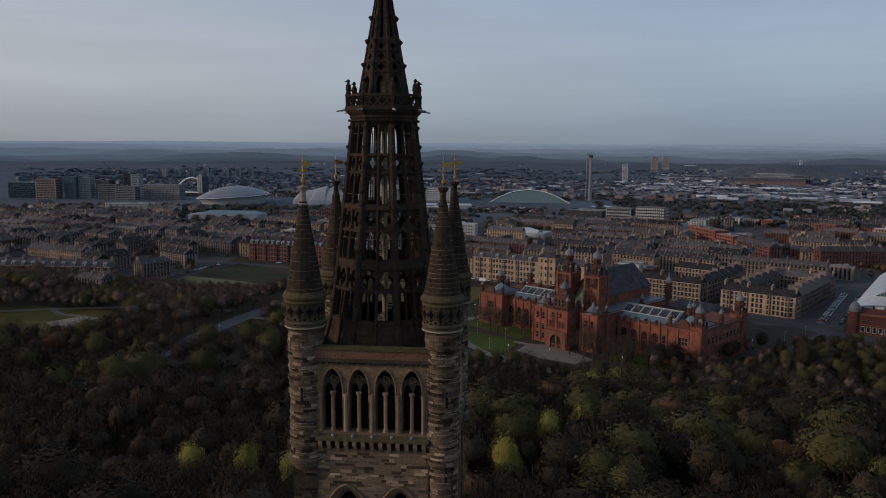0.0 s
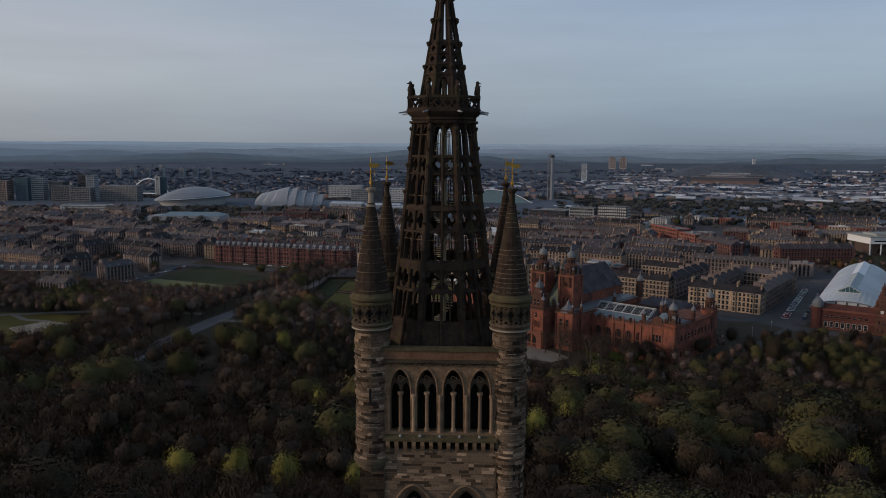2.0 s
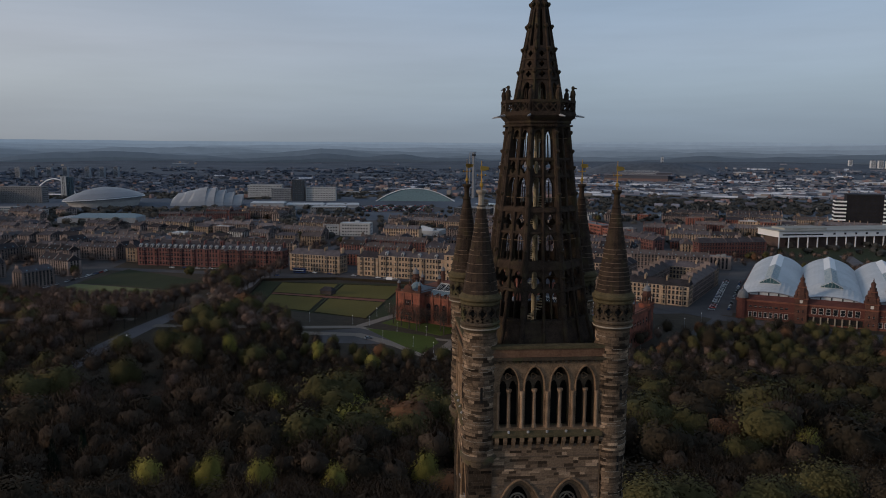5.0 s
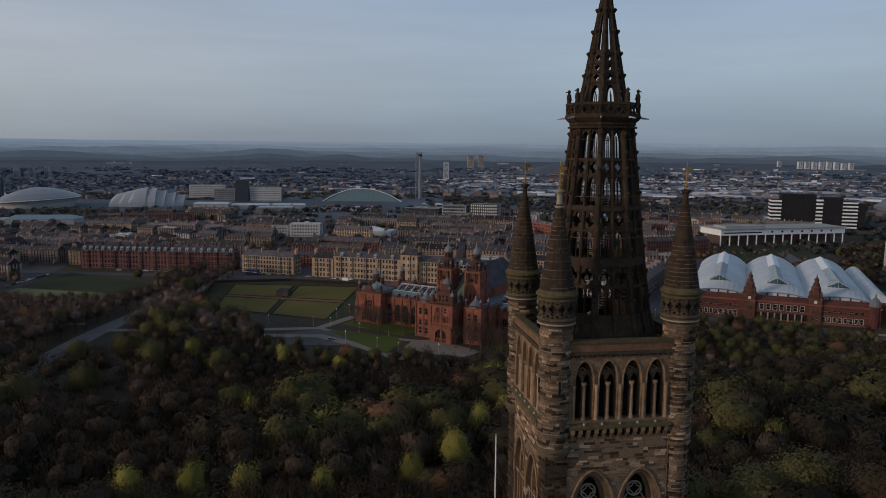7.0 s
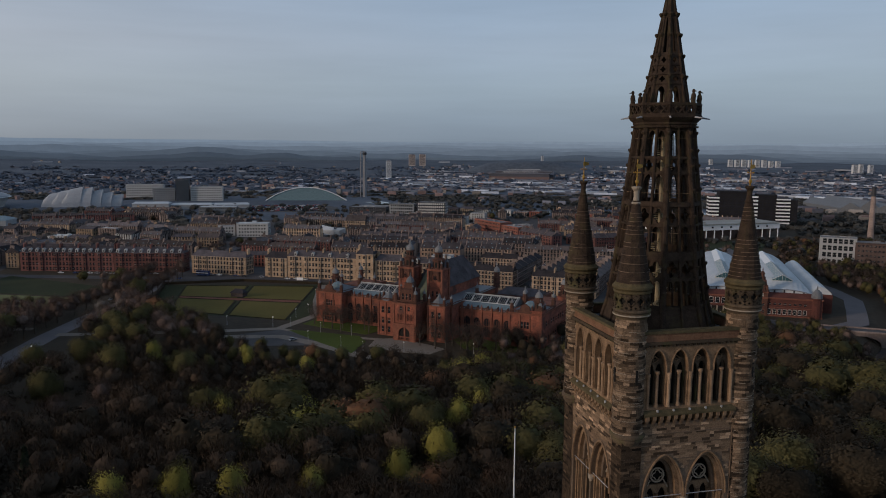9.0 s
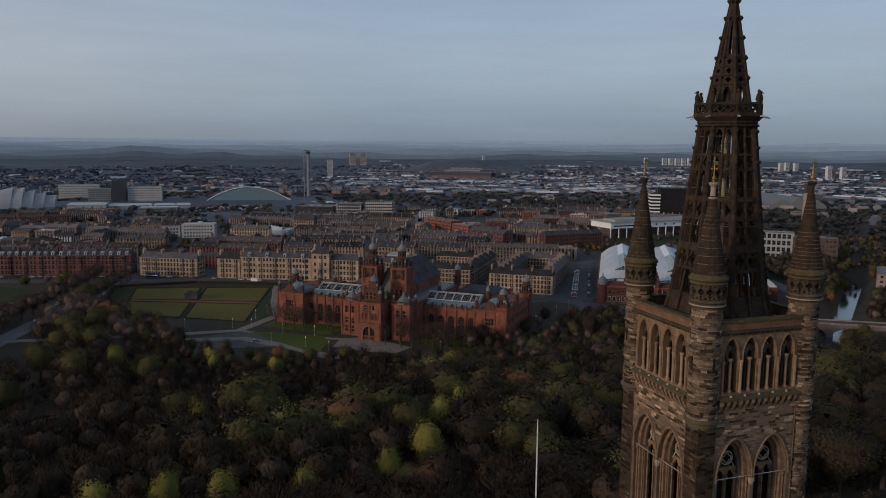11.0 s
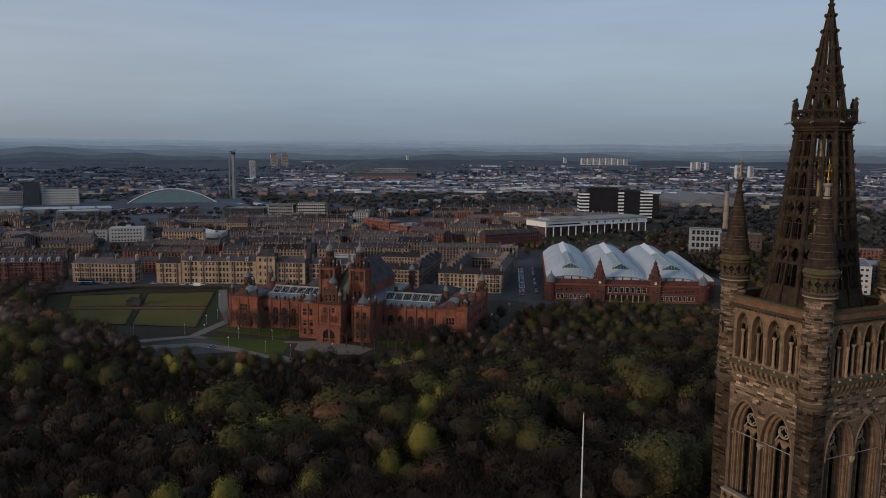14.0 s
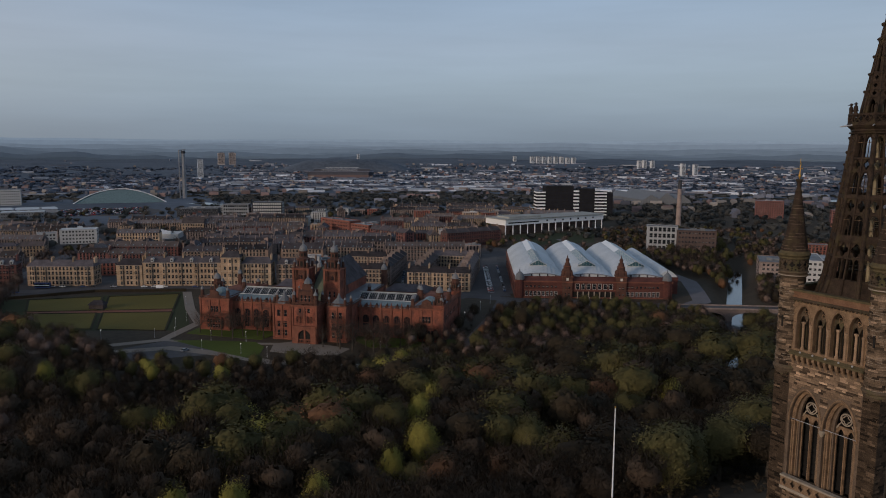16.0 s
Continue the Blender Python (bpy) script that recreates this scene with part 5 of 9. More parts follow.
# broad cupolas over the outer corners
for u, v in ((138.4, 3.0), (138.4, 46.6), (2.6, 16.0)):
    bm = bmesh.new()
    box(bm, u - 2.9, u + 2.9, v - 3.3, v + 2.9, -2.5, 19.6)
    for z0, z1, g in ((8.4, 8.9, 0.25), (17.2, 17.8, 0.3), (19.6, 20.2, 0.45)):
        box(bm, u - 2.9 - g, u + 2.9 + g, v - 3.3 - g, v + 2.9 + g, z0, z1)
    ct = part("corner_tower", bm, M_REDSAND, museum)
    bm = bmesh.new()
    lathe(bm, ((2.7, 20.2), (2.7, 21.0), (2.35, 21.2), (2.35, 24.0), (2.9, 24.4), (2.9, 24.9), (2.1, 25.1), (2.0, 26.4), (2.3, 26.6), (2.3, 26.9)), 8, u, v, math.pi / 8)
    cu = part("cupola", bm, M_REDSOOT, ct)
    for j in range(8):
        a = j * math.pi / 4
        # flat near-black face painted as a shaded opening in the cupola
        bm = bmesh.new()
        q = [bm.verts.new((u + math.cos(a) * 2.2 - math.sin(a) * k, v + math.sin(a) * 2.2 + math.cos(a) * k, z)) for k, z in ((-0.5, 21.4), (0.5, 21.4), (0.5, 23.2), (0, 23.8), (-0.5, 23.2))]
        bm.faces.new(q)
        part("opening", bm, M_DARK, cu)
    bm = bmesh.new()
    lathe(bm, ((2.1, 26.9), (2.0, 27.8), (1.5, 28.9), (0.7, 29.7), (0.3, 30.1), (0.42, 30.6), (0.1, 31.0), (0.05, 32.4)), 12, u, v)
    part("dome", bm, M_DOME, cu)
    for sx in (-1, 1):
        for sy in (-1, 1):
            pinnacle(ct, u + sx * 2.5, v - 0.2 + sy * 2.6, 20.2, 0.5)
for u0, u1 in ((18.02, 52.0), (88.0, 122.98)):
    w = block("wing", u0, u1, 5, 34, 16.2)
    n = 6
    for i in range(n):
        u = u0 + (u1 - u0) * (i + 0.5) / n
        arch_window(w, u, 5, 2.0, 3.5, 8.4)
        bm = bmesh.new()
        box(bm, u + 2.55, u + 3.25, 4.4, 5.0, -2, 16.5)
        lathe(bm, ((0.5, 16.5), (0.6, 17.4), (0.12, 19.4)), 5, u + 2.9, 4.7)
        part("buttress", bm, M_REDTRIM, w)
    for i in range(n):
        u = u0 + (u1 - u0) * (i + 0.5) / n
        bm = bmesh.new()
        q = [bm.verts.new(p) for p in ((u - 0.9, 4.7, 16.2), (u + 0.9, 4.7, 16.2), (u, 4.7, 18.6), (u - 0.9, 6.4, 16.2), (u + 0.9, 6.4, 16.2), (u, 7.6, 18.6))]
        for f in ((0, 1, 2), (0, 2, 5, 3), (1, 4, 5, 2)):
            bm.faces.new([q[j] for j in f])
        part("gablet", bm, M_REDSOOT, w)
    # lean-to glazing, then raised rooflights
    bm = bmesh.new()
    for a, b, z0, z1 in ((5.8, 11.5, 16.4, 19.2),):
        v4 = [(u0 + 1, a, z0), (u1 - 1, a, z0), (u1 - 1, b, z1), (u0 + 1, b, z1), (u1 - 1, b, z0 - 0.2), (u0 + 1, b, z0 - 0.2)]
        v4 = [bm.verts.new(p) for p in v4]
        bm.faces.new(v4[:4])
        bm.faces.new((v4[3], v4[2], v4[4], v4[5]))
        bm.faces.new((v4[0], v4[3], v4[5]))
        bm.faces.new((v4[2], v4[1], v4[4]))
    gl = part("lean_to_glazing", bm, M_GLASSROOF, w, "green-grey glazed lean-to roof")
    bm = bmesh.new()
    for i in range(24):
        u = u0 + 1 + (u1 - u0 - 2) * i / 23
        rod(bm, (u, 5.8, 16.45), (u, 11.5, 19.25), 0.07, 4)
    tagged(part("glazing_bar", bm, M_LEAD, gl), kind="stuff")
    for v, z in ((5.7, 16.5), (11.55, 19.35), (12.2, 18.75), (19.0, 22.3)):
        bm = bmesh.new()
        box(bm, u0 + 1, u1 - 1, v - 0.16, v + 0.16, z - 0.1, z + 0.16)
        part("flashing", bm, M_FRAME, gl)
    bm = bmesh.new()
    gable(bm, u0 + 1, u1 - 1, 11.6, 27, 18.2, 4.0, 0.0, 0.0)
    box(bm, u0 + 1, u1 - 1, 11.6, 27, 16.2, 18.2)
    rf = part("main_roof", bm, M_LEAD, w)
    nn = 6
    for i in range(nn):
        a, b = u0 + 2 + (u1 - u0 - 4) * i / nn + 0.3, u0 + 2 + (u1 - u0 - 4) * (i + 1) / nn - 0.3
        sl = 4.0 / 7.7
        bm = bmesh.new()
        v4 = [bm.verts.new((u, v, 18.2 + (v - 11.6) * sl + 0.14)) for u, v in ((a, 13.0), (b, 13.0), (b, 18.4), (a, 18.4))]
        bm.faces.new(v4)
        sk = part("rooflight", bm, M_PANE, rf)
        for j in range(5):
            u = a + (b - a) * j / 4
            part("glazing_bar", rod(bmesh.new(), (u, 12.9, 18.2 + 1.3 * sl + 0.2), (u, 18.5, 18.2 + 6.9 * sl + 0.2), 0.05 if j % 4 else 0.12, 4), M_FRAME, sk)
        for v in (13.0, 18.4):
            part("rail", rod(bmesh.new(), (a, v, 18.2 + (v - 11.6) * sl + 0.2), (b, v, 18.2 + (v - 11.6) * sl + 0.2), 0.1, 4), M_FRAME, sk)

centre = block("centre_block", 48.0, 92.0, -4, 60, 19.0)
bm = bmesh.new()
box(bm, 48.5, 91.5, -3.5, 59.5, 19.0, 19.4)
part("flat_roof", bm, M_LEAD, centre)
for u0, u1 in ((49.5, 60.0), (80.5, 91.0)):
    b = block("front_pavilion", u0, u1, -11, -4.02, 19.6)
    for u in (u0 + 0.8, u1 - 0.8):
        pinnacle(b, u, -10.2, 19.6, 0.75)
    bm = bmesh.new()
    lathe(bm, ((4.7, 19.7), (3.6, 21.0), (1.2, 23.4), (0.15, 26.0)), 8, (u0 + u1) / 2, -7.3, math.pi / 8)
    part("roof", bm, M_LEAD, b)
    for i in range(3):
        for z, h in ((2.2, 2.4), (7.0, 2.4), (12.8, 2.8)):
            mwin(b, (u0 + u1) / 2 - 2.0 + 2.0 * i, -11, z, 1.55, h + 0.6)
porch = block("entrance_tower", 63.0, 77.0, -17, -4.04, 20.5)
# deep arched entrance
bm = bmesh.new()
arcade(bm, lambda u, z, d: Vector((u, -17.9 + d, z)), 63.5, 76.5, -2.5, 9.5, [(66.6, 73.4, -2.5, 4.2, 7.6)], 0, 0.88)
part("portal", bm, M_REDTRIM, porch)
# flat near-black sheet imitates the shaded depth of the porch
bm = bmesh.new()
n = 12
q = [bm.verts.new((66.6, -17.04, -2.4))] + [bm.verts.new((70 - 3.4 * math.cos(math.pi * i / n), -17.04, 4.2 + 3.4 * math.sin(math.pi * i / n))) for i in range(n + 1)] + [bm.verts.new((73.4, -17.04, -2.4))]
bm.faces.new(q)
dk = part("porch_recess", bm, M_DARK, porch)
for u in (67.6, 69.2, 70.8, 72.4):
    bm = bmesh.new()
    rod(bm, (u, -17.3, -2.4), (u, -17.3, 1.8), 0.3, 6)
    part("door_column", bm, M_REDTRIM, dk)
bm = bmesh.new()
box(bm, 66.7, 73.3, -17.5, -17.1, 1.8, 2.5)
part("door_lintel", bm, M_REDTRIM, dk)
for i in range(5):
    arch_window(porch, 66.0 + 2.0 * i, -17, 11.2, 1.2, 3.0)
for i in range(3):
    mwin(porch, 67.6 + 2.4 * i, -17, 16.6, 1.4, 2.2)
for u in (64, 76):
    pinnacle(porch, u, -16, 20.5, 1.15)
    pinnacle(porch, u, -6, 20.5, 0.9)
for u in (66.4, 73.6):
    pinnacle(porch, u, -14.6, 26.6, 0.6)
bm = bmesh.new()
box(bm, 66, 74, -15, -7, 20.5, 27)
ln = part("entrance_lantern", bm, M_REDSOOT, porch)
for i in range(3):
    mwin(ln, 67.8 + 2.2 * i, -15, 22.2, 1.2, 3.4)
bm = bmesh.new()
lathe(bm, ((5.9, 27), (5.9, 27.5), (3.4, 28.2), (3.2, 31), (3.5, 31.3)), 4, 70, -11, math.pi / 4)
part("lantern_stage", bm, M_REDSOOT, ln)
bm = bmesh.new()
lathe(bm, ((2.4, 31.2), (2.3, 32.3), (1.4, 33.6), (0.4, 34.5), (0.08, 36.5)), 8, 70, -11)
part("lantern_dome", bm, M_LEAD, ln)

for u in (61.0, 79.0):
    v = 5.0
    bm = bmesh.new()
    box(bm, u - 4.3, u + 4.3, v - 4.3, v + 4.3, 10, 37)
    t = part("tower_shaft", bm, M_REDSAND, museum, "square red sandstone museum tower")
    bm = bmesh.new()
    for z0, z1, g in ((26.5, 27.1, 0.25), (30.2, 30.8, 0.3), (36.2, 36.8, 0.4), (36.8, 37.3, 0.75)):
        box(bm, u - 4.3 - g, u + 4.3 + g, v - 4.3 - g, v + 4.3 + g, z0, z1)
    for sx in (-1, 1):
        for sy in (-1, 1):
            box(bm, u + sx * 4.1 - 0.7, u + sx * 4.1 + 0.7, v + sy * 4.1 - 0.7, v + sy * 4.1 + 0.7, 10, 36.5)
    tagged(part("band", bm, M_REDTRIM, t), kind="stuff")
    arch_window(t, u, v - 4.3, 31.2, 2.6, 2.2)
    # sooty belfry stage with paired columns above the plain shaft
    bm = bmesh.new()
    box(bm, u - 4.42, u + 4.42, v - 4.42, v - 4.32, 33.4, 36.2)
    part("belfry_panel", bm, M_REDSOOT, t)
    for k in (-3.6, -2.6, -1.9, 1.9, 2.6, 3.6):
        bm = bmesh.new()
        rod(bm, (u + k, v - 4.7, 30.8), (u + k, v - 4.7, 36.2), 0.3, 6)
        part("belfry_column", bm, M_REDSOOT, t)
    for i in (-1, 1):
        mwin(t, u + i * 1.3, v - 4.3, 22, 0.9, 3.0)
    bm = bmesh.new()
    lathe(bm, ((3.3, 37.3), (3.3, 41.5), (3.8, 41.8), (3.8, 42.3), (2.3, 42.8), (2.2, 45.6), (2.6, 45.9), (2.5, 46.3)), 8, u, v, math.pi / 8)
    st = part("octagon_stage", bm, M_REDSOOT, t)
    bm = bmesh.new()
    # near-black faces stand in for the shade in the lantern arches
    for j in range(8):
        a = j * math.pi / 4
        ca, sa = math.cos(a), math.sin(a)
        for (z0, z1, rr, hw) in ((38.0, 40.9, 3.09, 0.75), (43.2, 45.2, 2.1, 0.5)):
            q = [bm.verts.new((u + ca * rr - sa * k, v + sa * rr + ca * k, z)) for k, z in ((-hw, z0), (hw, z0), (hw, z1), (-hw, z1))]
            bm.faces.new(q)
    tagged(part("openings", bm, M_DARK, st), kind="stuff")
    bm = bmesh.new()
    lathe(bm, ((2.1, 46.2), (2.3, 47.2), (1.9, 48.6), (0.9, 49.6), (0.4, 50.2), (0.5, 50.8), (0.06, 53.2)), 10, u, v)
    part("dome", bm, M_DOME, t)
    for sx in (-1, 1):
        for sy in (-1, 1):
            pinnacle(t, u + sx * 3.7, v + sy * 3.7, 37.2, 0.7)

bm = bmesh.new()
box(bm, 60.5, 79.5, 9.5, 60, 10, 25)
hall = part("great_hall", bm, M_REDSAND, museum)
bm = bmesh.new()
v = [bm.verts.new(p) for p in ((59.6, 9.4, 25), (80.4, 9.4, 25), (80.4, 60.2, 25), (59.6, 60.2, 25), (70, 12, 38), (70, 56, 38))]
for f in ((0, 1, 4), (0, 4, 5, 3), (1, 2, 5, 4), (2, 3, 5), (3, 2, 1, 0)):
    bm.faces.new([v[i] for i in f])
part("hall_roof", bm, M_SLATE, hall)
for i in range(8):
    bm = bmesh.new()
    y = 14 + i * 5.4
    box(bm, 61.2, 63.2, y - 1, y + 1, 25, 28.4)
    lathe(bm, ((1.3, 28.4), (0.1, 30.2)), 4, 62.0, y, math.pi / 4)
    part("dormer", bm, M_LEAD, hall)
bm = bmesh.new()
v = [bm.verts.new(p) for p in ((64.5, 0.5, 19.2), (75.5, 0.5, 19.2), (75.5, 9.0, 25.2), (64.5, 9.0, 25.2), (70, 11.5, 37.4))]
for f in ((0, 1, 4), (1, 2, 4), (3, 0, 4), (0, 3, 2, 1)):
    bm.faces.new([v[i] for i in f])
part("copper_hip", bm, M_COPPER, hall, "green copper roof slope between the towers")
for u0, u1 in ((20, 48), (92, 121)):
    b = block("rear_range", u0, u1, 50, 76, 15.5)
    bm = bmesh.new()
    gable(bm, u0 + 1, u1 - 1, 52, 74, 15.6, 4, 4, 0)
    part("roof", bm, M_SLATE, b)
    bm = bmesh.new()
    box(bm, u0, u1, 34.05, 49.95, 0, 12)
    part("court_block", bm, M_REDSAND, b)

# ---------- exhibition hall with white vaulted roofs ----------
KHA = -30.5
hallx = thing("exhibition_hall", pose(203, 377, CITY, 0, 0, KHA), "long red sandstone hall under white vaulted roofs", "exhibition hall")
bm = bmesh.new()
box(bm, 0, 108, 0, 150, -2, 11.8)
kb = part("wall", bm, M_HALLRED, hallx)
bm = bmesh.new()
for z0, z1, g in ((11.0, 11.5, 0.3), (11.5, 11.95, 0.6), (5.6, 5.9, 0.2), (-2, 0.8, 0.25)):
    box(bm, -g, 108 + g, -g, 150 + g, z0, z1)
part("cornice", bm, M_REDTRIM, kb)
bm = bmesh.new()
gable(bm, 3, 105, 0.4, 9, 11.96, 2.6, 1.0, 0)
part("front_roof", bm, M_HALLRED, kb, "low dark red tiled roof")
vault_edges = (0.5, 34.5, 70.0, 104.0)
for i in range(3):
    a, b = vault_edges[i], vault_edges[i + 1]
    c, w, top = (a + b) / 2, (b - a) / 2, 8.6
    n = 14
    bm = bmesh.new()
    prof = []
    for j in range(n + 1):
        k = -1 + 2 * j / n
        prof.append((c + k * w, 11.9 + 1.6 + top * (1 - abs(k) ** 2.1) * 0.95))
    prof = [(c - w, 11.9)] + prof + [(c + w, 11.9)]
    fr = [bm.verts.new((u, 28.0, z)) for u, z in prof]
    bk = [bm.verts.new((u, 148, z)) for u, z in prof]
    for p, q, r, s in zip(fr, fr[1:], bk[1:], bk):
        bm.faces.new((p, q, r, s))
    bm.faces.new(bk)
    vt = part("vault", bm, M_WHITEROOF, hallx, "white sheet-clad vaulted roof")
    # low segmental gable wall with piers in front of each vault
    bm = bmesh.new()
    low = [(c - w, 11.9)] + [(c + w * (-1 + 2 * j / 12), 13.2 + 2.6 * (1 - (-1 + 2 * j / 12) ** 2)) for j in range(13)] + [(c + w, 11.9)]
    f1 = [bm.verts.new((u, 8.6, z)) for u, z in low]
    f2 = [bm.verts.new((u, 9.5, z)) for u, z in low]
    bm.faces.new(f1)
    bm.faces.new(f2[::-1])
    for j in range(len(low) - 1):
        bm.faces.new((f1[j], f1[j + 1], f2[j + 1], f2[j]))
    gw_ = part("gable_wall", bm, M_WHITEROOF, vt)
    for j in range(1, 6):
        bm = bmesh.new()
        u = c + w * (-1 + j / 3)
        box(bm, u - 0.45, u + 0.45, 8.2, 8.6, 11.9, 13.4 + 2.2 * (1 - ((u - c) / w) ** 2))
        part("gable_pier", bm, M_DARKCLAD, gw_)
    # sloping hip between the low gable and the ridge
    bm = bmesh.new()
    arc1 = [(c + w * (-1 + 2 * j / 12), 9.5, 13.2 + 2.6 * (1 - (-1 + 2 * j / 12) ** 2)) for j in range(13)]
    arc2 = [(c + w * (-1 + 2 * j / 12), 28.0, 13.52 + top * 0.95 * (1 - abs(-1 + 2 * j / 12) ** 2.1)) for j in range(13)]
    r1, r2 = [bm.verts.new(p) for p in arc1], [bm.verts.new(p) for p in arc2]
    for j in range(12):
        bm.faces.new((r1[j], r1[j + 1], r2[j + 1], r2[j]))
    part("vault_hip", bm, M_WHITEROOF, vt)
    # ridge lantern: glazed slopes, teal gable, white rear cap
    zt, k, y0, y1, y2 = 13.52 + top * 0.95, 6.2, 21.0, 84.0, 146.0
    ze, zr = zt - 1.7, zt + 1.7
    bm = bmesh.new()
    box(bm, c - k, c + k, y0 + 0.1, y2, zt - 5.0, ze)
    part("lantern_curb", bm, M_WHITEROOF, vt)
    bm = bmesh.new()
    v = [bm.verts.new(p) for p in ((c - k, y0, ze), (c, y0, zr), (c + k, y0, ze), (c - k, y1, ze), (c, y1, zr), (c + k, y1, ze))]
    bm.faces.new((v[0], v[1], v[4], v[3]))
    bm.faces.new((v[1], v[2], v[5], v[4]))
    rl = part("rooflight", bm, M_ROOFLIGHT, vt, "pale blue glazed ridge lantern")
    bm = bmesh.new()
    v = [bm.verts.new(p) for p in ((c - k, y0 - 0.05, ze - 0.6), (c + k, y0 - 0.05, ze - 0.6), (c + k, y0 - 0.05, ze), (c, y0 - 0.05, zr), (c - k, y0 - 0.05, ze))]
    bm.faces.new(v)
    part("teal_gable", bm, M_TEAL, rl, "dark teal glazed gable")
    bm = bmesh.new()
    for j in range(20):
        y = y0 + (y1 - y0) * j / 19
        for e in (-1, 1):
            rod(bm, (c + e * k, y, ze + 0.05), (c, y, zr + 0.05), 0.1, 4)
    for a, b in (((c, y0, zr), (c, y1, zr)), ((c - k, y0, ze), (c - k, y1, ze)), ((c + k, y0, ze), (c + k, y1, ze)), ((c - k, y0 - 0.1, ze), (c, y0 - 0.1, zr)), ((c + k, y0 - 0.1, ze), (c, y0 - 0.1, zr)), ((c - k, y0 - 0.1, ze - 0.6), (c + k, y0 - 0.1, ze - 0.6))):
        rod(bm, a, b, 0.2, 4)
    for e in (-0.66, -0.33, 0, 0.33, 0.66):
        rod(bm, (c + e * k, y0 - 0.1, ze - 0.6), (c + e * k, y0 - 0.1, zr - abs(e) * (zr - ze)), 0.09, 4)
    tagged(part("glazing_bar", bm, M_FRAME, rl), kind="stuff")
    bm = bmesh.new()
    v = [bm.verts.new(p) for p in ((c - k, y1 + 0.05, ze), (c, y1 + 0.05, zr), (c + k, y1 + 0.05, ze), (c - k, y2, ze), (c, y2, zr), (c + k, y2, ze))]
    for f in ((0, 1, 4, 3), (1, 2, 5, 4), (3, 4, 5)):
        bm.faces.new([v[j] for j in f])
    part("ridge_cap", bm, M_WHITE, vt)
    bm = bmesh.new()
    sweep(bm, [(u, 8.5, z + 0.15) for u, z in low[1:-1]], 0.35, 6)
    part("gable_rim", bm, M_STEEL, vt)
# lower fourth vault on the flank
bm = bmesh.new()
prof = [(104.2, 11.9)] + [(110.5 + 6.3 * (-1 + 2 * j / 10), 12.4 + 4.2 * (1 - abs(-1 + 2 * j / 10) ** 1.7)) for j in range(11)] + [(116.8, 11.9)]
fr = [bm.verts.new((u, 22, z)) for u, z in prof]
bk = [bm.verts.new((u, 148, z)) for u, z in prof]
for p, q, r, s in zip(fr, fr[1:], bk[1:], bk):
    bm.faces.new((p, q, r, s))
bm.faces.new(fr)
bm.faces.new(bk[::-1])
part("side_vault", bm, M_WHITEROOF, hallx)
bm = bmesh.new()
box(bm, 108.3, 117.0, 20, 149, -2, 11.9)
part("side_wall", bm, M_HALLRED, hallx)
for u in (3.2, 104.8):
    bm = bmesh.new()
    lathe(bm, ((3.2, -2), (3.2, 11.9), (3.5, 12.2), (3.5, 12.8)), 12, u, 1.5)
    dr = part("corner_tower", bm, M_HALLRED, hallx)
    bm = bmesh.new()
    lathe(bm, ((3.3, 12.8), (3.2, 14.5), (2.4, 16.6), (1.0, 18), (0.35, 18.4), (0.4, 19.2), (0.05, 21)), 12, u, 1.5)
    part("dome", bm, M_LEAD, dr, "grey lead dome")
for u in (36.0, 73.0):
    bm = bmesh.new()
    box(bm, u - 3.4, u + 3.4, -1.5, 5.3, -2, 15.5)
    tw = part("tower", bm, M_REDSOOT, hallx, "red sandstone tower with a tapering crown")
    bm = bmesh.new()
    for z0, z1, g in ((11.2, 11.9, 0.4), (15.0, 15.6, 0.5), (18.2, 18.6, -0.4), (22.0, 22.4, -1.0)):
        box(bm, u - 3.4 - g, u + 3.4 + g, -1.5 - g, 5.3 + g, z0, z1)
    part("band", bm, M_REDTRIM, tw)
    bm = bmesh.new()
    lathe(bm, ((4.7, 15.5), (4.5, 16.4), (3.9, 16.6), (3.6, 19.0), (3.8, 19.2), (3.0, 19.5), (2.7, 21.6), (2.9, 21.8), (2.2, 22.1), (1.9, 24.2), (2.1, 24.4), (1.2, 24.7)), 8, u, 1.9, math.pi / 8)
    lathe(bm, ((1.2, 24.6), (1.2, 26.2), (1.5, 26.4), (1.2, 27.2), (0.5, 28.0), (0.3, 28.3), (0.35, 28.8), (0.05, 30.5)), 8, u, 1.9)
    for a in range(4):
        ca, sa = math.cos(math.pi / 4 + a * math.pi / 2), math.sin(math.pi / 4 + a * math.pi / 2)
        lathe(bm, ((0.7, 15.5), (0.7, 17.6), (0.9, 17.8), (0.08, 19.8)), 6, u + 4.1 * ca, 1.9 + 4.1 * sa)
    part("crown", bm, M_REDSOOT, tw)
    for z in (2, 6.5):
        for e in (-1, 1):
            shared("window", single_window(1.0, 2.0, M_REDTRIM), pose(u + e * 1.2, -1.5, z), tw)
    bm = bmesh.new()
    box(bm, u - 0.8, u + 0.8, -1.56, -1.45, 12.6, 14.4)
    part("louvre", bm, M_FRAME, tw)
for i in range(7):
    u = 43.2 + i * 3.8
    bm = bmesh.new()
    rod(bm, (u, -0.9, -2), (u, -0.9, 4.9), 0.42, 8)
    part("portico_column", bm, M_PALE, hallx, "pale stone column")
    shared("window", single_window(2.3, 3.5, M_FRAME), pose(u, 0, 6.5), hallx, "pale-framed window")
# near-black panel painted as the shade behind the columns
bm = bmesh.new()
box(bm, 40, 69, -0.07, -0.02, -1.5, 4.6)
part("portico_shade", bm, M_DARK, hallx)
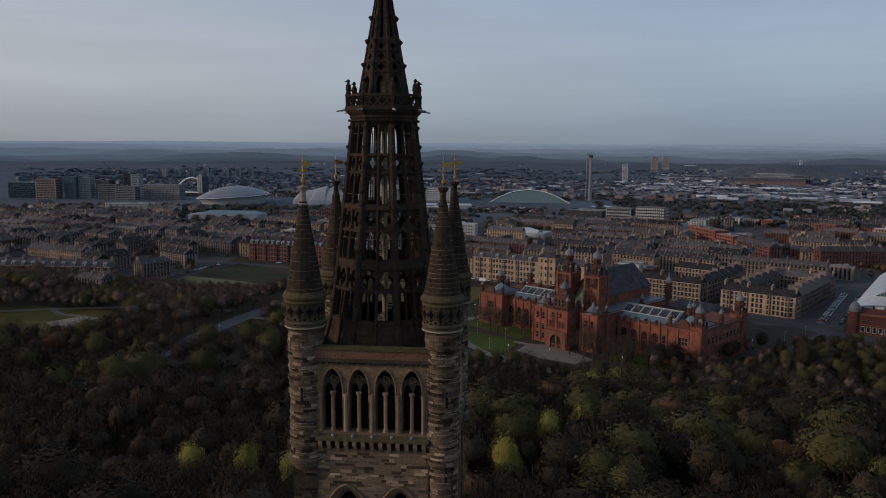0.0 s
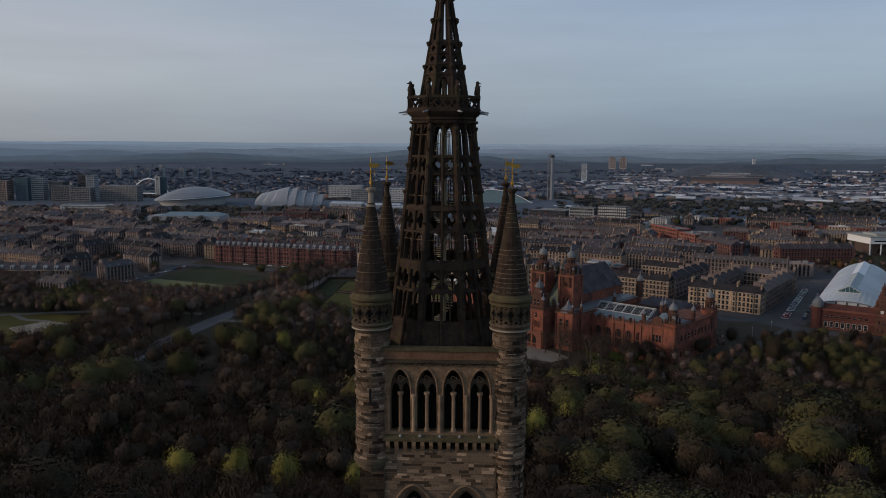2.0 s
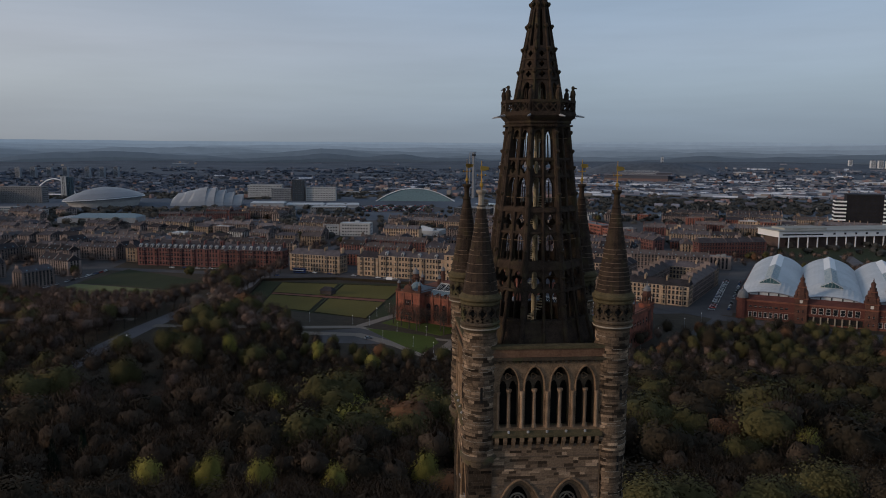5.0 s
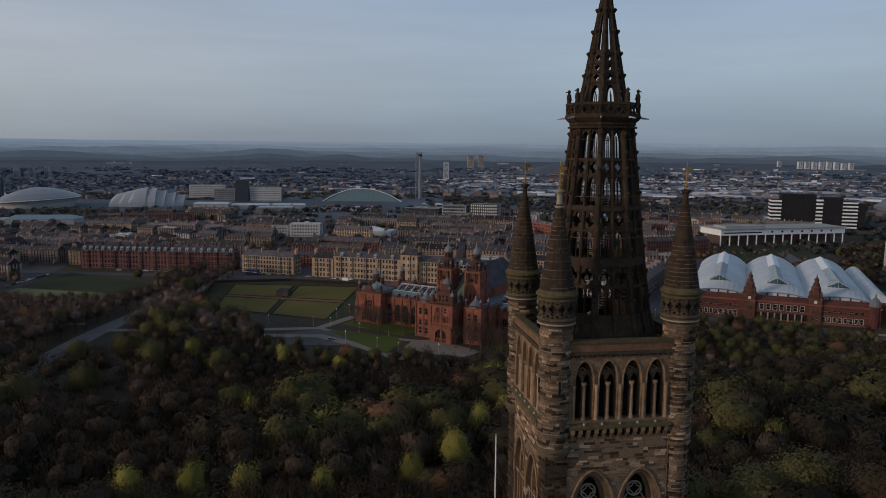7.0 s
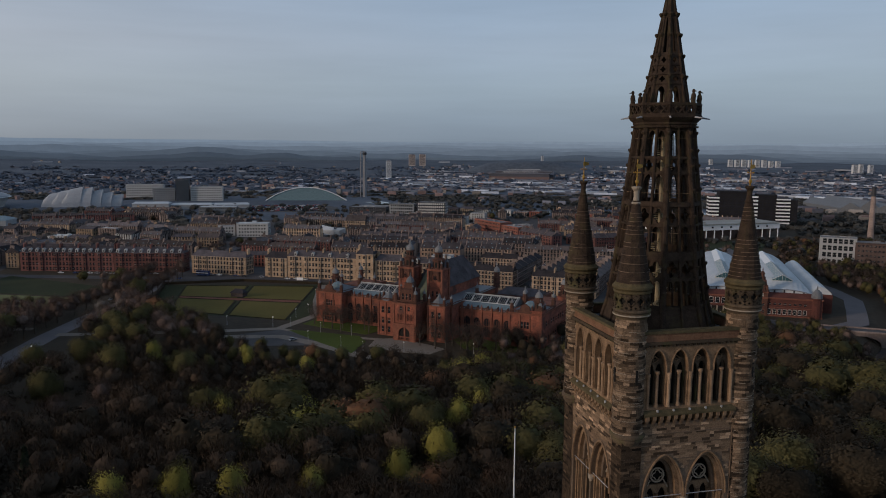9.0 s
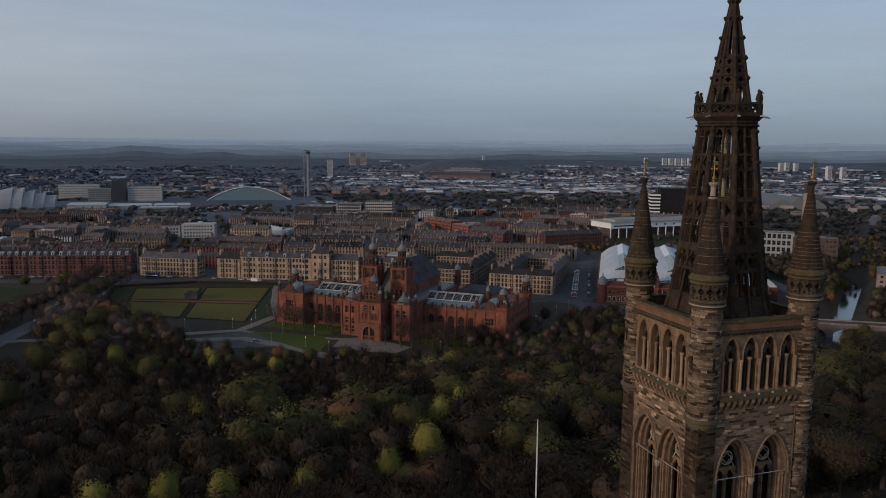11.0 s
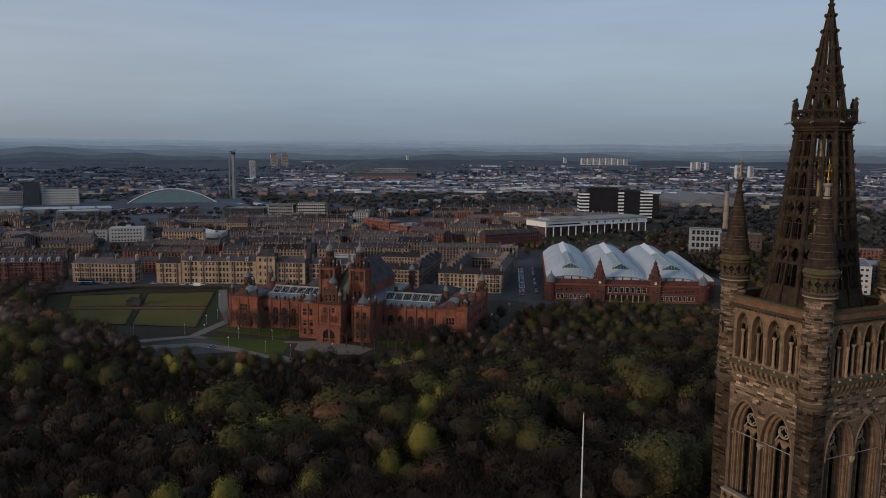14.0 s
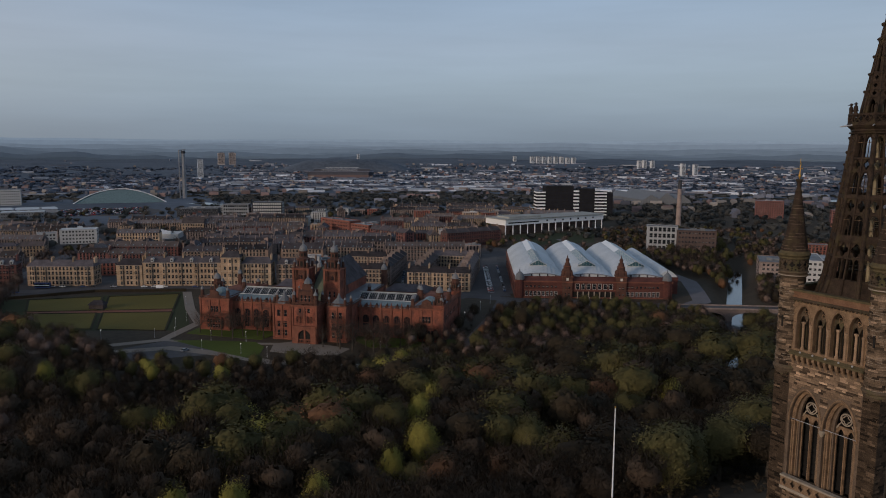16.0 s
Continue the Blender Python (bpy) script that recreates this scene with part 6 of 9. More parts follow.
for rng_ in ((8, 31), (78, 101)):
    u = rng_[0]
    while u < rng_[1]:
        for z, h in ((1.6, 3.0), (7.2, 1.6)):
            shared("window", single_window(1.7, h, M_FRAME if z < 3 else M_REDTRIM), pose(u, 0, z), hallx)
        u += 2.9
buf = ([], [], [])
for i in range(30):
    win_add(buf, lambda u, z, d: (-d, u, z), 6 + i * 4.7, 3.0, 1.8, 3.0)
shared("side_windows", win_mesh("side_windows", buf, M_REDTRIM), Matrix(), hallx)

# ---------- roads, lawns and greens ----------
strip("road", [(-188, 60), (-174, 200), (-162, 320), (-154, 370), (-143, 415), (-128, 462), (-116, 530), (-110, 600), (-60, 760)], 12, M_AVENUE, "grey asphalt avenue lined with trees", "road")
strip("road", [(-420, 600), (-300, 606), (-118, 556), (-44, 542), (40, 504), (140, 448), (196, 372), (250, 332), (330, 262), (420, 190)], 13, M_ROAD, "wide grey asphalt street", "road", 0.1)
strip("road", [(-44, 542), (10, 660), (60, 780)], 9, M_ROAD, "grey asphalt side street", "road", 0.12)
strip("road", [(150, 440), (190, 520), (262, 660)], 11, M_ROAD, "grey asphalt side street with parked cars", "road", 0.12)
strip("road", [(196, 384), (235, 458), (300, 570)], 14, M_ROAD, "grey asphalt side street with parked cars", "road", 0.14)
strip("road", [(256, 306), (286, 299), (310, 308), (334, 336), (360, 368), (376, 412), (388, 470), (400, 540), (440, 640)], 12, M_AVENUE, "curving grey road beside the hall", "road", 0.14)
strip("path", [(-150, 375), (-70, 366), (-31, 365), (-6, 398), (-4, 440), (4, 500)], 6, M_PATH, "pale asphalt park drive", "path", 0.1)
strip("path", [(-31, 365), (-14, 350), (14, 333), (26, 327)], 3.4, M_PATH, "pale park path", "path", 0.12)
strip("path", [(-62, 352), (-30, 346), (-8, 322), (8, 298), (60, 262), (120, 240)], 7, M_PATH, "pale curving park drive", "path", 0.09)
strip("path", [(60, 262), (112, 285), (155, 330), (196, 380)], 7, M_ROAD, "grey asphalt drive", "path", 0.09)
sheet("forecourt", [(-50, 330), (-16, 324), (-6, 340), (-30, 362), (-52, 356)], M_ROAD, "grey asphalt car park in the trees", "pavement", 0.07)
sheet("pavement", [(14, 316), (26, 302), (42, 294), (52, 302), (46, 312), (30, 330), (20, 330)], M_PATH, "pale paved forecourt before the portal", "pavement", 0.11)
sheet("lawn", [(-26, 361), (-12, 354), (12, 338), (14, 326), (4, 304), (-10, 328)], M_GRASS, "dark green mown lawn", "lawn", 0.14)
sheet("lawn", [(-17, 374), (-4, 390), (30, 352), (16, 341)], M_GRASS, "dark green mown lawn", "lawn", 0.14)
sheet("lawn", [(62, 300), (100, 282), (112, 292), (60, 328)], M_GRASS, "dark green mown lawn", "lawn", 0.1)
sheet("green_surround", [(-112, 524), (2, 502), (-14, 380), (-112, 430)], M_FIELD, "rough grass round the greens", "lawn", 0.03)


def quad_of(a, b, c, d, u0, u1, v0, v1):
    f = lambda u, v: tuple((a[i] * (1 - u) + b[i] * u) * (1 - v) + (d[i] * (1 - u) + c[i] * u) * v for i in (0, 1))
    return [f(u0, v0), f(u1, v0), f(u1, v1), f(u0, v1)]


gq = ((-97, 430), (-27, 388), (-3, 494), (-95, 517))
for u0, u1 in ((0.0, 0.47), (0.53, 1.0)):
    for v0, v1 in ((0.0, 0.44), (0.54, 1.0)):
        sheet("bowling_green", quad_of(*gq, u0, u1, v0, v1), M_GREEN, "flat worn yellow-green bowling green", "bowling green", 0.12)
        bm = bmesh.new()
        q = quad_of(*gq, u0 - 0.012, u1 + 0.012, v0 - 0.012, v1 + 0.012)
        for a, b in zip(q, q[1:] + q[:1]):
            rod(bm, (*a, CITY + 0.15), (*b, CITY + 0.15), 0.35, 4)
        solid("green_edging", bm, M_LEAF_D, "dark clipped edging round a bowling green", "hedge", kind="structure")
sheet("clay_path", quad_of(*gq, 0.0, 1.0, 0.455, 0.525), M_REDPATH, "red clay path between the greens", "path", 0.1)
for line in ([(-112, 526), (-54, 529), (4, 504)], [(-112, 526), (-112, 430)]):
    bm = bmesh.new()
    for a, b in zip(line, line[1:]):
        d = Vector((b[0] - a[0], b[1] - a[1], 0)).normalized()
        s = Vector((-d.y, d.x, 0)) * 0.9
        prism(bm, [(a[0] - s.x, a[1] - s.y), (b[0] - s.x, b[1] - s.y), (b[0] + s.x, b[1] + s.y), (a[0] + s.x, a[1] + s.y)], CITY - 0.3, CITY + 1.8)
    solid("hedge", bm, M_LEAF_D, "dark clipped hedge beside the bowling greens", "hedge")
pav = thing("green_pavilion", pose(-56, 468, CITY, 0, 0, -28), "small dark hipped pavilion on the bowling green", "pavilion")
bm = bmesh.new()
box(bm, -4.5, 4.5, -3, 3, -0.5, 2.8)
part("wall", bm, M_SLATE_W, pav)
bm = bmesh.new()
gable(bm, -4.5, 4.5, -3, 3, 2.8, 2.6, 2.6, 0.8)
part("roof", bm, M_SLATE, pav)
sign = thing("notice_board", pose(-12, 518, CITY, 0, 0, -25), "white notice board on two posts by the road", "sign")
bm = bmesh.new()
box(bm, -2.6, 2.6, -0.08, 0.08, 1.2, 3.4)
part("board", bm, M_WHITE, sign)
for u in (-2, 2):
    bm = bmesh.new()
    rod(bm, (u, 0.1, -0.5), (u, 0.1, 1.4), 0.1, 6)
    part("post", bm, M_IRON, sign)
# playing field behind the avenue
fq = ((-262, 468), (-160, 452), (-150, 520), (-236, 590))
sheet("playing_field", quad_of(*fq, 0, 1, 0.0, 0.42), M_PITCH, "pale worn grass pitch", "pitch", 0.12)
sheet("playing_field", quad_of(*fq, 0, 1, 0.46, 1.0), M_FIELD, "dark green playing field", "pitch", 0.12)
sheet("park_lawn", [(-345, 312), (-262, 300), (-206, 326), (-214, 380), (-300, 392), (-350, 370)], M_GREEN, "open rough lawn round the play area", "lawn", 0.09)
sheet("play_pond", [(-264, 348), (-250, 335), (-232, 333), (-226, 346), (-236, 362), (-252, 367)], M_PALE, "pale paved play area in the park", "pavement", 0.12)
strip("park_path", [(-345, 366), (-312, 374), (-284, 384), (-244, 394), (-205, 398), (-166, 392)], 6, M_PATH, "grey park path round the lawn", "path", 0.14)
strip("park_path", [(-284, 384), (-268, 370), (-250, 366)], 4, M_PATH, "grey park path round the lawn", "path", 0.15)

# ---------- streets of tenements ----------
GA = -27.0
gcos, gsin = math.cos(radians(GA)), math.sin(radians(GA))


def town(u, v):
    """Town grid to the ground: u along the main street, v away from the park."""
    return -96 + gcos * u - gsin * v, 578 + gsin * u + gcos * v


CREAM = "blond sandstone tenement under a dark slate roof"
RED = "red sandstone tenement under a dark slate roof"
GREY = "soot-grey sandstone tenement under a slate roof"
WHITE = "white rendered flats with a shallow roof"
front_rows = [
    (-1, 0, 49, 13, 14.5, M_CREAM, CREAM, (5, 13, 36, 44), 0),
    (65, 0, 19, 13, 15.5, M_CREAM, CREAM, (4, 15), 0),
    (84.2, 0.6, 58, 13, 17.5, M_CREAM, CREAM, (6, 16, 28, 40, 52), 4),
    (142.6, 0, 14, 14, 21.5, M_CREAM, CREAM, (7,), 0),
    (157, 3, 22, 14, 16.5, M_CREAM, CREAM, (5, 16), 0),
    (182, 8, 30, 13, 15.0, M_BUFF, "pinkish blond sandstone tenement under slates", (6, 24), 2),
]
for u, v, L, W, H, wall, lab, bays, dm in front_rows:
    x, y = town(u, v)
    tenement(x, y, GA, L, W, H, wall, M_SLATE, lab + " beside the main road", hip=3.0, bays=bays, dormers=dm, single=True, pitch=2.7, group="tenements on the main road")
# red sandstone terrace with white dormers
tenement(-236, 616, -14, 78, 14, 15.6, M_TENRED, M_SLATE, "long red sandstone terrace with white dormers", hip=0, dormers=14, bays=(6, 18, 30, 42, 54, 66), single=True, pitch=2.8, roof_h=4.6)
tenement(-160, 597, -14, 58, 14, 15.6, M_TENRED, M_SLATE, "long red sandstone terrace with white dormers", hip=4, dormers=9, bays=(6, 18, 30, 42, 52), single=True, pitch=2.8, roof_h=4.6)
# terraces beyond the playing field
for x, L, bays in ((-412, 56, (6, 18, 30, 42)), (-355.9, 59, (6, 18, 30, 42, 53))):
    tenement(x, 479, 0.5, L, 13, 12.5, M_BUFF, M_SLATE, "pinkish blond terrace with white dormers facing the park", storeys=3, hip=2, dormers=7, bays=bays, single=True, pitch=2.8, roof_h=5.0)

# block in front of the exhibition hall's side street
TA = -35.0
tc, ts = math.cos(radians(TA)), math.sin(radians(TA))


def court(u, v):
    return 148 + tc * u - ts * v, 436 + ts * u + tc * v


for u, v, L, dth, rot in ((0, 0, 46, 12, 0), (0, 12.2, 12, 74, 0), (34, 12.2, 12, 74, 0), (0, 88, 46, 12, 0)):
    x, y = court(u, v)
    if L > dth:
        tenement(x, y, TA, L, dth, 13.2, M_CREAM, M_SLATE, "blond sandstone tenement round a back court", single=True, pitch=2.6, roof_h=3.8, bays=(5, 16, 30, 41) if v == 0 else ())
    else:
        x, y = court(u + L, v)
        tenement(x, y, TA + 90, dth, L, 13.2, M_GREYSTONE, M_SLATE_W, "sandstone tenement with pale party-wall skews", pitch=2.8, roof_h=3.8)

def rect(x, y, ang, u0, u1, v0, v1):
    c, s = math.cos(radians(ang)), math.sin(radians(ang))
    return [(x + c * u - s * v, y + s * u + c * v) for u, v in ((u0, v0), (u1, v0), (u1, v1), (u0, v1))]


def inside(x, y, poly):
    r = False
    for (ax, ay), (bx, by) in zip(poly, poly[1:] + poly[:1]):
        if (ay > y) != (by > y) and x < (bx - ax) * (y - ay) / (by - ay) + ax:
            r = not r
    return r


for u, v, L, dth in ((-62, 6, 46, 12), (-28, 18.2, 12, 76), (-62, 70, 33, 12)):
    if L > dth:
        x, y = court(u, v)
        tenement(x, y, TA, L, dth, 13.6, M_BUFF, M_SLATE, "pinkish blond sandstone tenement on a side street", single=True, pitch=2.6, roof_h=3.8)
    else:
        x, y = court(u + L, v)
        tenement(x, y, TA + 90, dth, L, 13.6, M_GREYSTONE, M_SLATE, "sandstone tenement with pale party-wall skews", pitch=2.8, roof_h=3.8, plain=True)
BUILT = [rect(212, 815, -76, -4, 166, -4, 22), rect(286, 630, 4, -4, 76, -6, 18), rect(-8, 381, KGA, -8, 150, -24, 90), rect(203, 377, KHA, -8, 124, -12, 160), rect(148, 436, TA, -66, 56, -12, 112), rect(-96, 578, GA, -8, 186, -6, 20),
]
BUILT += [
         rect(-236, 616, -14, -6, 142, -8, 22), rect(-412, 479, 0, -8, 122, -10, 20), [(-280, 450), (-100, 430), (-100, 560), (-240, 600)],
         [(290, 420), (320, 560), (385, 668), (620, 690), (720, 560), (560, 380), (420, 250)], [(380, 670), (610, 690), (610, 800), (380, 780)], [(600, 850), (790, 850), (790, 1040), (600, 1040)], [(-110, 815), (-25, 815), (-25, 870), (-110, 870)], [(-10, 830), (60, 830), (60, 920), (-10, 920)], [(-150, 1010), (60, 1010), (60, 1190), (-150, 1190)], [(140, 1010), (260, 1010), (260, 1100), (140, 1100)],
         [(-120, 380), (120, 250), (150, 440), (-112, 560)], [(-480, 1000), (-200, 1000), (-200, 1075), (-480, 1075)], [(-132, 684), (-80, 684), (-80, 770), (-132, 770)]]
STREETS = [((-420, 600), (-300, 606)), ((-300, 606), (-118, 556)), ((-114, 590), (-60, 760)), ((-44, 542), (10, 660)), ((10, 660), (60, 780)), ((150, 440), (190, 520)), ((190, 520), (262, 660)), ((196, 384), (235, 458)), ((235, 458), (300, 570))]


def seg_dist(px, py, a, b):
    ax, ay, bx, by = *a, *b
    t = max(0, min(1, ((px - ax) * (bx - ax) + (py - ay) * (by - ay)) / ((bx - ax) ** 2 + (by - ay) ** 2)))
    return math.hypot(px - ax - t * (bx - ax), py - ay - t * (by - ay))


def clear(x, y, ang, L, W):
    c, s = math.cos(radians(ang)), math.sin(radians(ang))
    for u, v in ((0, 0), (L, 0), (L, W), (0, W), (L / 2, W / 2), (L / 2, 0), (L / 2, W)):
        px, py = x + c * u - s * v, y + s * u + c * v
        if any(inside(px, py, p) for p in BUILT) or any(seg_dist(px, py, a, b) < 7.5 for a, b in STREETS):
            return False
        if py < 560 + 0.12 * abs(px) and -260 < px < 100:
            return False
        if py > 1180 or (py > 960 and -480 < px < -320):
            return False
    return True


rng = random.Random(41)
PINK = "pinkish blond sandstone tenement under slates"
kinds = [(M_CREAM, M_SLATE, CREAM), (M_CREAM, M_SLATE_W, CREAM), (M_BUFF, M_SLATE, PINK), (M_GREYSTONE, M_SLATE, GREY), (M_GREYSTONE, M_SLATE_W, GREY), (M_TENRED, M_SLATE_W, RED)]
BL, BD, STREET = 74, 50, 14
units = 0
COURTS = []
for bi in range(-11, 11):
    for bj in range(-4, 11):
        u0, v0 = bi * (BL + STREET) - 26 + (bj % 3) * 19, 30 + bj * (BD + STREET) + 6 * math.sin(bi * 1.7)
        cx, cy = town(u0 + BL / 2, v0 + BD / 2)
        if cy > 1190 or cy < 400 or cx < -860 or cx > 640 or abs(cx + 30) > 60 + 0.72 * cy:
            continue
        wall, roof, lab = kinds[rng.randrange(len(kinds))]
        if cx > 170 and 560 < cy < 960:
            wall, roof, lab = kinds[5] if rng.random() < 0.75 else kinds[0]
        elif cy > 800 and rng.random() < 0.5:
            wall, roof, lab = kinds[rng.choice((3, 4, 5, 5))]
        if 20 < cx < 200 and cy < 680:
            wall, roof, lab = kinds[rng.choice((0, 0, 2))]
        if cx < -250 and rng.random() < 0.6:
            wall, roof, lab = kinds[3]
        # farther rows partly take the slate lightened for haze
        if cy > 690 and rng.random() < 0.45:
            roof = M_SLATE_G
        H = rng.uniform(11.0, 14.0) if cy < 640 else rng.uniform(9.0, 12.0) if cy < 800 else rng.uniform(7.0, 10.5)
        if cy > 880 and rng.random() < 0.35:
            continue
        turn = GA + rng.choice((0, 0, -6, 4, 7, -3))
        c, s = math.cos(radians(turn)), math.sin(radians(turn))
        ox, oy = town(u0, v0)
        at = lambda u, v: (ox + c * u - s * v, oy + s * u + c * v)
        if rng.random() < (0.8 if cy < 780 else 0.6):
            cut = BL * rng.uniform(0.35, 0.65)
            COURTS += [at(rng.uniform(17, BL - 17), rng.uniform(15, BD - 15)) for _ in range(4)]
            rows = [(0, 0, cut, 12, 0), (cut + 0.05, 0, BL - cut, 12, 0), (0, BD - 12, BL, 12, 0), (12, 12.2, BD - 24.4, 12, 90), (BL, 12.2, BD - 24.4, 12, 90)]
            for u, v, L, W, r in rows:
                if rng.random() < 0.1:
                    continue
                x, y = at(u, v)
                if not clear(x, y, turn + r, L, W):
                    continue
                wm, rm, lb = (wall, roof, lab) if rng.random() < 0.75 else kinds[rng.randrange(5)]
                tenement(x, y, turn + r, L, W, H + rng.choice((0, 0, 0.6, -1.0, 2.2)), wm, rm, lb, pitch=2.9, seed=bi * 31 + bj, plain=True, roof_h=rng.uniform(3.6, 5.0), roof_lights=int(L / 7),
                         sides=(0, 1 if cx < 0 else 3) if r == 0 else ((0, 3) if cx < 0 else (2, 3)))
                units += 1
        else:
            for q in range(3):
                x, y = at(q * 26, rng.uniform(0, 18))
                L, W = rng.uniform(14, 24), rng.uniform(11, 24)
                if not clear(x, y, turn, L, W):
                    continue
                if cx < -250:
                    tenement(x, y, turn, L, W, rng.uniform(8, 11), M_GREYSTONE, M_SLATE, GREY, pitch=3.0, seed=q + bi * 7, plain=True, storeys=3, roof_h=3.6, sides=(0, 1, 3))
                    continue
                wm, lb = rng.choice(((M_HARL, WHITE), (M_BRICK, "orange brick flats with a flat roof"), (M_GREYSTONE, "plain grey block with a flat roof"), (M_CREAM, "blond stone flats with a flat roof"), (M_GREYSTONE, "plain grey block with a flat roof")))
                if rng.random() < 0.5:
                    tenement(x, y, turn, L, W, rng.uniform(7, 15), wm, M_FLATROOF if rng.random() < 0.6 else M_WHITEROOF, lb, "flats", flat=True, pitch=3.2, name="flats", seed=q + bi * 7, chim=False, sides=(0, 1, 3))
                else:
                    tenement(x, y, turn, L, W, rng.uniform(6, 12), wm, M_SLATE, lb.replace("flat roof", "pitched roof"), "flats", pitch=3.0, name="flats", seed=q + bi * 7, chim=False, plain=True, storeys=3, roof_h=3.0, sides=(0, 1, 3))
                units += 1


# ---------- parked cars, lamps ----------
CAR_PAINT = [material("car_paint_" + n, c, tuple(v * 1.15 for v in c), 0.5, 0.3) for n, c in (("white", (0.62, 0.63, 0.64)), ("silver", (0.30, 0.31, 0.33)), ("black", (0.02, 0.02, 0.023)), ("blue", (0.03, 0.06, 0.16)), ("red", (0.32, 0.03, 0.025)))]
M_TYRE = material("tyre_rubber", (0.015, 0.015, 0.016), (0.025, 0.025, 0.026), 3.0, 0.8)
car_protos = []
for paint, colour in zip(CAR_PAINT, ("white", "silver", "black", "dark blue", "red")):
    bm = bmesh.new()
    prof = [(-2.1, 0.35), (2.1, 0.35), (2.15, 0.75), (1.3, 0.92), (-1.9, 0.95), (-2.15, 0.8)]
    lo = [bm.verts.new((x, -0.85, z)) for x, z in prof]
    hi = [bm.verts.new((x, 0.85, z)) for x, z in prof]
    bm.faces.new(lo)
    bm.faces.new(hi[::-1])
    for i in range(6):
        bm.faces.new((lo[i], lo[(i + 1) % 6], hi[(i + 1) % 6], hi[i]))
    car = solid("car", bm, paint, colour + " car parked by the kerb", "car", group="parked cars")
    bm = bmesh.new()
    prof = [(-1.8, 0.93, 0.78), (1.2, 0.9, 0.78), (0.5, 1.42, 0.62), (-1.3, 1.45, 0.62)]
    lo = [bm.verts.new((x, -y, z)) for x, z, y in prof]
    hi = [bm.verts.new((x, y, z)) for x, z, y in prof]
    bm.faces.new(lo)
    bm.faces.new(hi[::-1])
    for i in range(4):
        bm.faces.new((lo[i], lo[(i + 1) % 4], hi[(i + 1) % 4], hi[i]))
    part("glasshouse", bm, M_PANE, car)
    bm = bmesh.new()
    box(bm, -1.2, 0.45, -0.6, 0.6, 1.44, 1.49)
    part("roof_panel", bm, paint, car)
    for x in (-1.3, 1.35):
        for y in (-0.8, 0.8):
            bm = bmesh.new()
            rod(bm, (x, y - 0.1, 0.32), (x, y + 0.1, 0.32), 0.32, 8)
            part("wheel", bm, M_TYRE, car)
    car_protos.append([car, False])
car_rng = random.Random(9)


def park(x, y, ang):
    p = car_protos[car_rng.choice((0, 0, 1, 1, 2, 2, 3, 4))]
    m = pose(x, y, CITY + 0.16, 0, 0, ang)
    if p[1]:
        copy_thing(p[0], m)
    else:
        p[0].matrix_basis = m
        p[1] = True


def park_row(a, b, off, gap, skip=0.25, across=False):
    d = Vector((b[0] - a[0], b[1] - a[1], 0))
    n = int(d.length / gap)
    d.normalize()
    s = Vector((-d.y, d.x, 0))
    ang = math.degrees(math.atan2(d.y, d.x))
    for i in range(n):
        if car_rng.random() > skip:
            park(a[0] + d.x * gap * (i + 0.5) + s.x * off, a[1] + d.y * gap * (i + 0.5) + s.y * off, ang + (90 if across else 0) + car_rng.uniform(-3, 3))


park_row((200, 394), (262, 505), 5.0, 3.4, 0.35, True)
park_row((200, 394), (262, 505), -5.2, 5.6, 0.3)
park_row((156, 452), (225, 590), 4.2, 5.6)
park_row((156, 452), (225, 590), -4.2, 5.6)
park_row((-232, 604), (-112, 573), -1.0, 6.0, 0.35)
park_row((-92, 566), (20, 508), 2.5, 7.5, 0.5)
park_row((-249, 594), (-274, 474), 2, 6.5, 0.3)
park(-24, 336, 30)
park(-140, 470, 78)
park(-104, 548, 160)
bus = thing("bus", pose(-87, 561, CITY + 0.12, 0, 0, -27), "dark blue and white double-deck bus", "bus")
bm = bmesh.new()
box(bm, -5.5, 5.5, -1.25, 1.25, 0.35, 4.2)
bmesh.ops.bevel(bm, geom=bm.edges[:], offset=0.18, segments=2, affect="EDGES")
part("body", bm, CAR_PAINT[3], bus)
bm = bmesh.new()
for z0, z1 in ((1.3, 2.1), (2.9, 3.6)):
    box(bm, -5.2, 5.2, -1.29, 1.29, z0, z1)
part("window_band", bm, M_PANE, bus)
bm = bmesh.new()
box(bm, -5.3, 5.3, -1.27, 1.27, 2.2, 2.7)
part("white_band", bm, CAR_PAINT[0], bus)
for x in (-3.6, 3.4):
    for y in (-1.2, 1.2):
        bm = bmesh.new()
        rod(bm, (x, y - 0.15, 0.48), (x, y + 0.15, 0.48), 0.48, 10)
        part("wheel", bm, M_TYRE, bus)
M_LAMP = bpy.data.materials.new("lamp_glow")
M_LAMP.use_nodes = True
lp = M_LAMP.node_tree.nodes["Principled BSDF"]
lp.inputs["Emission Color"].default_value = (1.0, 0.93, 0.8, 1)
lp.inputs["Emission Strength"].default_value = 1.0
lamp0 = None
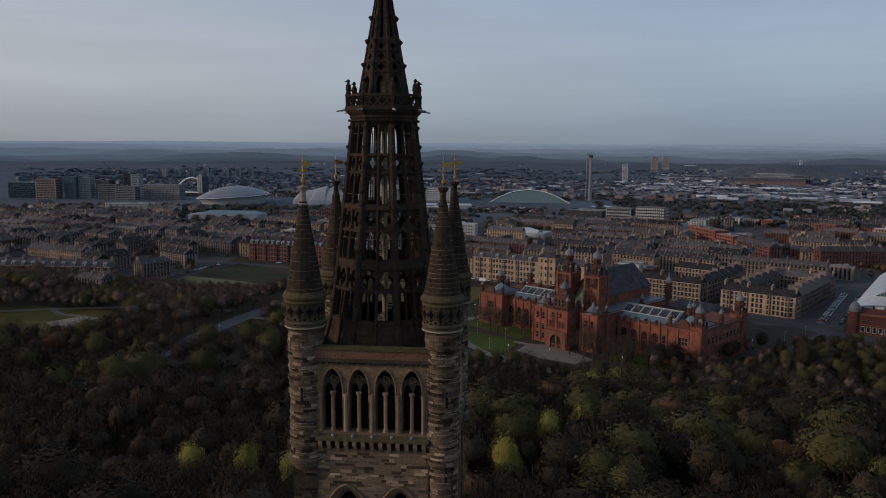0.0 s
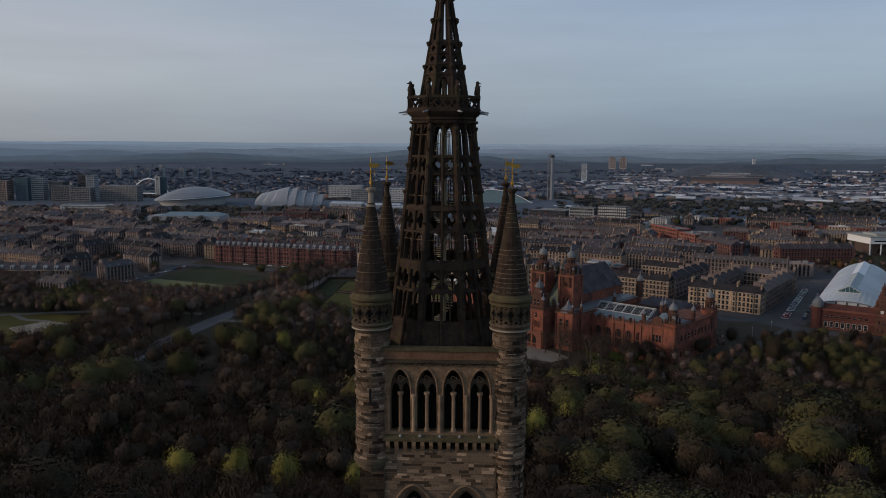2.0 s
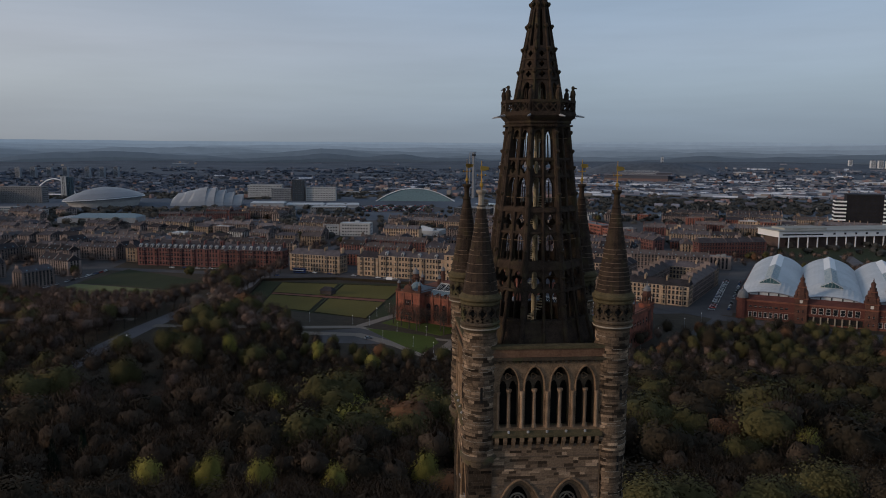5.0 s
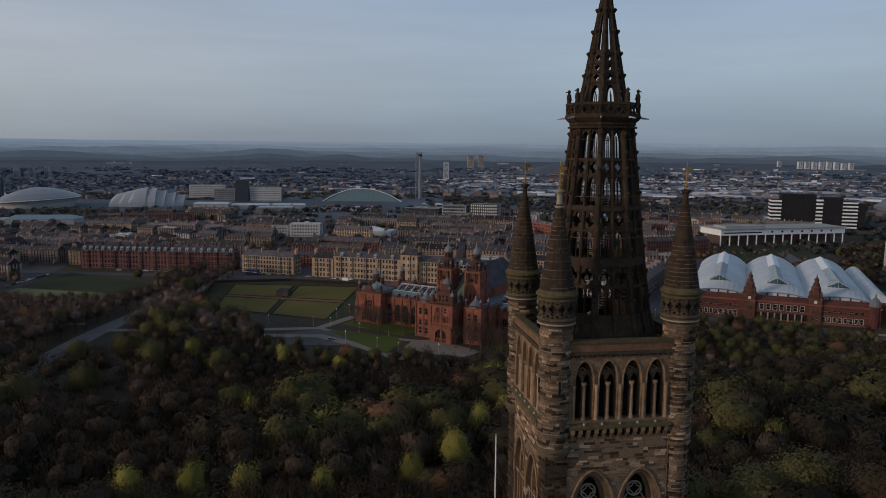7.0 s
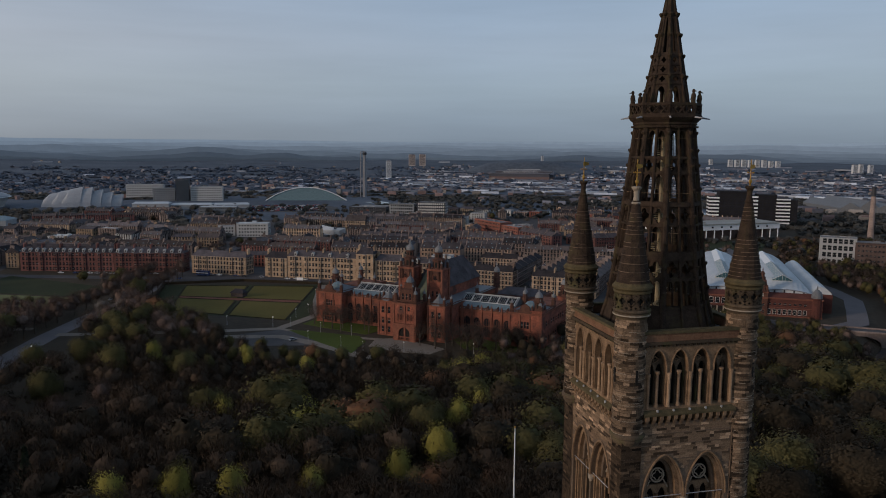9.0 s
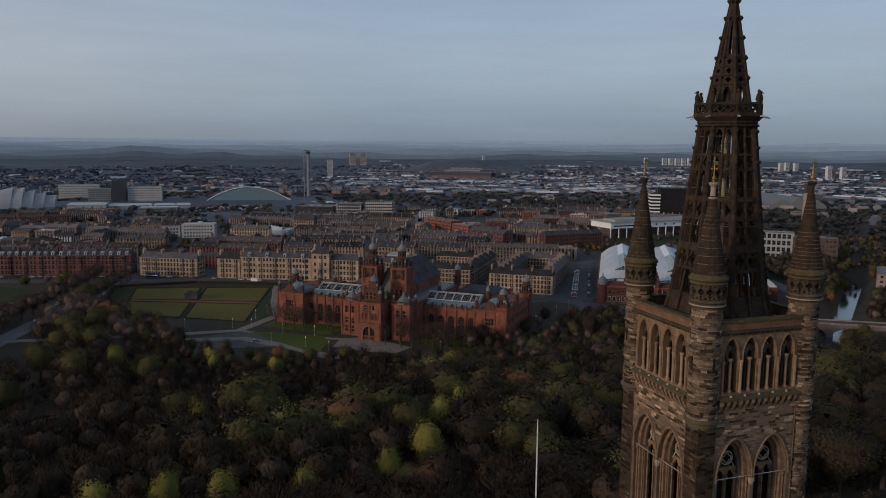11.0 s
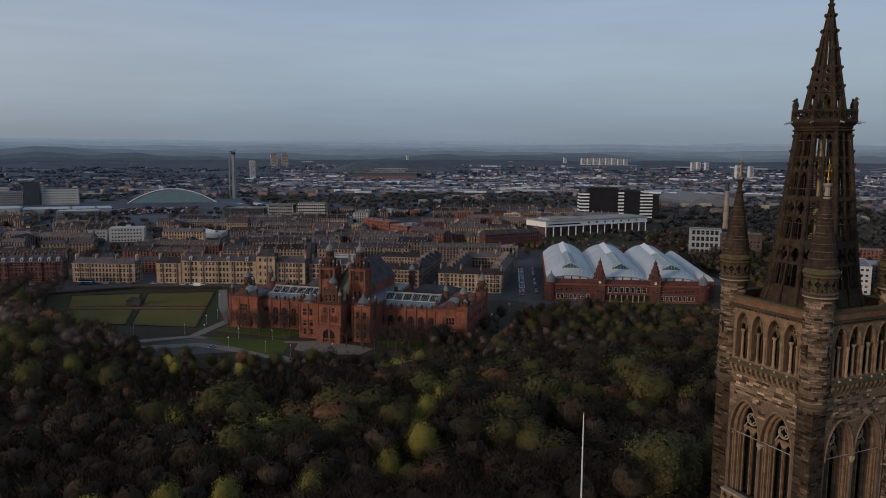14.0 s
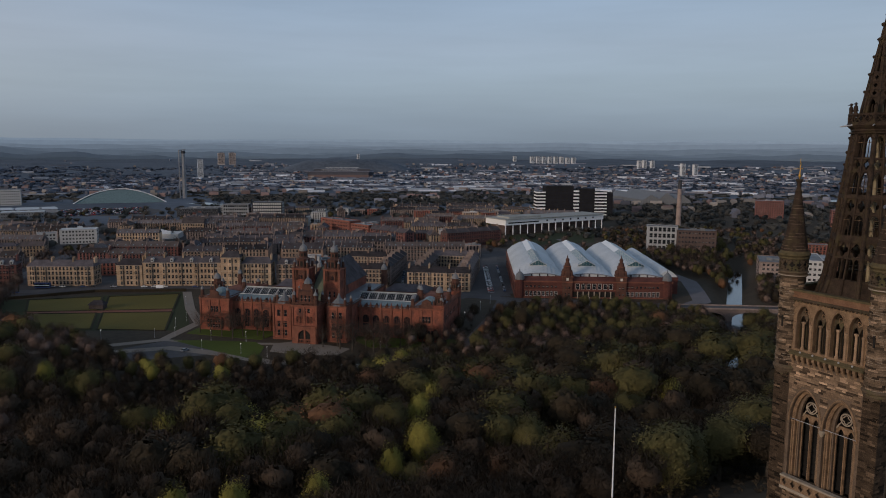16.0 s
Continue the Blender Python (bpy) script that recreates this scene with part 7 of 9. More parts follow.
for x, y in ((-24, 368), (-8, 352), (8, 341), (-16, 334), (0, 318), (10, 306), (-34, 372), (-20, 392), (30, 300), (64, 290), (88, 284), (118, 306), (136, 330), (160, 352), (-60, 380), (-12, 405), (-4, 455), (176, 366), (210, 352), (232, 332), (-150, 330), (-140, 400)):
    z = land(x, y)
    if lamp0 is None:
        lamp0 = thing("street_lamp", pose(x, y, z), "slim grey lamp post with a lit head", "street lamp", "park lamps")
        bm = bmesh.new()
        lathe(bm, ((0.14, -0.5), (0.12, 0.8), (0.07, 1.0), (0.05, 5.2)), 8)
        part("post", bm, M_IRON, lamp0)
        bm = bmesh.new()
        lathe(bm, ((0.05, 5.2), (0.13, 5.3), (0.15, 5.5), (0.06, 5.6)), 8)
        part("lantern", bm, M_LAMP, lamp0, "lit white lantern")
    else:
        copy_thing(lamp0, pose(x, y, z))

# ---------- landmarks beyond the streets ----------
# silver domed arena
arena = thing("arena", pose(-533, 1360, CITY, 0, -3.5, 0) @ Matrix.Scale(0.935, 4), "silver saucer-shaped concert arena", "arena")
bm = bmesh.new()
lathe(bm, ((60, -6), (66, 7), (72, 13)), 48)
part("glazed_base", bm, M_HARL, arena)
bm = bmesh.new()
lathe(bm, ((72, 12), (75.5, 14.5), (73, 17), (55, 25), (34, 31.5), (15, 35), (4, 36)), 48)
part("dome", bm, M_STEEL, arena, "silver metal dome with a tilted rim")
bm = bmesh.new()
lathe(bm, ((74.8, 13.4), (76.2, 14.2), (74.8, 15)), 48)
part("rim", bm, M_WHITE, arena)
# shell-roofed auditorium
shell = thing("auditorium", pose(-350, 1362, CITY, 0, 0, 4), "silver auditorium of overlapping shells", "auditorium")
for i in range(7):
    s = 1.0 - abs(i - 2.4) * 0.12
    bm = bmesh.new()
    n = 12
    x0, x1 = -58 + i * 16, -58 + i * 16 + 30
    ring = []
    for x, k in ((x0, 0.55), (x0 + 8, 0.86), (x1, 1.0)):
        ring.append([bm.verts.new((x + (1 - math.sin(math.pi * j / n)) * -4, 26 * s * -math.cos(math.pi * j / n), 36 * s * k * math.sin(math.pi * j / n))) for j in range(n + 1)])
    for a, b in zip(ring, ring[1:]):
        for j in range(n):
            bm.faces.new((a[j], a[j + 1], b[j + 1], b[j]))
    bm.faces.new(ring[-1])
    bm.faces.new(ring[0][::-1])
    part("shell", bm, M_SHELL, shell)
# sloping crescent science hall and observation tower
sci = thing("science_hall", pose(46, 1475, CITY, 0, 0, -8), "crescent glass-fronted science hall", "science centre")
bm = bmesh.new()
n = 16
pf, pb = [], []
for i in range(n + 1):
    k = -1 + 2 * i / n
    pf.append(bm.verts.new((k * 80, -16, 26 * (1 - k * k))))
    pb.append(bm.verts.new((k * 80, 26, 6 * (1 - k * k))))
for i in range(n):
    bm.faces.new((pf[i], pf[i + 1], pb[i + 1], pb[i]))
part("crescent_roof", bm, M_STEEL, sci)
bm = bmesh.new()
q = [bm.verts.new(((-1 + 2 * i / n) * 78, -15.4, 25 * (1 - (-1 + 2 * i / n) ** 2))) for i in range(n + 1)]
bm.faces.new(q)
part("glass_front", bm, M_SCIGLASS, sci, "pale blue-green glass front")
bm = bmesh.new()
pts = [(-80 + 160 * i / n, 26.3 * (1 - (-1 + 2 * i / n) ** 2)) for i in range(n + 1)]
for a, b in zip(pts, pts[1:]):
    rod(bm, (a[0], -16.2, a[1]), (b[0], -16.2, b[1]), 0.9, 5)
part("arch_rim", bm, M_WHITE, sci)
obs = thing("observation_tower", pose(173, 1550, CITY), "slender pale observation tower with a cabin", "tower")
bm = bmesh.new()
rod(bm, (0, 0, -1), (0, 0, 97), 4.6, 8, 3.4)
part("mast", bm, M_STEEL, obs)
bm = bmesh.new()
rod(bm, (-9, 2, -1), (-8.4, 2, 98), 0.7, 6)
rod(bm, (-9, -2, -1), (-8.4, -2, 98), 0.7, 6)
for i in range(14):
    rod(bm, (-9, 0, 4 + 7 * i), (0, 0, 4 + 7 * i), 0.4, 4)
part("stair_frame", bm, M_STEEL, obs)
bm = bmesh.new()
lathe(bm, ((2, 90), (4.6, 91.5), (4.9, 94), (3, 96.5)), 10)
part("cabin", bm, M_DARKCLAD, obs)
bm = bmesh.new()
rod(bm, (-9, 0, 97), (5, 0, 99), 0.8, 6)
part("wing", bm, M_STEEL, obs)


def slab_block(x, y, ang, L, W, H, wall, label, storeys, roof=None, pane=None, cat="block", pitch=3.2, name="block", ww=1.8, wh=1.6):
    if len(label.split()) < 4:
        label += " with a flat roof"
    return tenement(x, y, ang, L, W, H, wall, roof or M_FLATROOF, label, cat, flat=True, storeys=storeys, pitch=pitch, ww=ww, wh=wh, chim=False, name=name, pane=pane)


slab_block(-205, 1470, 0, 24, 24, 42, M_DARKCLAD, "dark glass hotel tower", 11, pane=M_PANE_B, cat="hotel")
slab_block(-178, 1475, -4, 60, 18, 27, M_HARL, "pale office block with long window bands", 6, cat="offices")
slab_block(-248, 1480, 0, 40, 20, 24, M_FLATROOF, "grey office block", 6, cat="offices")
slab_block(-310, 1560, -2, 72, 22, 28, M_HARL, "white office block with strip windows", 6, cat="offices")
slab_block(-750, 1424, -5, 80, 24, 31, M_RIVERSTONE, "pale stone hotel slab with dark windows", 8, cat="hotel")
slab_block(-711, 1600, 0, 11, 14, 44, M_HARL, "pale tower of flats", 16, cat="tower block")
slab_block(-699.5, 1602, 0, 9, 14, 42, M_PANE_B, "blue-glass tower of flats", 14, cat="tower block")
for x, y, L, H, wm, lab, st in ((-1052, 1430, 62, 32, M_PANE_B, "long blue-glass riverside office block", 8), (-984, 1420, 46, 40, M_GREYSTONE, "stone and glass riverside flats", 11),
                                (-927, 1430, 28, 46, M_PANE_B, "blue-green glass office block", 12), (-898, 1436, 24, 44, M_PANELS, "pale-framed glass riverside office block", 11),
                                (-862, 1440, 30, 38, M_DARKCLAD, "dark riverside flats", 10), (-836, 1400, 38, 31, M_RIVERSTONE, "pale riverside flats with dark windows", 8), (-797, 1396, 42, 28, M_RIVERSTONE, "pale riverside flats", 8),
                                (-812, 1460, 16, 52, M_DARKCLAD, "dark riverside tower", 13), (-795, 1458, 17, 50, M_PANELS, "pale riverside tower", 13),
                                (-1210, 1300, 90, 30, M_PANE_B, "long low blue-glass office block", 6), (-1000, 1180, 80, 18, M_RIVERSTONE, "pale office block with glazed ends", 5),
                                (-640, 1080, 78, 17, M_HARL, "white flats with dark stair towers", 5), (-560, 1075, 40, 12, M_HARL, "white flats with a flat roof", 4)):
    slab_block(x, y, rng.uniform(-8, 4), L, 22, H, wm, lab, st, pane=M_PANE_B if rng.random() < 0.5 else None, ww=2.5, wh=2.0)
# white arch bridge behind the hotel
bridge = thing("arch_bridge", pose(-741, 1640, CITY, 0, 0, -14), "white single-arch river bridge", "bridge")
bm = bmesh.new()
pts = [(-55 + 110 * i / 20, 38 * (1 - (-1 + i / 10) ** 2)) for i in range(21)]
for a, b in zip(pts, pts[1:]):
    rod(bm, (a[0], 0, a[1]), (b[0], 0, b[1]), 1.4, 6)
part("arch", bm, M_WHITE, bridge)
bm = bmesh.new()
box(bm, -70, 70, -5, 5, 3, 5)
part("deck", bm, M_WHITE, bridge)
# glass-roofed low hall
gh = thing("glazed_hall", pose(-474, 1016, CITY, 0, 0, -2), "low hall with a pale glazed roof", "hall")
bm = bmesh.new()
box(bm, 0, 108, 0, 40, -1, 7)
part("wall", bm, M_PANELS, gh)
bm = bmesh.new()
gable(bm, 18, 108, 0, 40, 7, 5, 8)
part("roof", bm, M_GLASSROOF, gh)
for x, y, L, W, H, ang in ((-252, 1262, 58, 34, 12, -3), (-192, 1270, 66, 30, 9, -3), (-122, 1276, 58, 30, 8, 2)):
    wh_ = thing("exhibition_shed", pose(x, y, CITY, 0, 0, ang), "long low white exhibition hall beside the auditorium", "hall")
    bm = bmesh.new()
    box(bm, 0, L, 0, W, -3, H - 2)
    part("wall", bm, M_PANELS, wh_)
    bm = bmesh.new()
    gable(bm, 0, L, 0, W, H - 2, 2.6, 3.0, 0.8)
    part("roof", bm, M_WHITEROOF, wh_)
for i in range(4):
    tenement(-346 + i * 33, 1052 + i * 2, 3, 30, 10, 9, M_TENRED, M_SLATE_W, "low brown brick terrace by the railway", "terrace", storeys=3, pitch=3.0, plain=True, roof_h=3.0, name="terrace", sides=(0,))
tenement(-126, 694, -8, 20, 18, 17, M_CREAM, M_SLATE, "tall blond stone corner block", storeys=5, pitch=2.8, plain=True, roof_h=2.5, hip=4)
tenement(-107, 748, -14, 23, 14, 10, M_CREAM, M_SLATE_W, "yellow stone gabled block", storeys=3, pitch=2.8, plain=True, roof_h=4)
# white hospital on columns, and dark towers behind
hosp = thing("college_block", pose(404, 701, CITY, 0, 0, 5), "long white building raised on slim columns", "building")
bm = bmesh.new()
box(bm, 0, 162, 0, 40, 11.5, 18)
hb = part("upper_floor", bm, M_WHITE, hosp)
part("window_band", box(bmesh.new(), 4, 52, -0.08, -0.02, 13.6, 15.0), M_PANE, hb)
for i in range(7):
    part("window", box(bmesh.new(), 64 + i * 13, 66.5 + i * 13, -0.1, -0.02, 13.8, 15.8), M_PANE, hb)
bm = bmesh.new()
box(bm, -1.5, 163.5, -1.5, 41, 18, 18.9)
box(bm, 10, 60, 6, 30, 18.9, 21)
part("roof", bm, M_COLROOF, hosp)
for i in range(15):
    bm = bmesh.new()
    box(bm, i * 11.4, i * 11.4 + 1.0, 0.3, 1.2, -1, 11.5)
    part("column", bm, M_WHITE, hosp)
bm = bmesh.new()
box(bm, 6, 150, 8, 36, -1, 11.45)
part("ground_floor", bm, M_BROWNBRICK, hosp)
sheet("grass_bank", [(372, 612), (455, 598), (530, 690), (408, 696)], M_FIELD, "rough green bank below the white building", "lawn", 0.12)
clinic = thing("hospital_range", pose(581, 889, CITY, 0, 0, -24.8), "dark-clad hospital towers with white balcony bands", "hospital")
for u0, u1, h, banded in ((0, 13, 39, True), (13.2, 57, 47, False), (57.2, 65, 41, True), (65.2, 90, 43, False), (90.2, 108, 38, True), (108.2, 118, 36, False)):
    bm = bmesh.new()
    box(bm, u0, u1, 0, 24, -1, h)
    bl = part("block", bm, M_BLACKCLAD, clinic)
    if banded:
        for i in range(8):
            bm = bmesh.new()
            box(bm, u0 - 0.4, u1 + 0.4, -1.2, 23, i * h / 8 + 2.2, i * h / 8 + h / 8 - 0.6)
            part("balcony_band", bm, M_WHITE, bl)
    else:
        bm = bmesh.new()
        for i in range(9):
            for q in range(int((u1 - u0) / 6)):
                box(bm, u0 + 2 + q * 6, u0 + 5 + q * 6, -0.06, -0.01, i * h / 9 + 1.2, i * h / 9 + 2.8)
        tagged(part("window_grid", bm, M_DARK, bl), kind="stuff")
# pale panelled block with brick wing and tall chimney
slab_block(457, 519, -42, 30, 18, 25, M_PANELS, "pale panelled block with large dark windows", 4, pitch=4.3, ww=3.0, wh=4.0)
slab_block(478, 499, -44, 38, 20, 22, M_BROWNBRICK, "red-brown brick block", 5)
ch = thing("works_chimney", pose(652, 668, CITY), "tall grey-buff brick chimney with a dark top", "chimney")
bm = bmesh.new()
lathe(bm, ((3.6, -1), (2.6, 52)), 14)
part("shaft", bm, M_GREYSTONE, ch)
bm = bmesh.new()
lathe(bm, ((2.6, 52), (2.5, 62), (2.9, 62.2), (2.9, 63)), 14)
part("top", bm, M_DARKCLAD, ch)
# flats by the river
for x, y, L, W, H, wm, lab in ((400, 336, 16, 40, 17, M_GREYSTONE, "grey riverside flats with balconies"), (414, 318, 22, 46, 20, M_HARL, "pale riverside flats"), (440, 300, 24, 44, 18, M_TENRED, "red brick riverside flats"),
                               (470, 340, 30, 30, 14, M_FLATROOF, "grey riverside flats"), (560, 420, 60, 16, 12, M_BRICK, "low brick flats")):
    slab_block(x, y, -48, L, W, H, wm, lab, 5)
slab_block(900, 700, 40, 24, 40, 26, M_TENRED, "dull red brick slab", 8)
slab_block(880, 560, 40, 24, 40, 22, M_TENRED, "dull red brick slab", 8)
# zig-zag roofed museum by the big river
zz = thing("transport_museum", pose(900, 1000, CITY, 0, 0, -40), "grey museum with a folded zig-zag roof", "museum")
bm = bmesh.new()
prof = [(0, 10), (14, 20), (28, 12), (42, 24), (56, 13), (70, 20), (84, 10)]
fr = [bm.verts.new((x, 0, z)) for x, z in [(0, 0)] + prof + [(84, 0)]]
bk = [bm.verts.new((x - 60, 150, z)) for x, z in [(0, 0)] + prof + [(84, 0)]]
bm.faces.new(fr)
bm.faces.new(bk[::-1])
for a, b, c, d in zip(fr, fr[1:], bk[1:], bk):
    bm.faces.new((a, b, c, d))
part("folded_shell", bm, M_LEAD, zz)
# river, bridges
strip("river", [(150, 143), (205, 190), (262, 239), (313, 283), (360, 323), (412, 368), (450, 400), (520, 462)], 17, M_WATER, "dark river reflecting the sky", "water", 0.0, z=-38.6)
strip("river", [(170, 1400), (230, 1260), (330, 1150), (520, 1080), (800, 1010), (1500, 900), (2600, 800)], 40, M_WATER, "wide grey river", "water", 0.15, z=CITY)
br = thing("road_bridge", pose(277, 292, CITY, 0, 0, -33), "low stone and iron road bridge with flat arches", "bridge")
bm = bmesh.new()
arcade(bm, lambda u, z, d: Vector((u, d, z)), 0, 74, -9, 1.2, [(6, 26, -9, -5.0, -0.9), (30, 56, -9, -4.6, -0.5)], 0, 11)
part("arches", bm, M_GREYSTONE, br)
bm = bmesh.new()
box(bm, -4, 78, -0.3, 0.2, 1.2, 2.1)
box(bm, -4, 78, 10.8, 11.3, 1.2, 2.1)
part("parapet", bm, M_GREYSTONE, br)
bm = bmesh.new()
box(bm, -4, 78, 0.3, 10.7, 1.15, 1.3)
part("deck", bm, M_ROAD, br)

# white flats, sheds, low halls and a car park before the big river
slab_block(-91, 847, 2, 19, 14, 11, M_HARL, "white flats with dark windows", 3)
slab_block(-70, 836, -9, 36, 20, 15, M_HARL, "white flats with a pale roof", 4, roof=M_WHITEROOF)
slab_block(150, 1078, -24, 38, 24, 19, M_FLATROOF, "grey office block with a dark window grid", 4, ww=2.4, wh=2.6)
slab_block(190, 1062, -24, 44, 24, 22, M_DARKCLAD, "dark office block with a white window grid", 5, ww=2.0, wh=2.6, pane=M_FRAME)
slab_block(92, 1120, -24, 60, 20, 12, M_DARKCLAD, "long dark low office block", 3)
slab_block(112, 1150, -20, 100, 18, 11, M_FLATROOF, "long low grey office block", 3, ww=2.2)
slab_block(-140, 1184, -4, 58, 30, 9, M_FLATROOF, "low grey shed with a white roof", 2, roof=M_WHITEROOF)
slab_block(196, 925, -22, 36, 20, 12, M_HARL, "white-walled flats beside brick ones", 3)
slab_block(212, 815, -76, 60, 16, 19, M_BRICK, "long orange-red brick flats", 5)
slab_block(227, 754, -76, 34, 15, 17, M_BRICK, "orange-red brick flats with a flat roof", 5)
tenement(236, 719, -76, 62, 13, 14, M_TENRED, M_SLATE, "red sandstone tenement under a dark slate roof", pitch=2.9, plain=True, roof_h=4)
tenement(286, 630, 4, 70, 13, 15, M_TENRED, M_SLATE, "red sandstone tenement under a dark slate roof", pitch=2.9, plain=True, roof_h=4)
slab_block(93, 520, -27, 16, 12, 17, M_HARL, "white gabled block behind the museum", 4)
slab_block(-132, 968, -30, 26, 16, 6, M_BLUE, "low blue sheet-clad shed", 1)
shed = thing("white_shed", pose(0, 848, CITY, 0, 0, -20), "white saw-tooth roofed shed", "shed")
bm = bmesh.new()
box(bm, 0, 52, 0, 30, -1, 6)
part("wall", bm, M_HARL, shed)
for i in range(4):
    bm = bmesh.new()
    gable(bm, 0, 44 - i * 6, i * 8, i * 8 + 7.6, 6, 3.2, 0, 0)
    part("roof_bay", bm, M_WHITEROOF, shed)
tenement(62, 888, -24, 26, 16, 12, M_CREAM, M_SLATE_W, "blond stone gabled block with a brown roof", roof_h=7, storeys=3, chim=False)
sheet("car_park", [(-80, 1200), (60, 1160), (90, 1260), (70, 1330), (-60, 1340)], M_ROAD, "wide asphalt car park full of cars", "pavement", 0.1)
cp_rng = random.Random(3)
for paint, colour in zip(CAR_PAINT, ("white", "silver", "black", "blue", "red")):
    bm = bmesh.new()
    for _ in range(110):
        x, y = cp_rng.uniform(-66, 66), cp_rng.uniform(1195, 1325)
        y = round(y / 9) * 9
        box(bm, x - 2.1, x + 2.1, y - 0.9, y + 0.9, CITY + 0.4, CITY + 1.0)
        box(bm, x - 1.4, x + 0.9, y - 0.75, y + 0.75, CITY + 1.0, CITY + 1.55)
    solid("parked_cars", bm, paint, "rows of " + colour + " cars far off", "cars", kind="stuff")

# ---------- the far town: low sheds, estates and tower blocks ----------
rng = random.Random(5)


def far_boxes(name, count, r0, r1, mats, hmin, hmax, lmin, lmax, label, roof=0.0, bias=1.0, lo=-0.62, hi=0.95):
    per = [([], []) for _ in mats]
    for _ in range(count):
        r = r0 + (r1 - r0) * rng.random() ** bias
        a = rng.uniform(lo, hi) if name != "distant_sheds" else -0.6 + 1.7 * rng.random() ** 0.55
        x, y = r * math.sin(a), r * math.cos(a)
        if 1180 < y < 1560 and -1300 < x < 300:
            continue
        L, W, H = rng.uniform(lmin, lmax), rng.uniform(lmin, lmax) * 0.35, rng.uniform(hmin, hmax)
        t = -radians(28) + rng.choice((0, 1.57)) + rng.uniform(-0.2, 0.2)
        if name != "distant_houses":
            t = -a + rng.uniform(-0.3, 0.3)
        c, s = math.cos(t), math.sin(t)
        z = land(x, y)
        vs, fs = per[rng.randrange(len(mats))]
        o = len(vs)
        for zz in (z - 1, z + H):
            for u, v in ((-L / 2, -W / 2), (L / 2, -W / 2), (L / 2, W / 2), (-L / 2, W / 2)):
                vs.append((x + c * u - s * v, y + s * u + c * v, zz))
        if roof:
            for u in (-L / 2, L / 2):
                vs.append((x + c * u, y + s * u, z + H + roof))
            fs += [(o, o + 1, o + 5, o + 4), (o + 1, o + 2, o + 6, o + 9, o + 5), (o + 2, o + 3, o + 7, o + 6), (o + 3, o, o + 4, o + 8, o + 7), (o + 4, o + 5, o + 9, o + 8), (o + 6, o + 7, o + 8, o + 9)]
        else:
            fs += [(o, o + 1, o + 5, o + 4), (o + 1, o + 2, o + 6, o + 5), (o + 2, o + 3, o + 7, o + 6), (o + 3, o, o + 4, o + 7), (o + 4, o + 5, o + 6, o + 7)]
    for (vs, fs), m in zip(per, mats):
        tagged(part(name, (vs, fs), m, None), label, "buildings", kind="stuff")


def tone(name, c, spread=0.35):
    return material(name, tuple(v * 0.8 for v in c), c, 0.01, 0.8, island=spread)


# building tones greyed and cooled, with haze mixed into the colour
F_ROOF = tone("hazed_slate", (0.100, 0.104, 0.128))
F_PALE = tone("hazed_pale_sheet", (0.47, 0.50, 0.55), 0.5)
F_MID = tone("hazed_grey", (0.180, 0.188, 0.226))
F_RED = tone("hazed_red_brick", (0.200, 0.138, 0.130))
F_CREAM = tone("hazed_cream", (0.27, 0.24, 0.215))
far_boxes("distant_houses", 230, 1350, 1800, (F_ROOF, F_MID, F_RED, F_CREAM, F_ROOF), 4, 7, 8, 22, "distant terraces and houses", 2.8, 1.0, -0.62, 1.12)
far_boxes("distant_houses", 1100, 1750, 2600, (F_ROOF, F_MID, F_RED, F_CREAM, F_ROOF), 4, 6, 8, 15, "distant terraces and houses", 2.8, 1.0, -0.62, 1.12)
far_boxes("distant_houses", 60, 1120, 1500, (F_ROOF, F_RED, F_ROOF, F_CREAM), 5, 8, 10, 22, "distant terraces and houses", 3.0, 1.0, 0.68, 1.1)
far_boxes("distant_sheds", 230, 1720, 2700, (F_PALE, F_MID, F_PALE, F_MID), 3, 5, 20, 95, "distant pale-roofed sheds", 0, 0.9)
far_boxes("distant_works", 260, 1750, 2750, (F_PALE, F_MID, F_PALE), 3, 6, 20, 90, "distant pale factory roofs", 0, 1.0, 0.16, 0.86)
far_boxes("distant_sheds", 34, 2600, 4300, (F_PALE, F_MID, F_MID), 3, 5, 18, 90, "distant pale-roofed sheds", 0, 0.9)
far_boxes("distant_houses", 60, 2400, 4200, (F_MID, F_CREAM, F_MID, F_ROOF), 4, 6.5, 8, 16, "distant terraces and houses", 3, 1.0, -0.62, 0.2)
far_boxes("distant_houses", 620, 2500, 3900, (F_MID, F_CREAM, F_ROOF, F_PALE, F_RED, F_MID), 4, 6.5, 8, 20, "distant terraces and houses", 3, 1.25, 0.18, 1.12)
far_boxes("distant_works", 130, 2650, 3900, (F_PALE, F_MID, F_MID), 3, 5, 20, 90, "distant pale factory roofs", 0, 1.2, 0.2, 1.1)


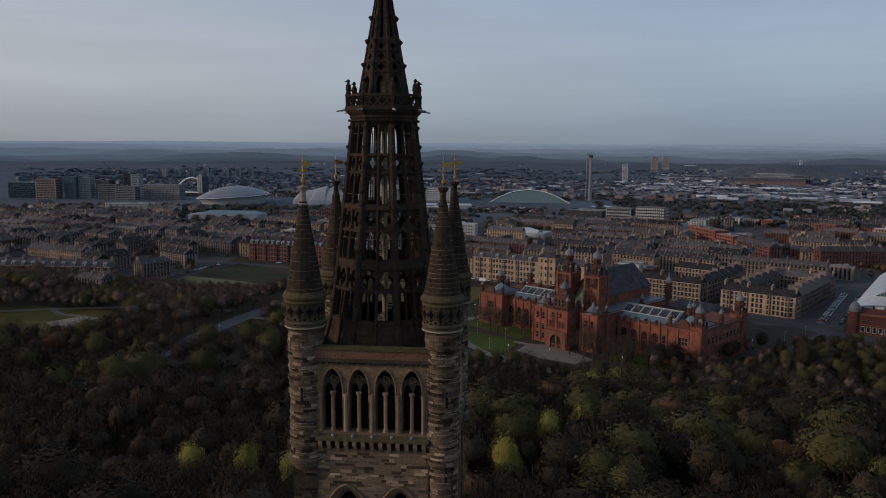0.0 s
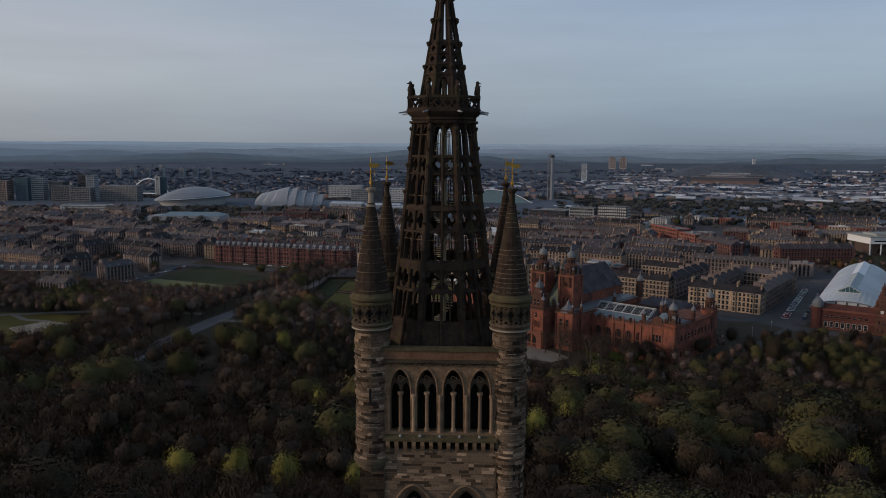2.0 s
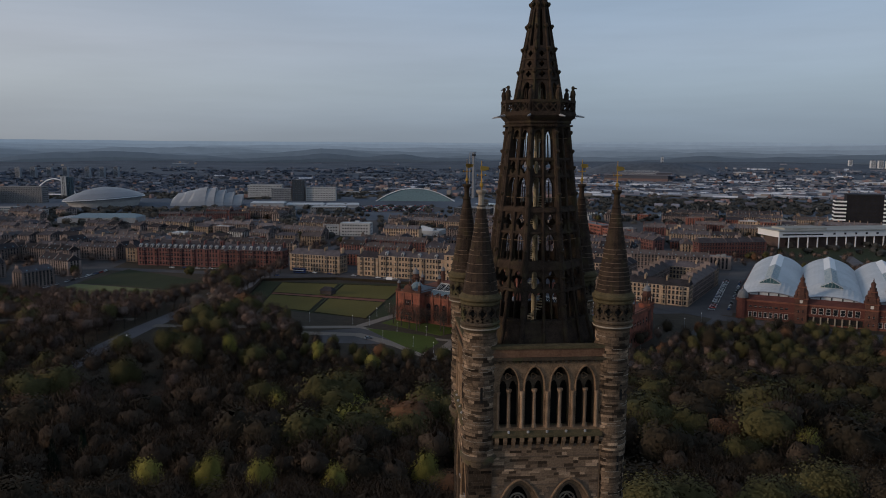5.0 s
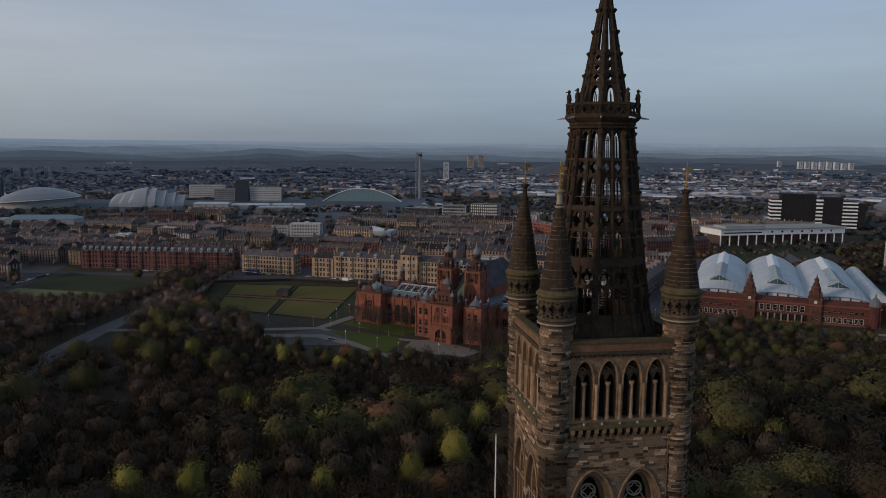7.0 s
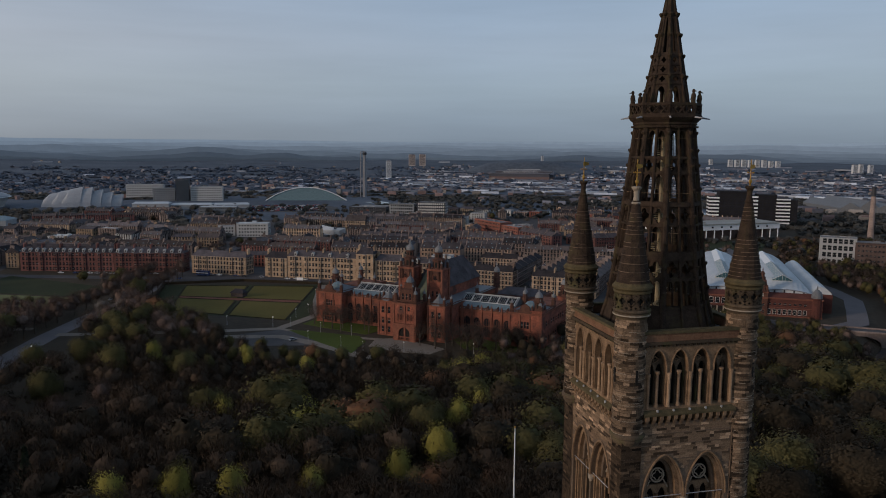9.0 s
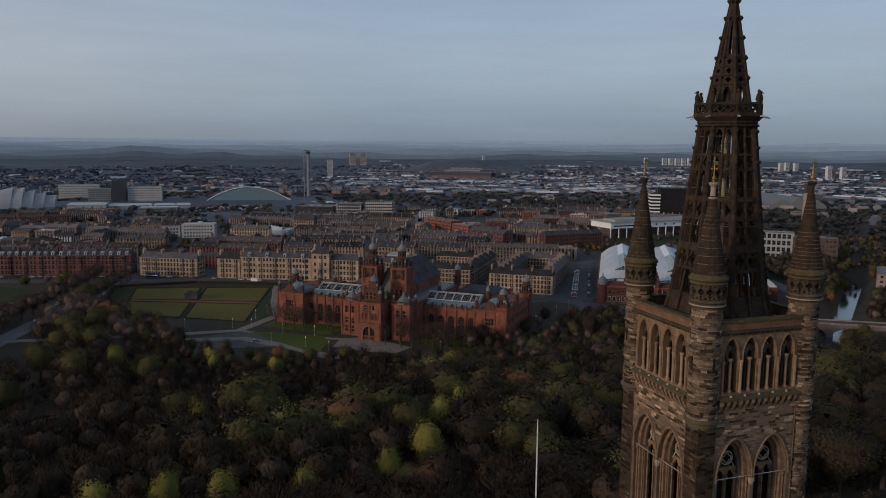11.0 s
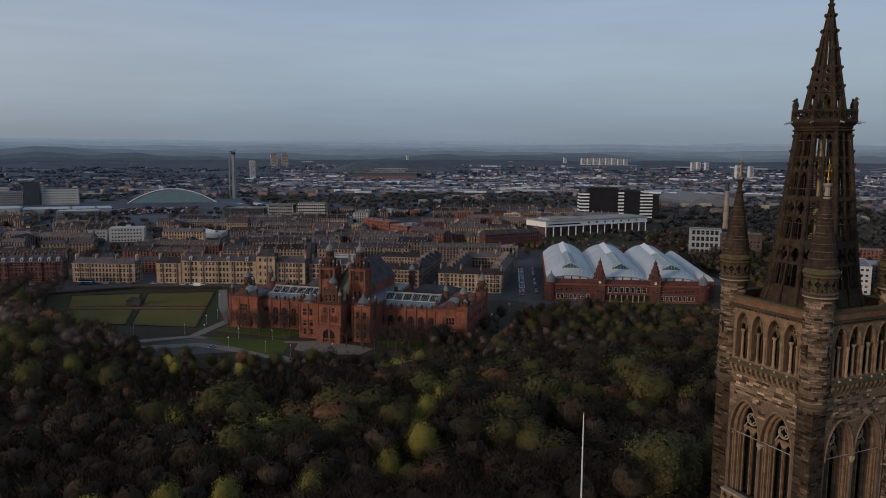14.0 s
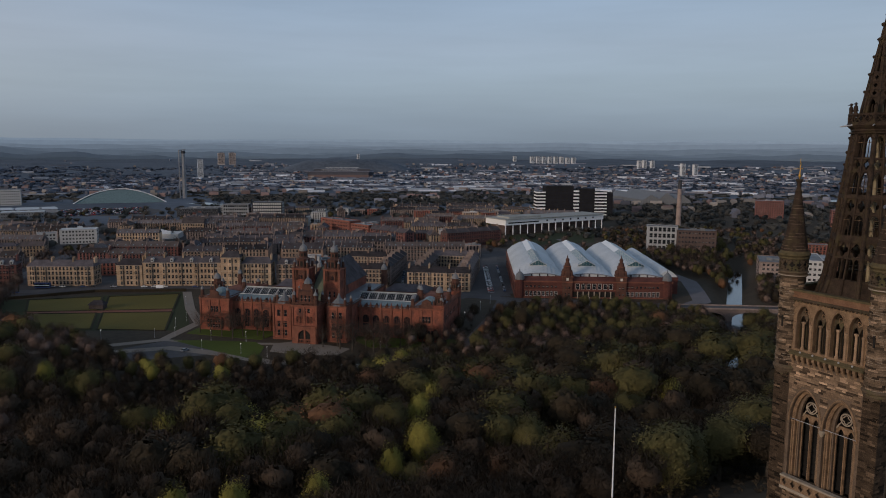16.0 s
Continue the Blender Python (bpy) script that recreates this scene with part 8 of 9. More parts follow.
def far_tower(x, y, w, d, h, mat, label):
    tw = thing("tower_block", pose(x, y, land(x, y), 0, 0, -8), label, "tower block", "distant tower blocks")
    bm = bmesh.new()
    box(bm, -w / 2, w / 2, -d / 2, d / 2, -2, h)
    part("wall", bm, mat, tw)
    bm = bmesh.new()
    box(bm, -w / 4, w / 4, -d / 4, d / 4, h, h + 3)
    part("lift_house", bm, F_MID, tw)
    bm = bmesh.new()
    n = int(h / 3)
    for i in range(1, n):
        box(bm, -w / 2 + 1.5, w / 2 - 1.5, -d / 2 - 0.08, -d / 2 - 0.02, i * h / n + 0.6, i * h / n + 1.9)
    tagged(part("window_band", bm, M_PANE, tw), kind="stuff")


F_PINK = tone("far_pink_harl", (0.50, 0.42, 0.38), 0.1)
# cool grey harl with haze in its colour, for the left-hand blocks
F_HAZE = tone("hazed_grey_harl", (0.30, 0.32, 0.35), 0.1)
F_WHITE = tone("far_white_harl", (0.62, 0.64, 0.66), 0.1)
far_tower(402, 2640, 19, 15, 30 - land(402, 2640), F_WHITE, "white slab tower block far off")
for dx in (-27, 27):
    far_tower(735 + dx, 3770, 33, 22, 46 - land(735, 3770), F_PINK, "pinkish slab tower block far off")
for i in range(8):
    px, py = 2315 + i * 26, 3396 - i * 19
    far_tower(px, py, 22, 14, 30 - land(px, py) - (i > 5) * 5, F_WHITE, "row of white slab blocks far off")
for x0, y0, h0 in ((2357, 2596, 20), (2374, 2580, 22), (2400, 2556, 20), (2290, 3534, 31), (2065, 2042, 19), (2096, 2010, 16), (-1245, 2554, 9), (-1204, 2574, 10), (-1160, 2593, 9), (-1115, 2612, 9), (-1051, 2638, 9), (-1008, 2654, 8), (-966, 2670, 9)):
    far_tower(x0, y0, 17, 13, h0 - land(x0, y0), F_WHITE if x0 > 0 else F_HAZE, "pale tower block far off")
# stadium
st = thing("stadium", pose(852, 2465, CITY, 0, 0, -25), "distant football stadium with brick stands and white roof trusses", "stadium")
for a, b, c, d, h in ((-100, 100, -78, -48, 23), (-100, 100, 48, 78, 28), (-112, -86, -47, 47, 20), (86, 112, -47, 47, 20)):
    bm = bmesh.new()
    box(bm, a, b, c, d, -1, h * 0.55)
    s = part("stand", bm, F_RED, st)
    bm = bmesh.new()
    box(bm, a, b, c, d, h * 0.56, h)
    part("upper_tier", bm, F_ROOF, s)
    bm = bmesh.new()
    box(bm, a - 3, b + 3, c - 3, d + 3, h, h + 1.6)
    part("stand_roof", bm, F_MID, s)
    if b - a > 100:
        bm = bmesh.new()
        w = (b - a) * 0.62 / 10
        for i in range(10):
            u = a + (b - a) * 0.19 + w * i
            rod(bm, (u, c, h + 1.6), (u + w / 2, c, h + 7), 0.4, 4)
            rod(bm, (u + w / 2, c, h + 7), (u + w, c, h + 1.6), 0.4, 4)
        rod(bm, (a + 40, c, h + 7), (b - 40, c, h + 7), 0.6, 4)
        part("roof_truss", bm, F_WHITE, s, "white roof truss")
# far hills: haze painted as a blue tint and a glow
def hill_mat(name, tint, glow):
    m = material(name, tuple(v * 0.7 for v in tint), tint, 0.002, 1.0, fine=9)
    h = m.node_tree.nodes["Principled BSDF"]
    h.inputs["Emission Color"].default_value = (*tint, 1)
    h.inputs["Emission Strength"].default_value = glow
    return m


# wooded park hill behind the stadium
for hx, hy, L, W, top in ((1080, 3010, 300, 150, 27),):
    ang = -math.atan2(hx, hy)
    ca, sa = math.cos(ang), math.sin(ang)
    vs, fs = [], []
    nu, nv = 56, 14
    for j in range(nv + 1):
        for i in range(nu + 1):
            u, v = 2 * i / nu - 1, 2 * j / nv - 1
            k = (1 - u * u) * (1 - v * v)
            px, py = hx + ca * u * L - sa * v * W, hy + sa * u * L + ca * v * W
            vs.append((px, py, CITY - 4 + (top - CITY + 4) * (1 - (1 - k) ** 1.6) ** 0.9 * (1 + 0.12 * noise.noise((px / 90, py / 90, 2))) + 1.6 * noise.noise((px / 16, py / 16, 5))))
    fs = [(j * (nu + 1) + i, j * (nu + 1) + i + 1, (j + 1) * (nu + 1) + i + 1, (j + 1) * (nu + 1) + i) for j in range(nv) for i in range(nu)]
    tagged(part("hill", (vs, fs), M_FARHILL, None), "dark wooded hill beyond the town", "hill", kind="structure")
far_tower(1125, 2990, 9, 9, 46 - land(1125, 2990), F_WHITE, "slim white tower on a wooded hill")
RIDGES = 9
for j in range(RIDGES):
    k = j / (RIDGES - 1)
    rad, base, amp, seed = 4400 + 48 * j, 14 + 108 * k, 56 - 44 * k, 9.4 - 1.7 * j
    # colour and glow grade ridge by ridge to imitate thickening haze
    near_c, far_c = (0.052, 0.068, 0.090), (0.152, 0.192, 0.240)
    mat = hill_mat("hazed_ridge", tuple(a + (b - a) * k ** 1.15 for a, b in zip(near_c, far_c)), 0.6 + 0.26 * k)
    vs, fs = [], []
    n = 260
    for i in range(n + 1):
        a = radians(-75 + 165 * i / n)
        x, y = rad * math.sin(a), rad * math.cos(a)
        h = base + amp * (noise.noise((i / 20, seed, 0)) + 0.4 * noise.noise((i / 6, seed, 2)) + 0.12 * noise.noise((i / 1.6, seed, 4)))
        vs += [(x, y, -60), (x * 0.995, y * 0.995, h * 0.55 - 5), (x * 1.008, y * 1.008, h)]
        if i:
            o = 3 * i
            fs += [(o - 3, o, o + 1, o - 2), (o - 2, o + 1, o + 2, o - 1)]
    tagged(part("backdrop", (vs, fs), mat, None), "low hills on the horizon in painted haze-blue", "hills", kind="structure")

# ---------- trees ----------


def crown_mesh(name, seed, rx, rz, z0, leaves, size, mat, clumps=9, twig=False, cone=False):
    """Many small leaf sprays scattered over the skins of uneven lobes, turned outwards."""
    g = np.random.RandomState(seed)
    if cone:
        t = g.rand(leaves) ** 0.7
        r = rx * (1 - t) * (0.75 + 0.25 * g.rand(leaves))
        a = g.rand(leaves) * 6.283
        c = np.stack([r * np.cos(a), r * np.sin(a), z0 + rz * 2 * t - 0.25 * r], 1)
        out = np.stack([np.cos(a), np.sin(a), 0.5 + 0 * a], 1)
    else:
        # uneven outline: a few limbs reach further than the rest
        k = g.randn(clumps, 3) + np.array((0, 0, 0.3))
        k /= np.linalg.norm(k, axis=1)[:, None]
        reach = 0.75 + 0.45 * g.rand(clumps)
        k2 = g.randn(clumps * 6, 3)
        k2 /= np.linalg.norm(k2, axis=1)[:, None]

        def outline(d):
            b1, b2 = (d @ k.T), (d @ k2.T)
            near = b1.argmax(1)
            return near, b2.argmax(1), 0.52 + (reach[near] - 0.52) * np.clip((b1.max(1) - 0.55) / 0.4, 0, 1) + 0.16 * np.clip((b2.max(1) - 0.86) / 0.14, 0, 1)

        d = g.randn(leaves, 3)
        d[:, 2] += 0.3
        d /= np.linalg.norm(d, axis=1)[:, None]
        near, near2, r = outline(d)
        deep = 0.62 if not twig else 0.5
        r = r * (deep + (1.0 - deep) * g.rand(leaves) ** 0.6) * (1 + 0.13 * np.clip(g.randn(leaves), -1.5, 2.2))
        c = d * r[:, None] * np.array((rx, rx, rz))
        out = 0.8 * d + 0.3 * k[near] + 0.55 * k2[near2]
        c[:, 2] += z0 + rz * 0.85
    n = out + 0.5 * g.randn(leaves, 3)
    n /= np.linalg.norm(n, axis=1)[:, None]
    s = size * (0.55 + 0.9 * g.rand(leaves))[:, None]
    n1 = np.cross(n, g.randn(leaves, 3))
    n1 /= np.linalg.norm(n1, axis=1)[:, None]
    n2 = np.cross(n, n1)
    if twig:
        # slender sprays that fan out and up from the fork
        w = c - np.array((0, 0, z0 - 2.0))
        w /= np.linalg.norm(w, axis=1)[:, None]
        w += np.array((0, 0, 0.3)) + 0.5 * g.randn(leaves, 3)
        w /= np.linalg.norm(w, axis=1)[:, None]
        n1 = np.cross(w, g.randn(leaves, 3))
        n1 /= np.linalg.norm(n1, axis=1)[:, None]
        p = np.stack([c - w * s * 1.3 - n1 * s * 0.13, c - w * s * 1.3 + n1 * s * 0.13, c + w * s * 1.3], 1)
    else:
        p = np.stack([c - n1 * s * 0.6 - n2 * s * 0.3, c + n1 * s * 0.6 - n2 * s * 0.25, c + n1 * s * 0.1 + n2 * s * 0.75], 1)
    soft = out / np.linalg.norm(out, axis=1)[:, None] + 0.1 * n
    if twig:
        soft = 0.7 * soft + np.array((0, 0, 0.45)) + 0.35 * g.randn(leaves, 3)
    soft /= np.linalg.norm(soft, axis=1)[:, None]
    soft = np.repeat(soft, 3, axis=0)
    p = p.reshape(-1, 3)
    if not cone and leaves != 3000:
        # dense heart of twigs behind the outer sprays
        nu, nv = (14, 8) if leaves > 500 else (7, 4)
        th, ph = np.meshgrid(np.arange(nu) * 2 * np.pi / nu, (np.arange(nv) + 0.5) * np.pi / nv)
        q = np.stack([np.cos(th) * np.sin(ph), np.sin(th) * np.sin(ph), np.cos(ph)], 2).reshape(-1, 3)
        _, lobe, hr = outline(q)
        hr = hr * (0.78 if not twig else 0.52) * (0.9 + 0.2 * g.rand(len(q)))
        qn = q + 0.5 * k2[lobe]
        qn /= np.linalg.norm(qn, axis=1)[:, None]
        hp = q * hr[:, None] * np.array((rx, rx, rz)) + np.array((0, 0, z0 + rz * 0.85))
        ids = []
        for b in range(nv - 1):
            for a in range(nu):
                w, x, y, z = b * nu + a, (b + 1) * nu + a, (b + 1) * nu + (a + 1) % nu, b * nu + (a + 1) % nu
                ids += [w, x, y, w, y, z]
        p = np.concatenate([p, hp[ids]])
        soft = np.concatenate([soft, qn[ids]])
    me = bpy.data.meshes.new(name)
    me.from_pydata(p.tolist(), [], np.arange(len(p)).reshape(-1, 3).tolist(), shade_flat=False)
    # soft shading that follows the lobes
    soften(me, soft)
    me.materials.append(mat)
    return me


def soften(me, normals):
    at = me.attributes.new("custom_normal", "FLOAT_VECTOR", "POINT")
    at.data.foreach_set("vector", np.ascontiguousarray(normals, dtype=np.float32).ravel())


def trunk_mesh(seed, h, spread, limbs=7, cone=False):
    g = random.Random(seed)
    bm = bmesh.new()
    top = h * (0.55 if not cone else 0.9)
    rod(bm, (0, 0, -1.2), (0.15, 0.1, top * 0.5), 0.42, 7, 0.3)
    rod(bm, (0.15, 0.1, top * 0.5), (0.3, -0.1, top), 0.3, 6, 0.12)
    if not cone:
        for i in range(limbs):
            a = i * 2.4 + g.random()
            z = top * g.uniform(0.45, 1.0)
            e = Vector((math.cos(a) * spread * g.uniform(0.5, 0.85), math.sin(a) * spread * g.uniform(0.5, 0.85), min(h * 0.92, z + h * g.uniform(0.22, 0.45))))
            m = Vector((e.x * 0.45, e.y * 0.45, z + (e.z - z) * 0.6))
            rod(bm, (0.2, 0, z), m, 0.17, 5, 0.11)
            rod(bm, m, e, 0.11, 4, 0.03)
            for _ in range(3):
                f = m + (e - m) * g.uniform(0.2, 0.9)
                rod(bm, f, f + Vector((g.uniform(-1, 1), g.uniform(-1, 1), g.uniform(0.5, 1.4))) * spread * 0.25, 0.06, 3, 0.015)
    me = bpy.data.meshes.new("trunk")
    bm.to_mesh(me)
    bm.free()
    me.materials.append(M_BARK)
    return me


SPECIES = {
    "far": (M_FARWOOD, "far trees tinted haze-blue", 3000, 0.42, False),
    "mid": (M_MIDWOOD, "riverside trees", 3000, 0.42, False),
    "green": (M_LEAF, "broadleaf tree in fresh spring leaf", 6000, 0.29, False),
    "yellow": (M_LEAF_Y, "tree in bright yellow-green spring leaf", 6000, 0.29, False),
    "dull": (M_LEAF_D, "dull green broadleaf tree", 6000, 0.29, False),
    "bare": (M_TWIG, "bare brown twiggy tree before leafing", 5200, 0.29, True),
    "lime": (M_TWIG_HAZED, "bare tree with reddish-brown twigs lightened for distance", 4600, 0.27, True),
    "thin": (M_TWIG_HAZED, "thin bare tree with open brown twigs", 3000, 0.24, True),
    "red": (M_TWIG_R, "tree with reddish-brown buds", 6000, 0.27, False),
    "blossom": (M_BLOSSOM, "tree in pale blossom", 3000, 0.36, False),
    "fir": (M_FIR, "dark narrow conifer in the park", 2400, 0.75, False),
}
protos = {}


def prototype(kind, var):
    key = (kind, var)
    if key not in protos:
        mat, label, n, size, twig = SPECIES[kind]
        seed = 11 * var + len(kind) * 7
        cone = kind == "fir"
        t = new("tree", trunk_mesh(seed, 15, 5.2, cone=cone))
        tagged(t, label, "tree", "park trees")
        c = new("crown", crown_mesh("crown", seed, (5.2 if not cone else 3.0), (6.0 if not cone else 7.5), (4.2 if not cone else 1.0), n, size, mat, clumps=8 + var % 4, twig=twig, cone=cone))
        c.parent = t
        protos[key] = t
        return t, True
    return protos[key], False


def plant(kind, var, x, y, s, zs=1.0, turn=0.0, z=None):
    t, first = prototype(kind, var)
    m = Matrix.LocRotScale((x, y, land(x, y) if z is None else z), Euler((0, 0, turn)), (s, s, s * zs))
    if first:
        t.matrix_basis = m
    else:
        ob = copy_thing(t, Matrix())
        ob.matrix_basis = m


KEEP_OUT = [
    [(-66, 372), (-30, 320), (4, 292), (44, 272), (75, 272), (62, 305), (100, 292), (112, 300), (190, 370), (60, 480), (10, 520), (-118, 534), (-118, 424)],
    [(-70, 372), (-58, 318), (-30, 290), (20, 270), (70, 258), (88, 266), (60, 300), (-20, 340)],
    [(-166, 284), (-168, 330), (-150, 420), (-130, 440), (-124, 404), (-130, 352), (-116, 312), (-124, 282), (-146, 270)],
]
KEEP_OUT += [
    [(-140, 208), (-112, 190), (-88, 204), (-92, 248), (-118, 264), (-142, 250)],
    [(302, 264), (335, 300), (412, 380), (432, 364), (350, 278), (318, 254)],
    [(256, 256), (300, 305), (345, 305), (352, 280), (290, 232)],
    [(-275, 462), (-152, 440), (-146, 524), (-240, 596)],
    [(-330, 290), (-256, 280), (-206, 306), (-210, 350), (-222, 376), (-300, 384)],
    [(176, 354), (240, 300), (300, 282), (380, 440), (300, 540)],
    [(268, 264), (300, 258), (348, 318), (380, 366), (368, 402), (330, 352), (300, 322), (262, 314)],
    [(340, 566), (436, 556), (524, 668), (400, 700)],
]
LINES = [((-188, 60), (-170, 270), 5), ((-170, 270), (-162, 320), 8), ((-162, 320), (-143, 415), 10), ((-143, 415), (-128, 462), 9), ((-128, 462), (-112, 590), 8), ((196, 380), (330, 262), 9), ((313, 283), (412, 368), 9), ((150, 143), (200, 186), 5), ((200, 186), (262, 239), 4.5), ((262, 239), (313, 283), 7.5),
         ((-62, 352), (8, 298), 6), ((8, 298), (60, 262), 5), ((60, 262), (112, 285), 5), ((112, 285), (196, 380), 5), ((286, 299), (334, 336), 9), ((334, 336), (376, 412), 9), ((376, 412), (400, 540), 7), ((400, 540), (440, 640), 7), ((-150, 375), (-62, 366), 6)]


def girth(x, y):
    """Size of the trees: groves of large old crowns, thickets of slight ones, saplings round the field."""
    k = 1.42 + 0.75 * noise.noise((x / 33, y / 33, 7)) + 0.22 * noise.noise((x / 7, y / 7, 3))
    if -300 < x < -128 and 380 < y < 475:
        k *= 0.5
    if x > -85 and y > 222:
        k *= 0.66
    return max(0.62, k)


placed = []
# the bright trees that stand out
feature = [("yellow", 0, 11, 135, 0.95), ("yellow", 1, -3, 127, 0.8), ("yellow", 2, -47, 124, 0.85), ("yellow", 1, -60, 126, 0.85), ("yellow", 0, -76, 128, 0.8), ("yellow", 2, -27, 119, 0.85), ("red", 0, 3, 107, 0.9), ("red", 1, 16, 101, 0.85),
           ("green", 2, 31, 94, 1.1), ("green", 1, 89, 136, 0.85), ("yellow", 0, 108, 136, 0.85), ("green", 0, 41, 125, 0.9), ("green", 1, 12, 162, 1.0), ("yellow", 2, 23, 163, 0.95), ("green", 2, 43, 128, 0.9), ("green", 0, 1, 121, 0.7),
           ("green", 1, 70, 150, 0.95)]
feature += [("yellow", 1, 35, 176, 0.9), ("fir", 0, -109, 147, 1.0), ("fir", 1, -102, 151, 1.1), ("fir", 0, -88, 155, 0.85), ("green", 2, -194, 230, 0.95), ("yellow", 0, -87, 280, 0.85), ("green", 1, -59, 205, 1.0),
           ("green", 0, -72, 262, 0.9), ("green", 2, -100, 270, 1.0), ("yellow", 1, -52, 196, 0.8), ("blossom", 0, -130, 398, 0.95), ("blossom", 1, -122, 408, 0.85), ("green", 2, -182, 262, 0.8), ("green", 0, -120, 240, 1.0), ("dull", 0, 145, 281, 1.1), ("green", 1, -117, 287, 1.0), ("green", 2, -136, 284, 0.9), ("green", 0, -108, 330, 0.8)]
for k, v, x, y, s in feature:
    plant(k, v, x, y, s * {"yellow": 0.98, "green": 1.3, "red": 1.3}.get(k, 1.0), 1.35 if k == "yellow" else 1.0, x)
    placed.append((x, y))
rng = random.Random(23)
cells = {}
for x, y in placed:
    cells.setdefault((int(x // 10), int(y // 10)), []).append((x, y))
spots = []
tries = 0
while tries < 60000 and len(spots) < 1650:
    tries += 1
    x, y = rng.uniform(-430, 460), rng.uniform(62, 470)
    if y > 330 and -60 < x < 330:
        continue
    if x < -40 - y * 0.85 or x > 60 + y * 0.95:
        continue
    if any(inside(x, y, p) for p in KEEP_OUT) or any(seg_dist(x, y, a, b) < r for a, b, r in LINES):
        continue
    gap = 6.0 * girth(x, y)
    ci, cj = int(x // 10), int(y // 10)
    if any(math.hypot(x - a, y - b) < gap for i in (-1, 0, 1) for j in (-1, 0, 1) for a, b in cells.get((ci + i, cj + j), ())):
        continue
    cells.setdefault((ci, cj), []).append((x, y))
    spots.append((x, y))
spots.sort(key=lambda p: p[1])
# smaller trees in the town and round the fields
for _ in range(900):
    x, y = rng.uniform(-420, 640), rng.uniform(420, 700)
    ok = (x < -120 or 310 < x) and not any(inside(x, y, p) for p in KEEP_OUT) and all(seg_dist(x, y, a, b) > r for a, b, r in LINES)
    if ok and not (-420 < x < -285 and y > 480) and not (x > 440 and 440 < y < 540) and not (x < 320 and y > 560) and not (x > 395 and y > 680):
        spots.append((x, y))


VALLEY = [(318, 400), (345, 540), (395, 655), (620, 680), (720, 560), (600, 400), (450, 260), (400, 300), (330, 330)]
got = 0
for _ in range(2600):
    x, y = rng.uniform(300, 720), rng.uniform(250, 690)
    if got < 430 and inside(x, y, VALLEY) and not any(inside(x, y, p) for p in KEEP_OUT) and all(seg_dist(x, y, a, b) > r for a, b, r in LINES) and not inside(x, y, rect(457, 519, -42, -3, 70, -6, 26)) and not inside(x, y, rect(400, 336, -48, -2, 76, -2, 54)):
        spots.append((x, y))
        got += 1
# trees along the far bank of the small river
for _ in range(46):
    f, o = rng.random(), rng.uniform(16, 38)
    spots.append((313 + 84 * f + 0.65 * o, 283 + 72 * f - 0.76 * o))
# bare avenue trees on both sides of the park road
AVENUE = []
for (ax, ay), (bx, by) in (((-174, 190), (-162, 320)), ((-162, 320), (-143, 415)), ((-143, 415), (-128, 462)), ((-128, 462), (-113, 566))):
    ln = math.hypot(bx - ax, by - ay)
    for i in range(int(ln / 13)):
        for e in (-11.5, 11.5) if ay > 430 else (-11.5,):
            f = (i + 0.5) * 13 / ln + rng.uniform(-0.02, 0.02)
            AVENUE.append((ax + (bx - ax) * f + e * (by - ay) / ln, ay + (by - ay) * f - e * (bx - ax) / ln))
# a few bare trees on the open slope
for x, y in ((-128, 214), (-112, 222), (-100, 238), (-122, 244), (-98, 212), (-134, 232)):
    AVENUE.append((x, y))
# bare trees before the museum's wings
for u, v in ((24, -8), (31, -10), (38, -7), (44, -12), (97, -14), (104, -18), (110, -13), (116, -20), (121, -12), (127, -18), (132, -10), (92, -24), (100, -28), (4, -8), (12, -10), (20, -13), (28, -16), (82, -22), (88, -17), (110, -24), (118, -28)):
    c_, s_ = math.cos(radians(KGA)), math.sin(radians(KGA))
    spots.append((-8 + c_ * u - s_ * v, 381 + s_ * u + c_ * v))
WINGS = len(spots) - 21


CLYDE = [(-1800, 1500), (-900, 1500), (-450, 1400), (-100, 1436), (120, 1420), (230, 1260), (330, 1150), (520, 1080), (800, 1010), (1500, 900), (2600, 800)]


def clear_of_river(x, y):
    return all(seg_dist(x, y, a, b) > 34 for a, b in zip(CLYDE, CLYDE[1:]))


def mix(x, y):
    n = noise.noise((x / 45, y / 45, 1.3)) + rng.uniform(-0.45, 0.45) + 0.14 * max(-1, min(1, (x - 20) / 130))
    if -180 < x < 30 and 150 < y < 335:
        n += 0.3
    if x > 25 + 0.1 * y and n < 0.5 and rng.random() < 0.85:
        return rng.choice(("dull", "dull", "dull", "bare", "dull", "bare", "green") if y < 235 else ("lime", "dull", "lime", "bare", "green"))
    if n < 0.16:
        # bare trees farther off switch to the twigs paled for haze
        return "bare" if y < 320 + rng.uniform(-30, 60) else "lime"
    if x < -45 and y < 200:
        return rng.choice(("bare", "dull", "bare", "bare", "dull"))
    if n < 0.34:
        return "dull" if x > -70 else rng.choice(("bare" if y < 330 else "lime", "green", "bare"))
    if n < 0.52:
        return "green"
    if n < 0.57:
        return "red"
    return "yellow" if rng.random() < 0.42 and -70 < x < 60 and 140 < y < 300 and girth(x, y) < 1.25 else "green"


near = 150
for x, y in spots[:near]:
    k = girth(x, y)
    plant(mix(x, y), rng.randrange(3), x, y, k * rng.uniform(0.85, 1.1), rng.uniform(0.74, 1.0) / k ** 0.45, rng.uniform(0, 6.28))
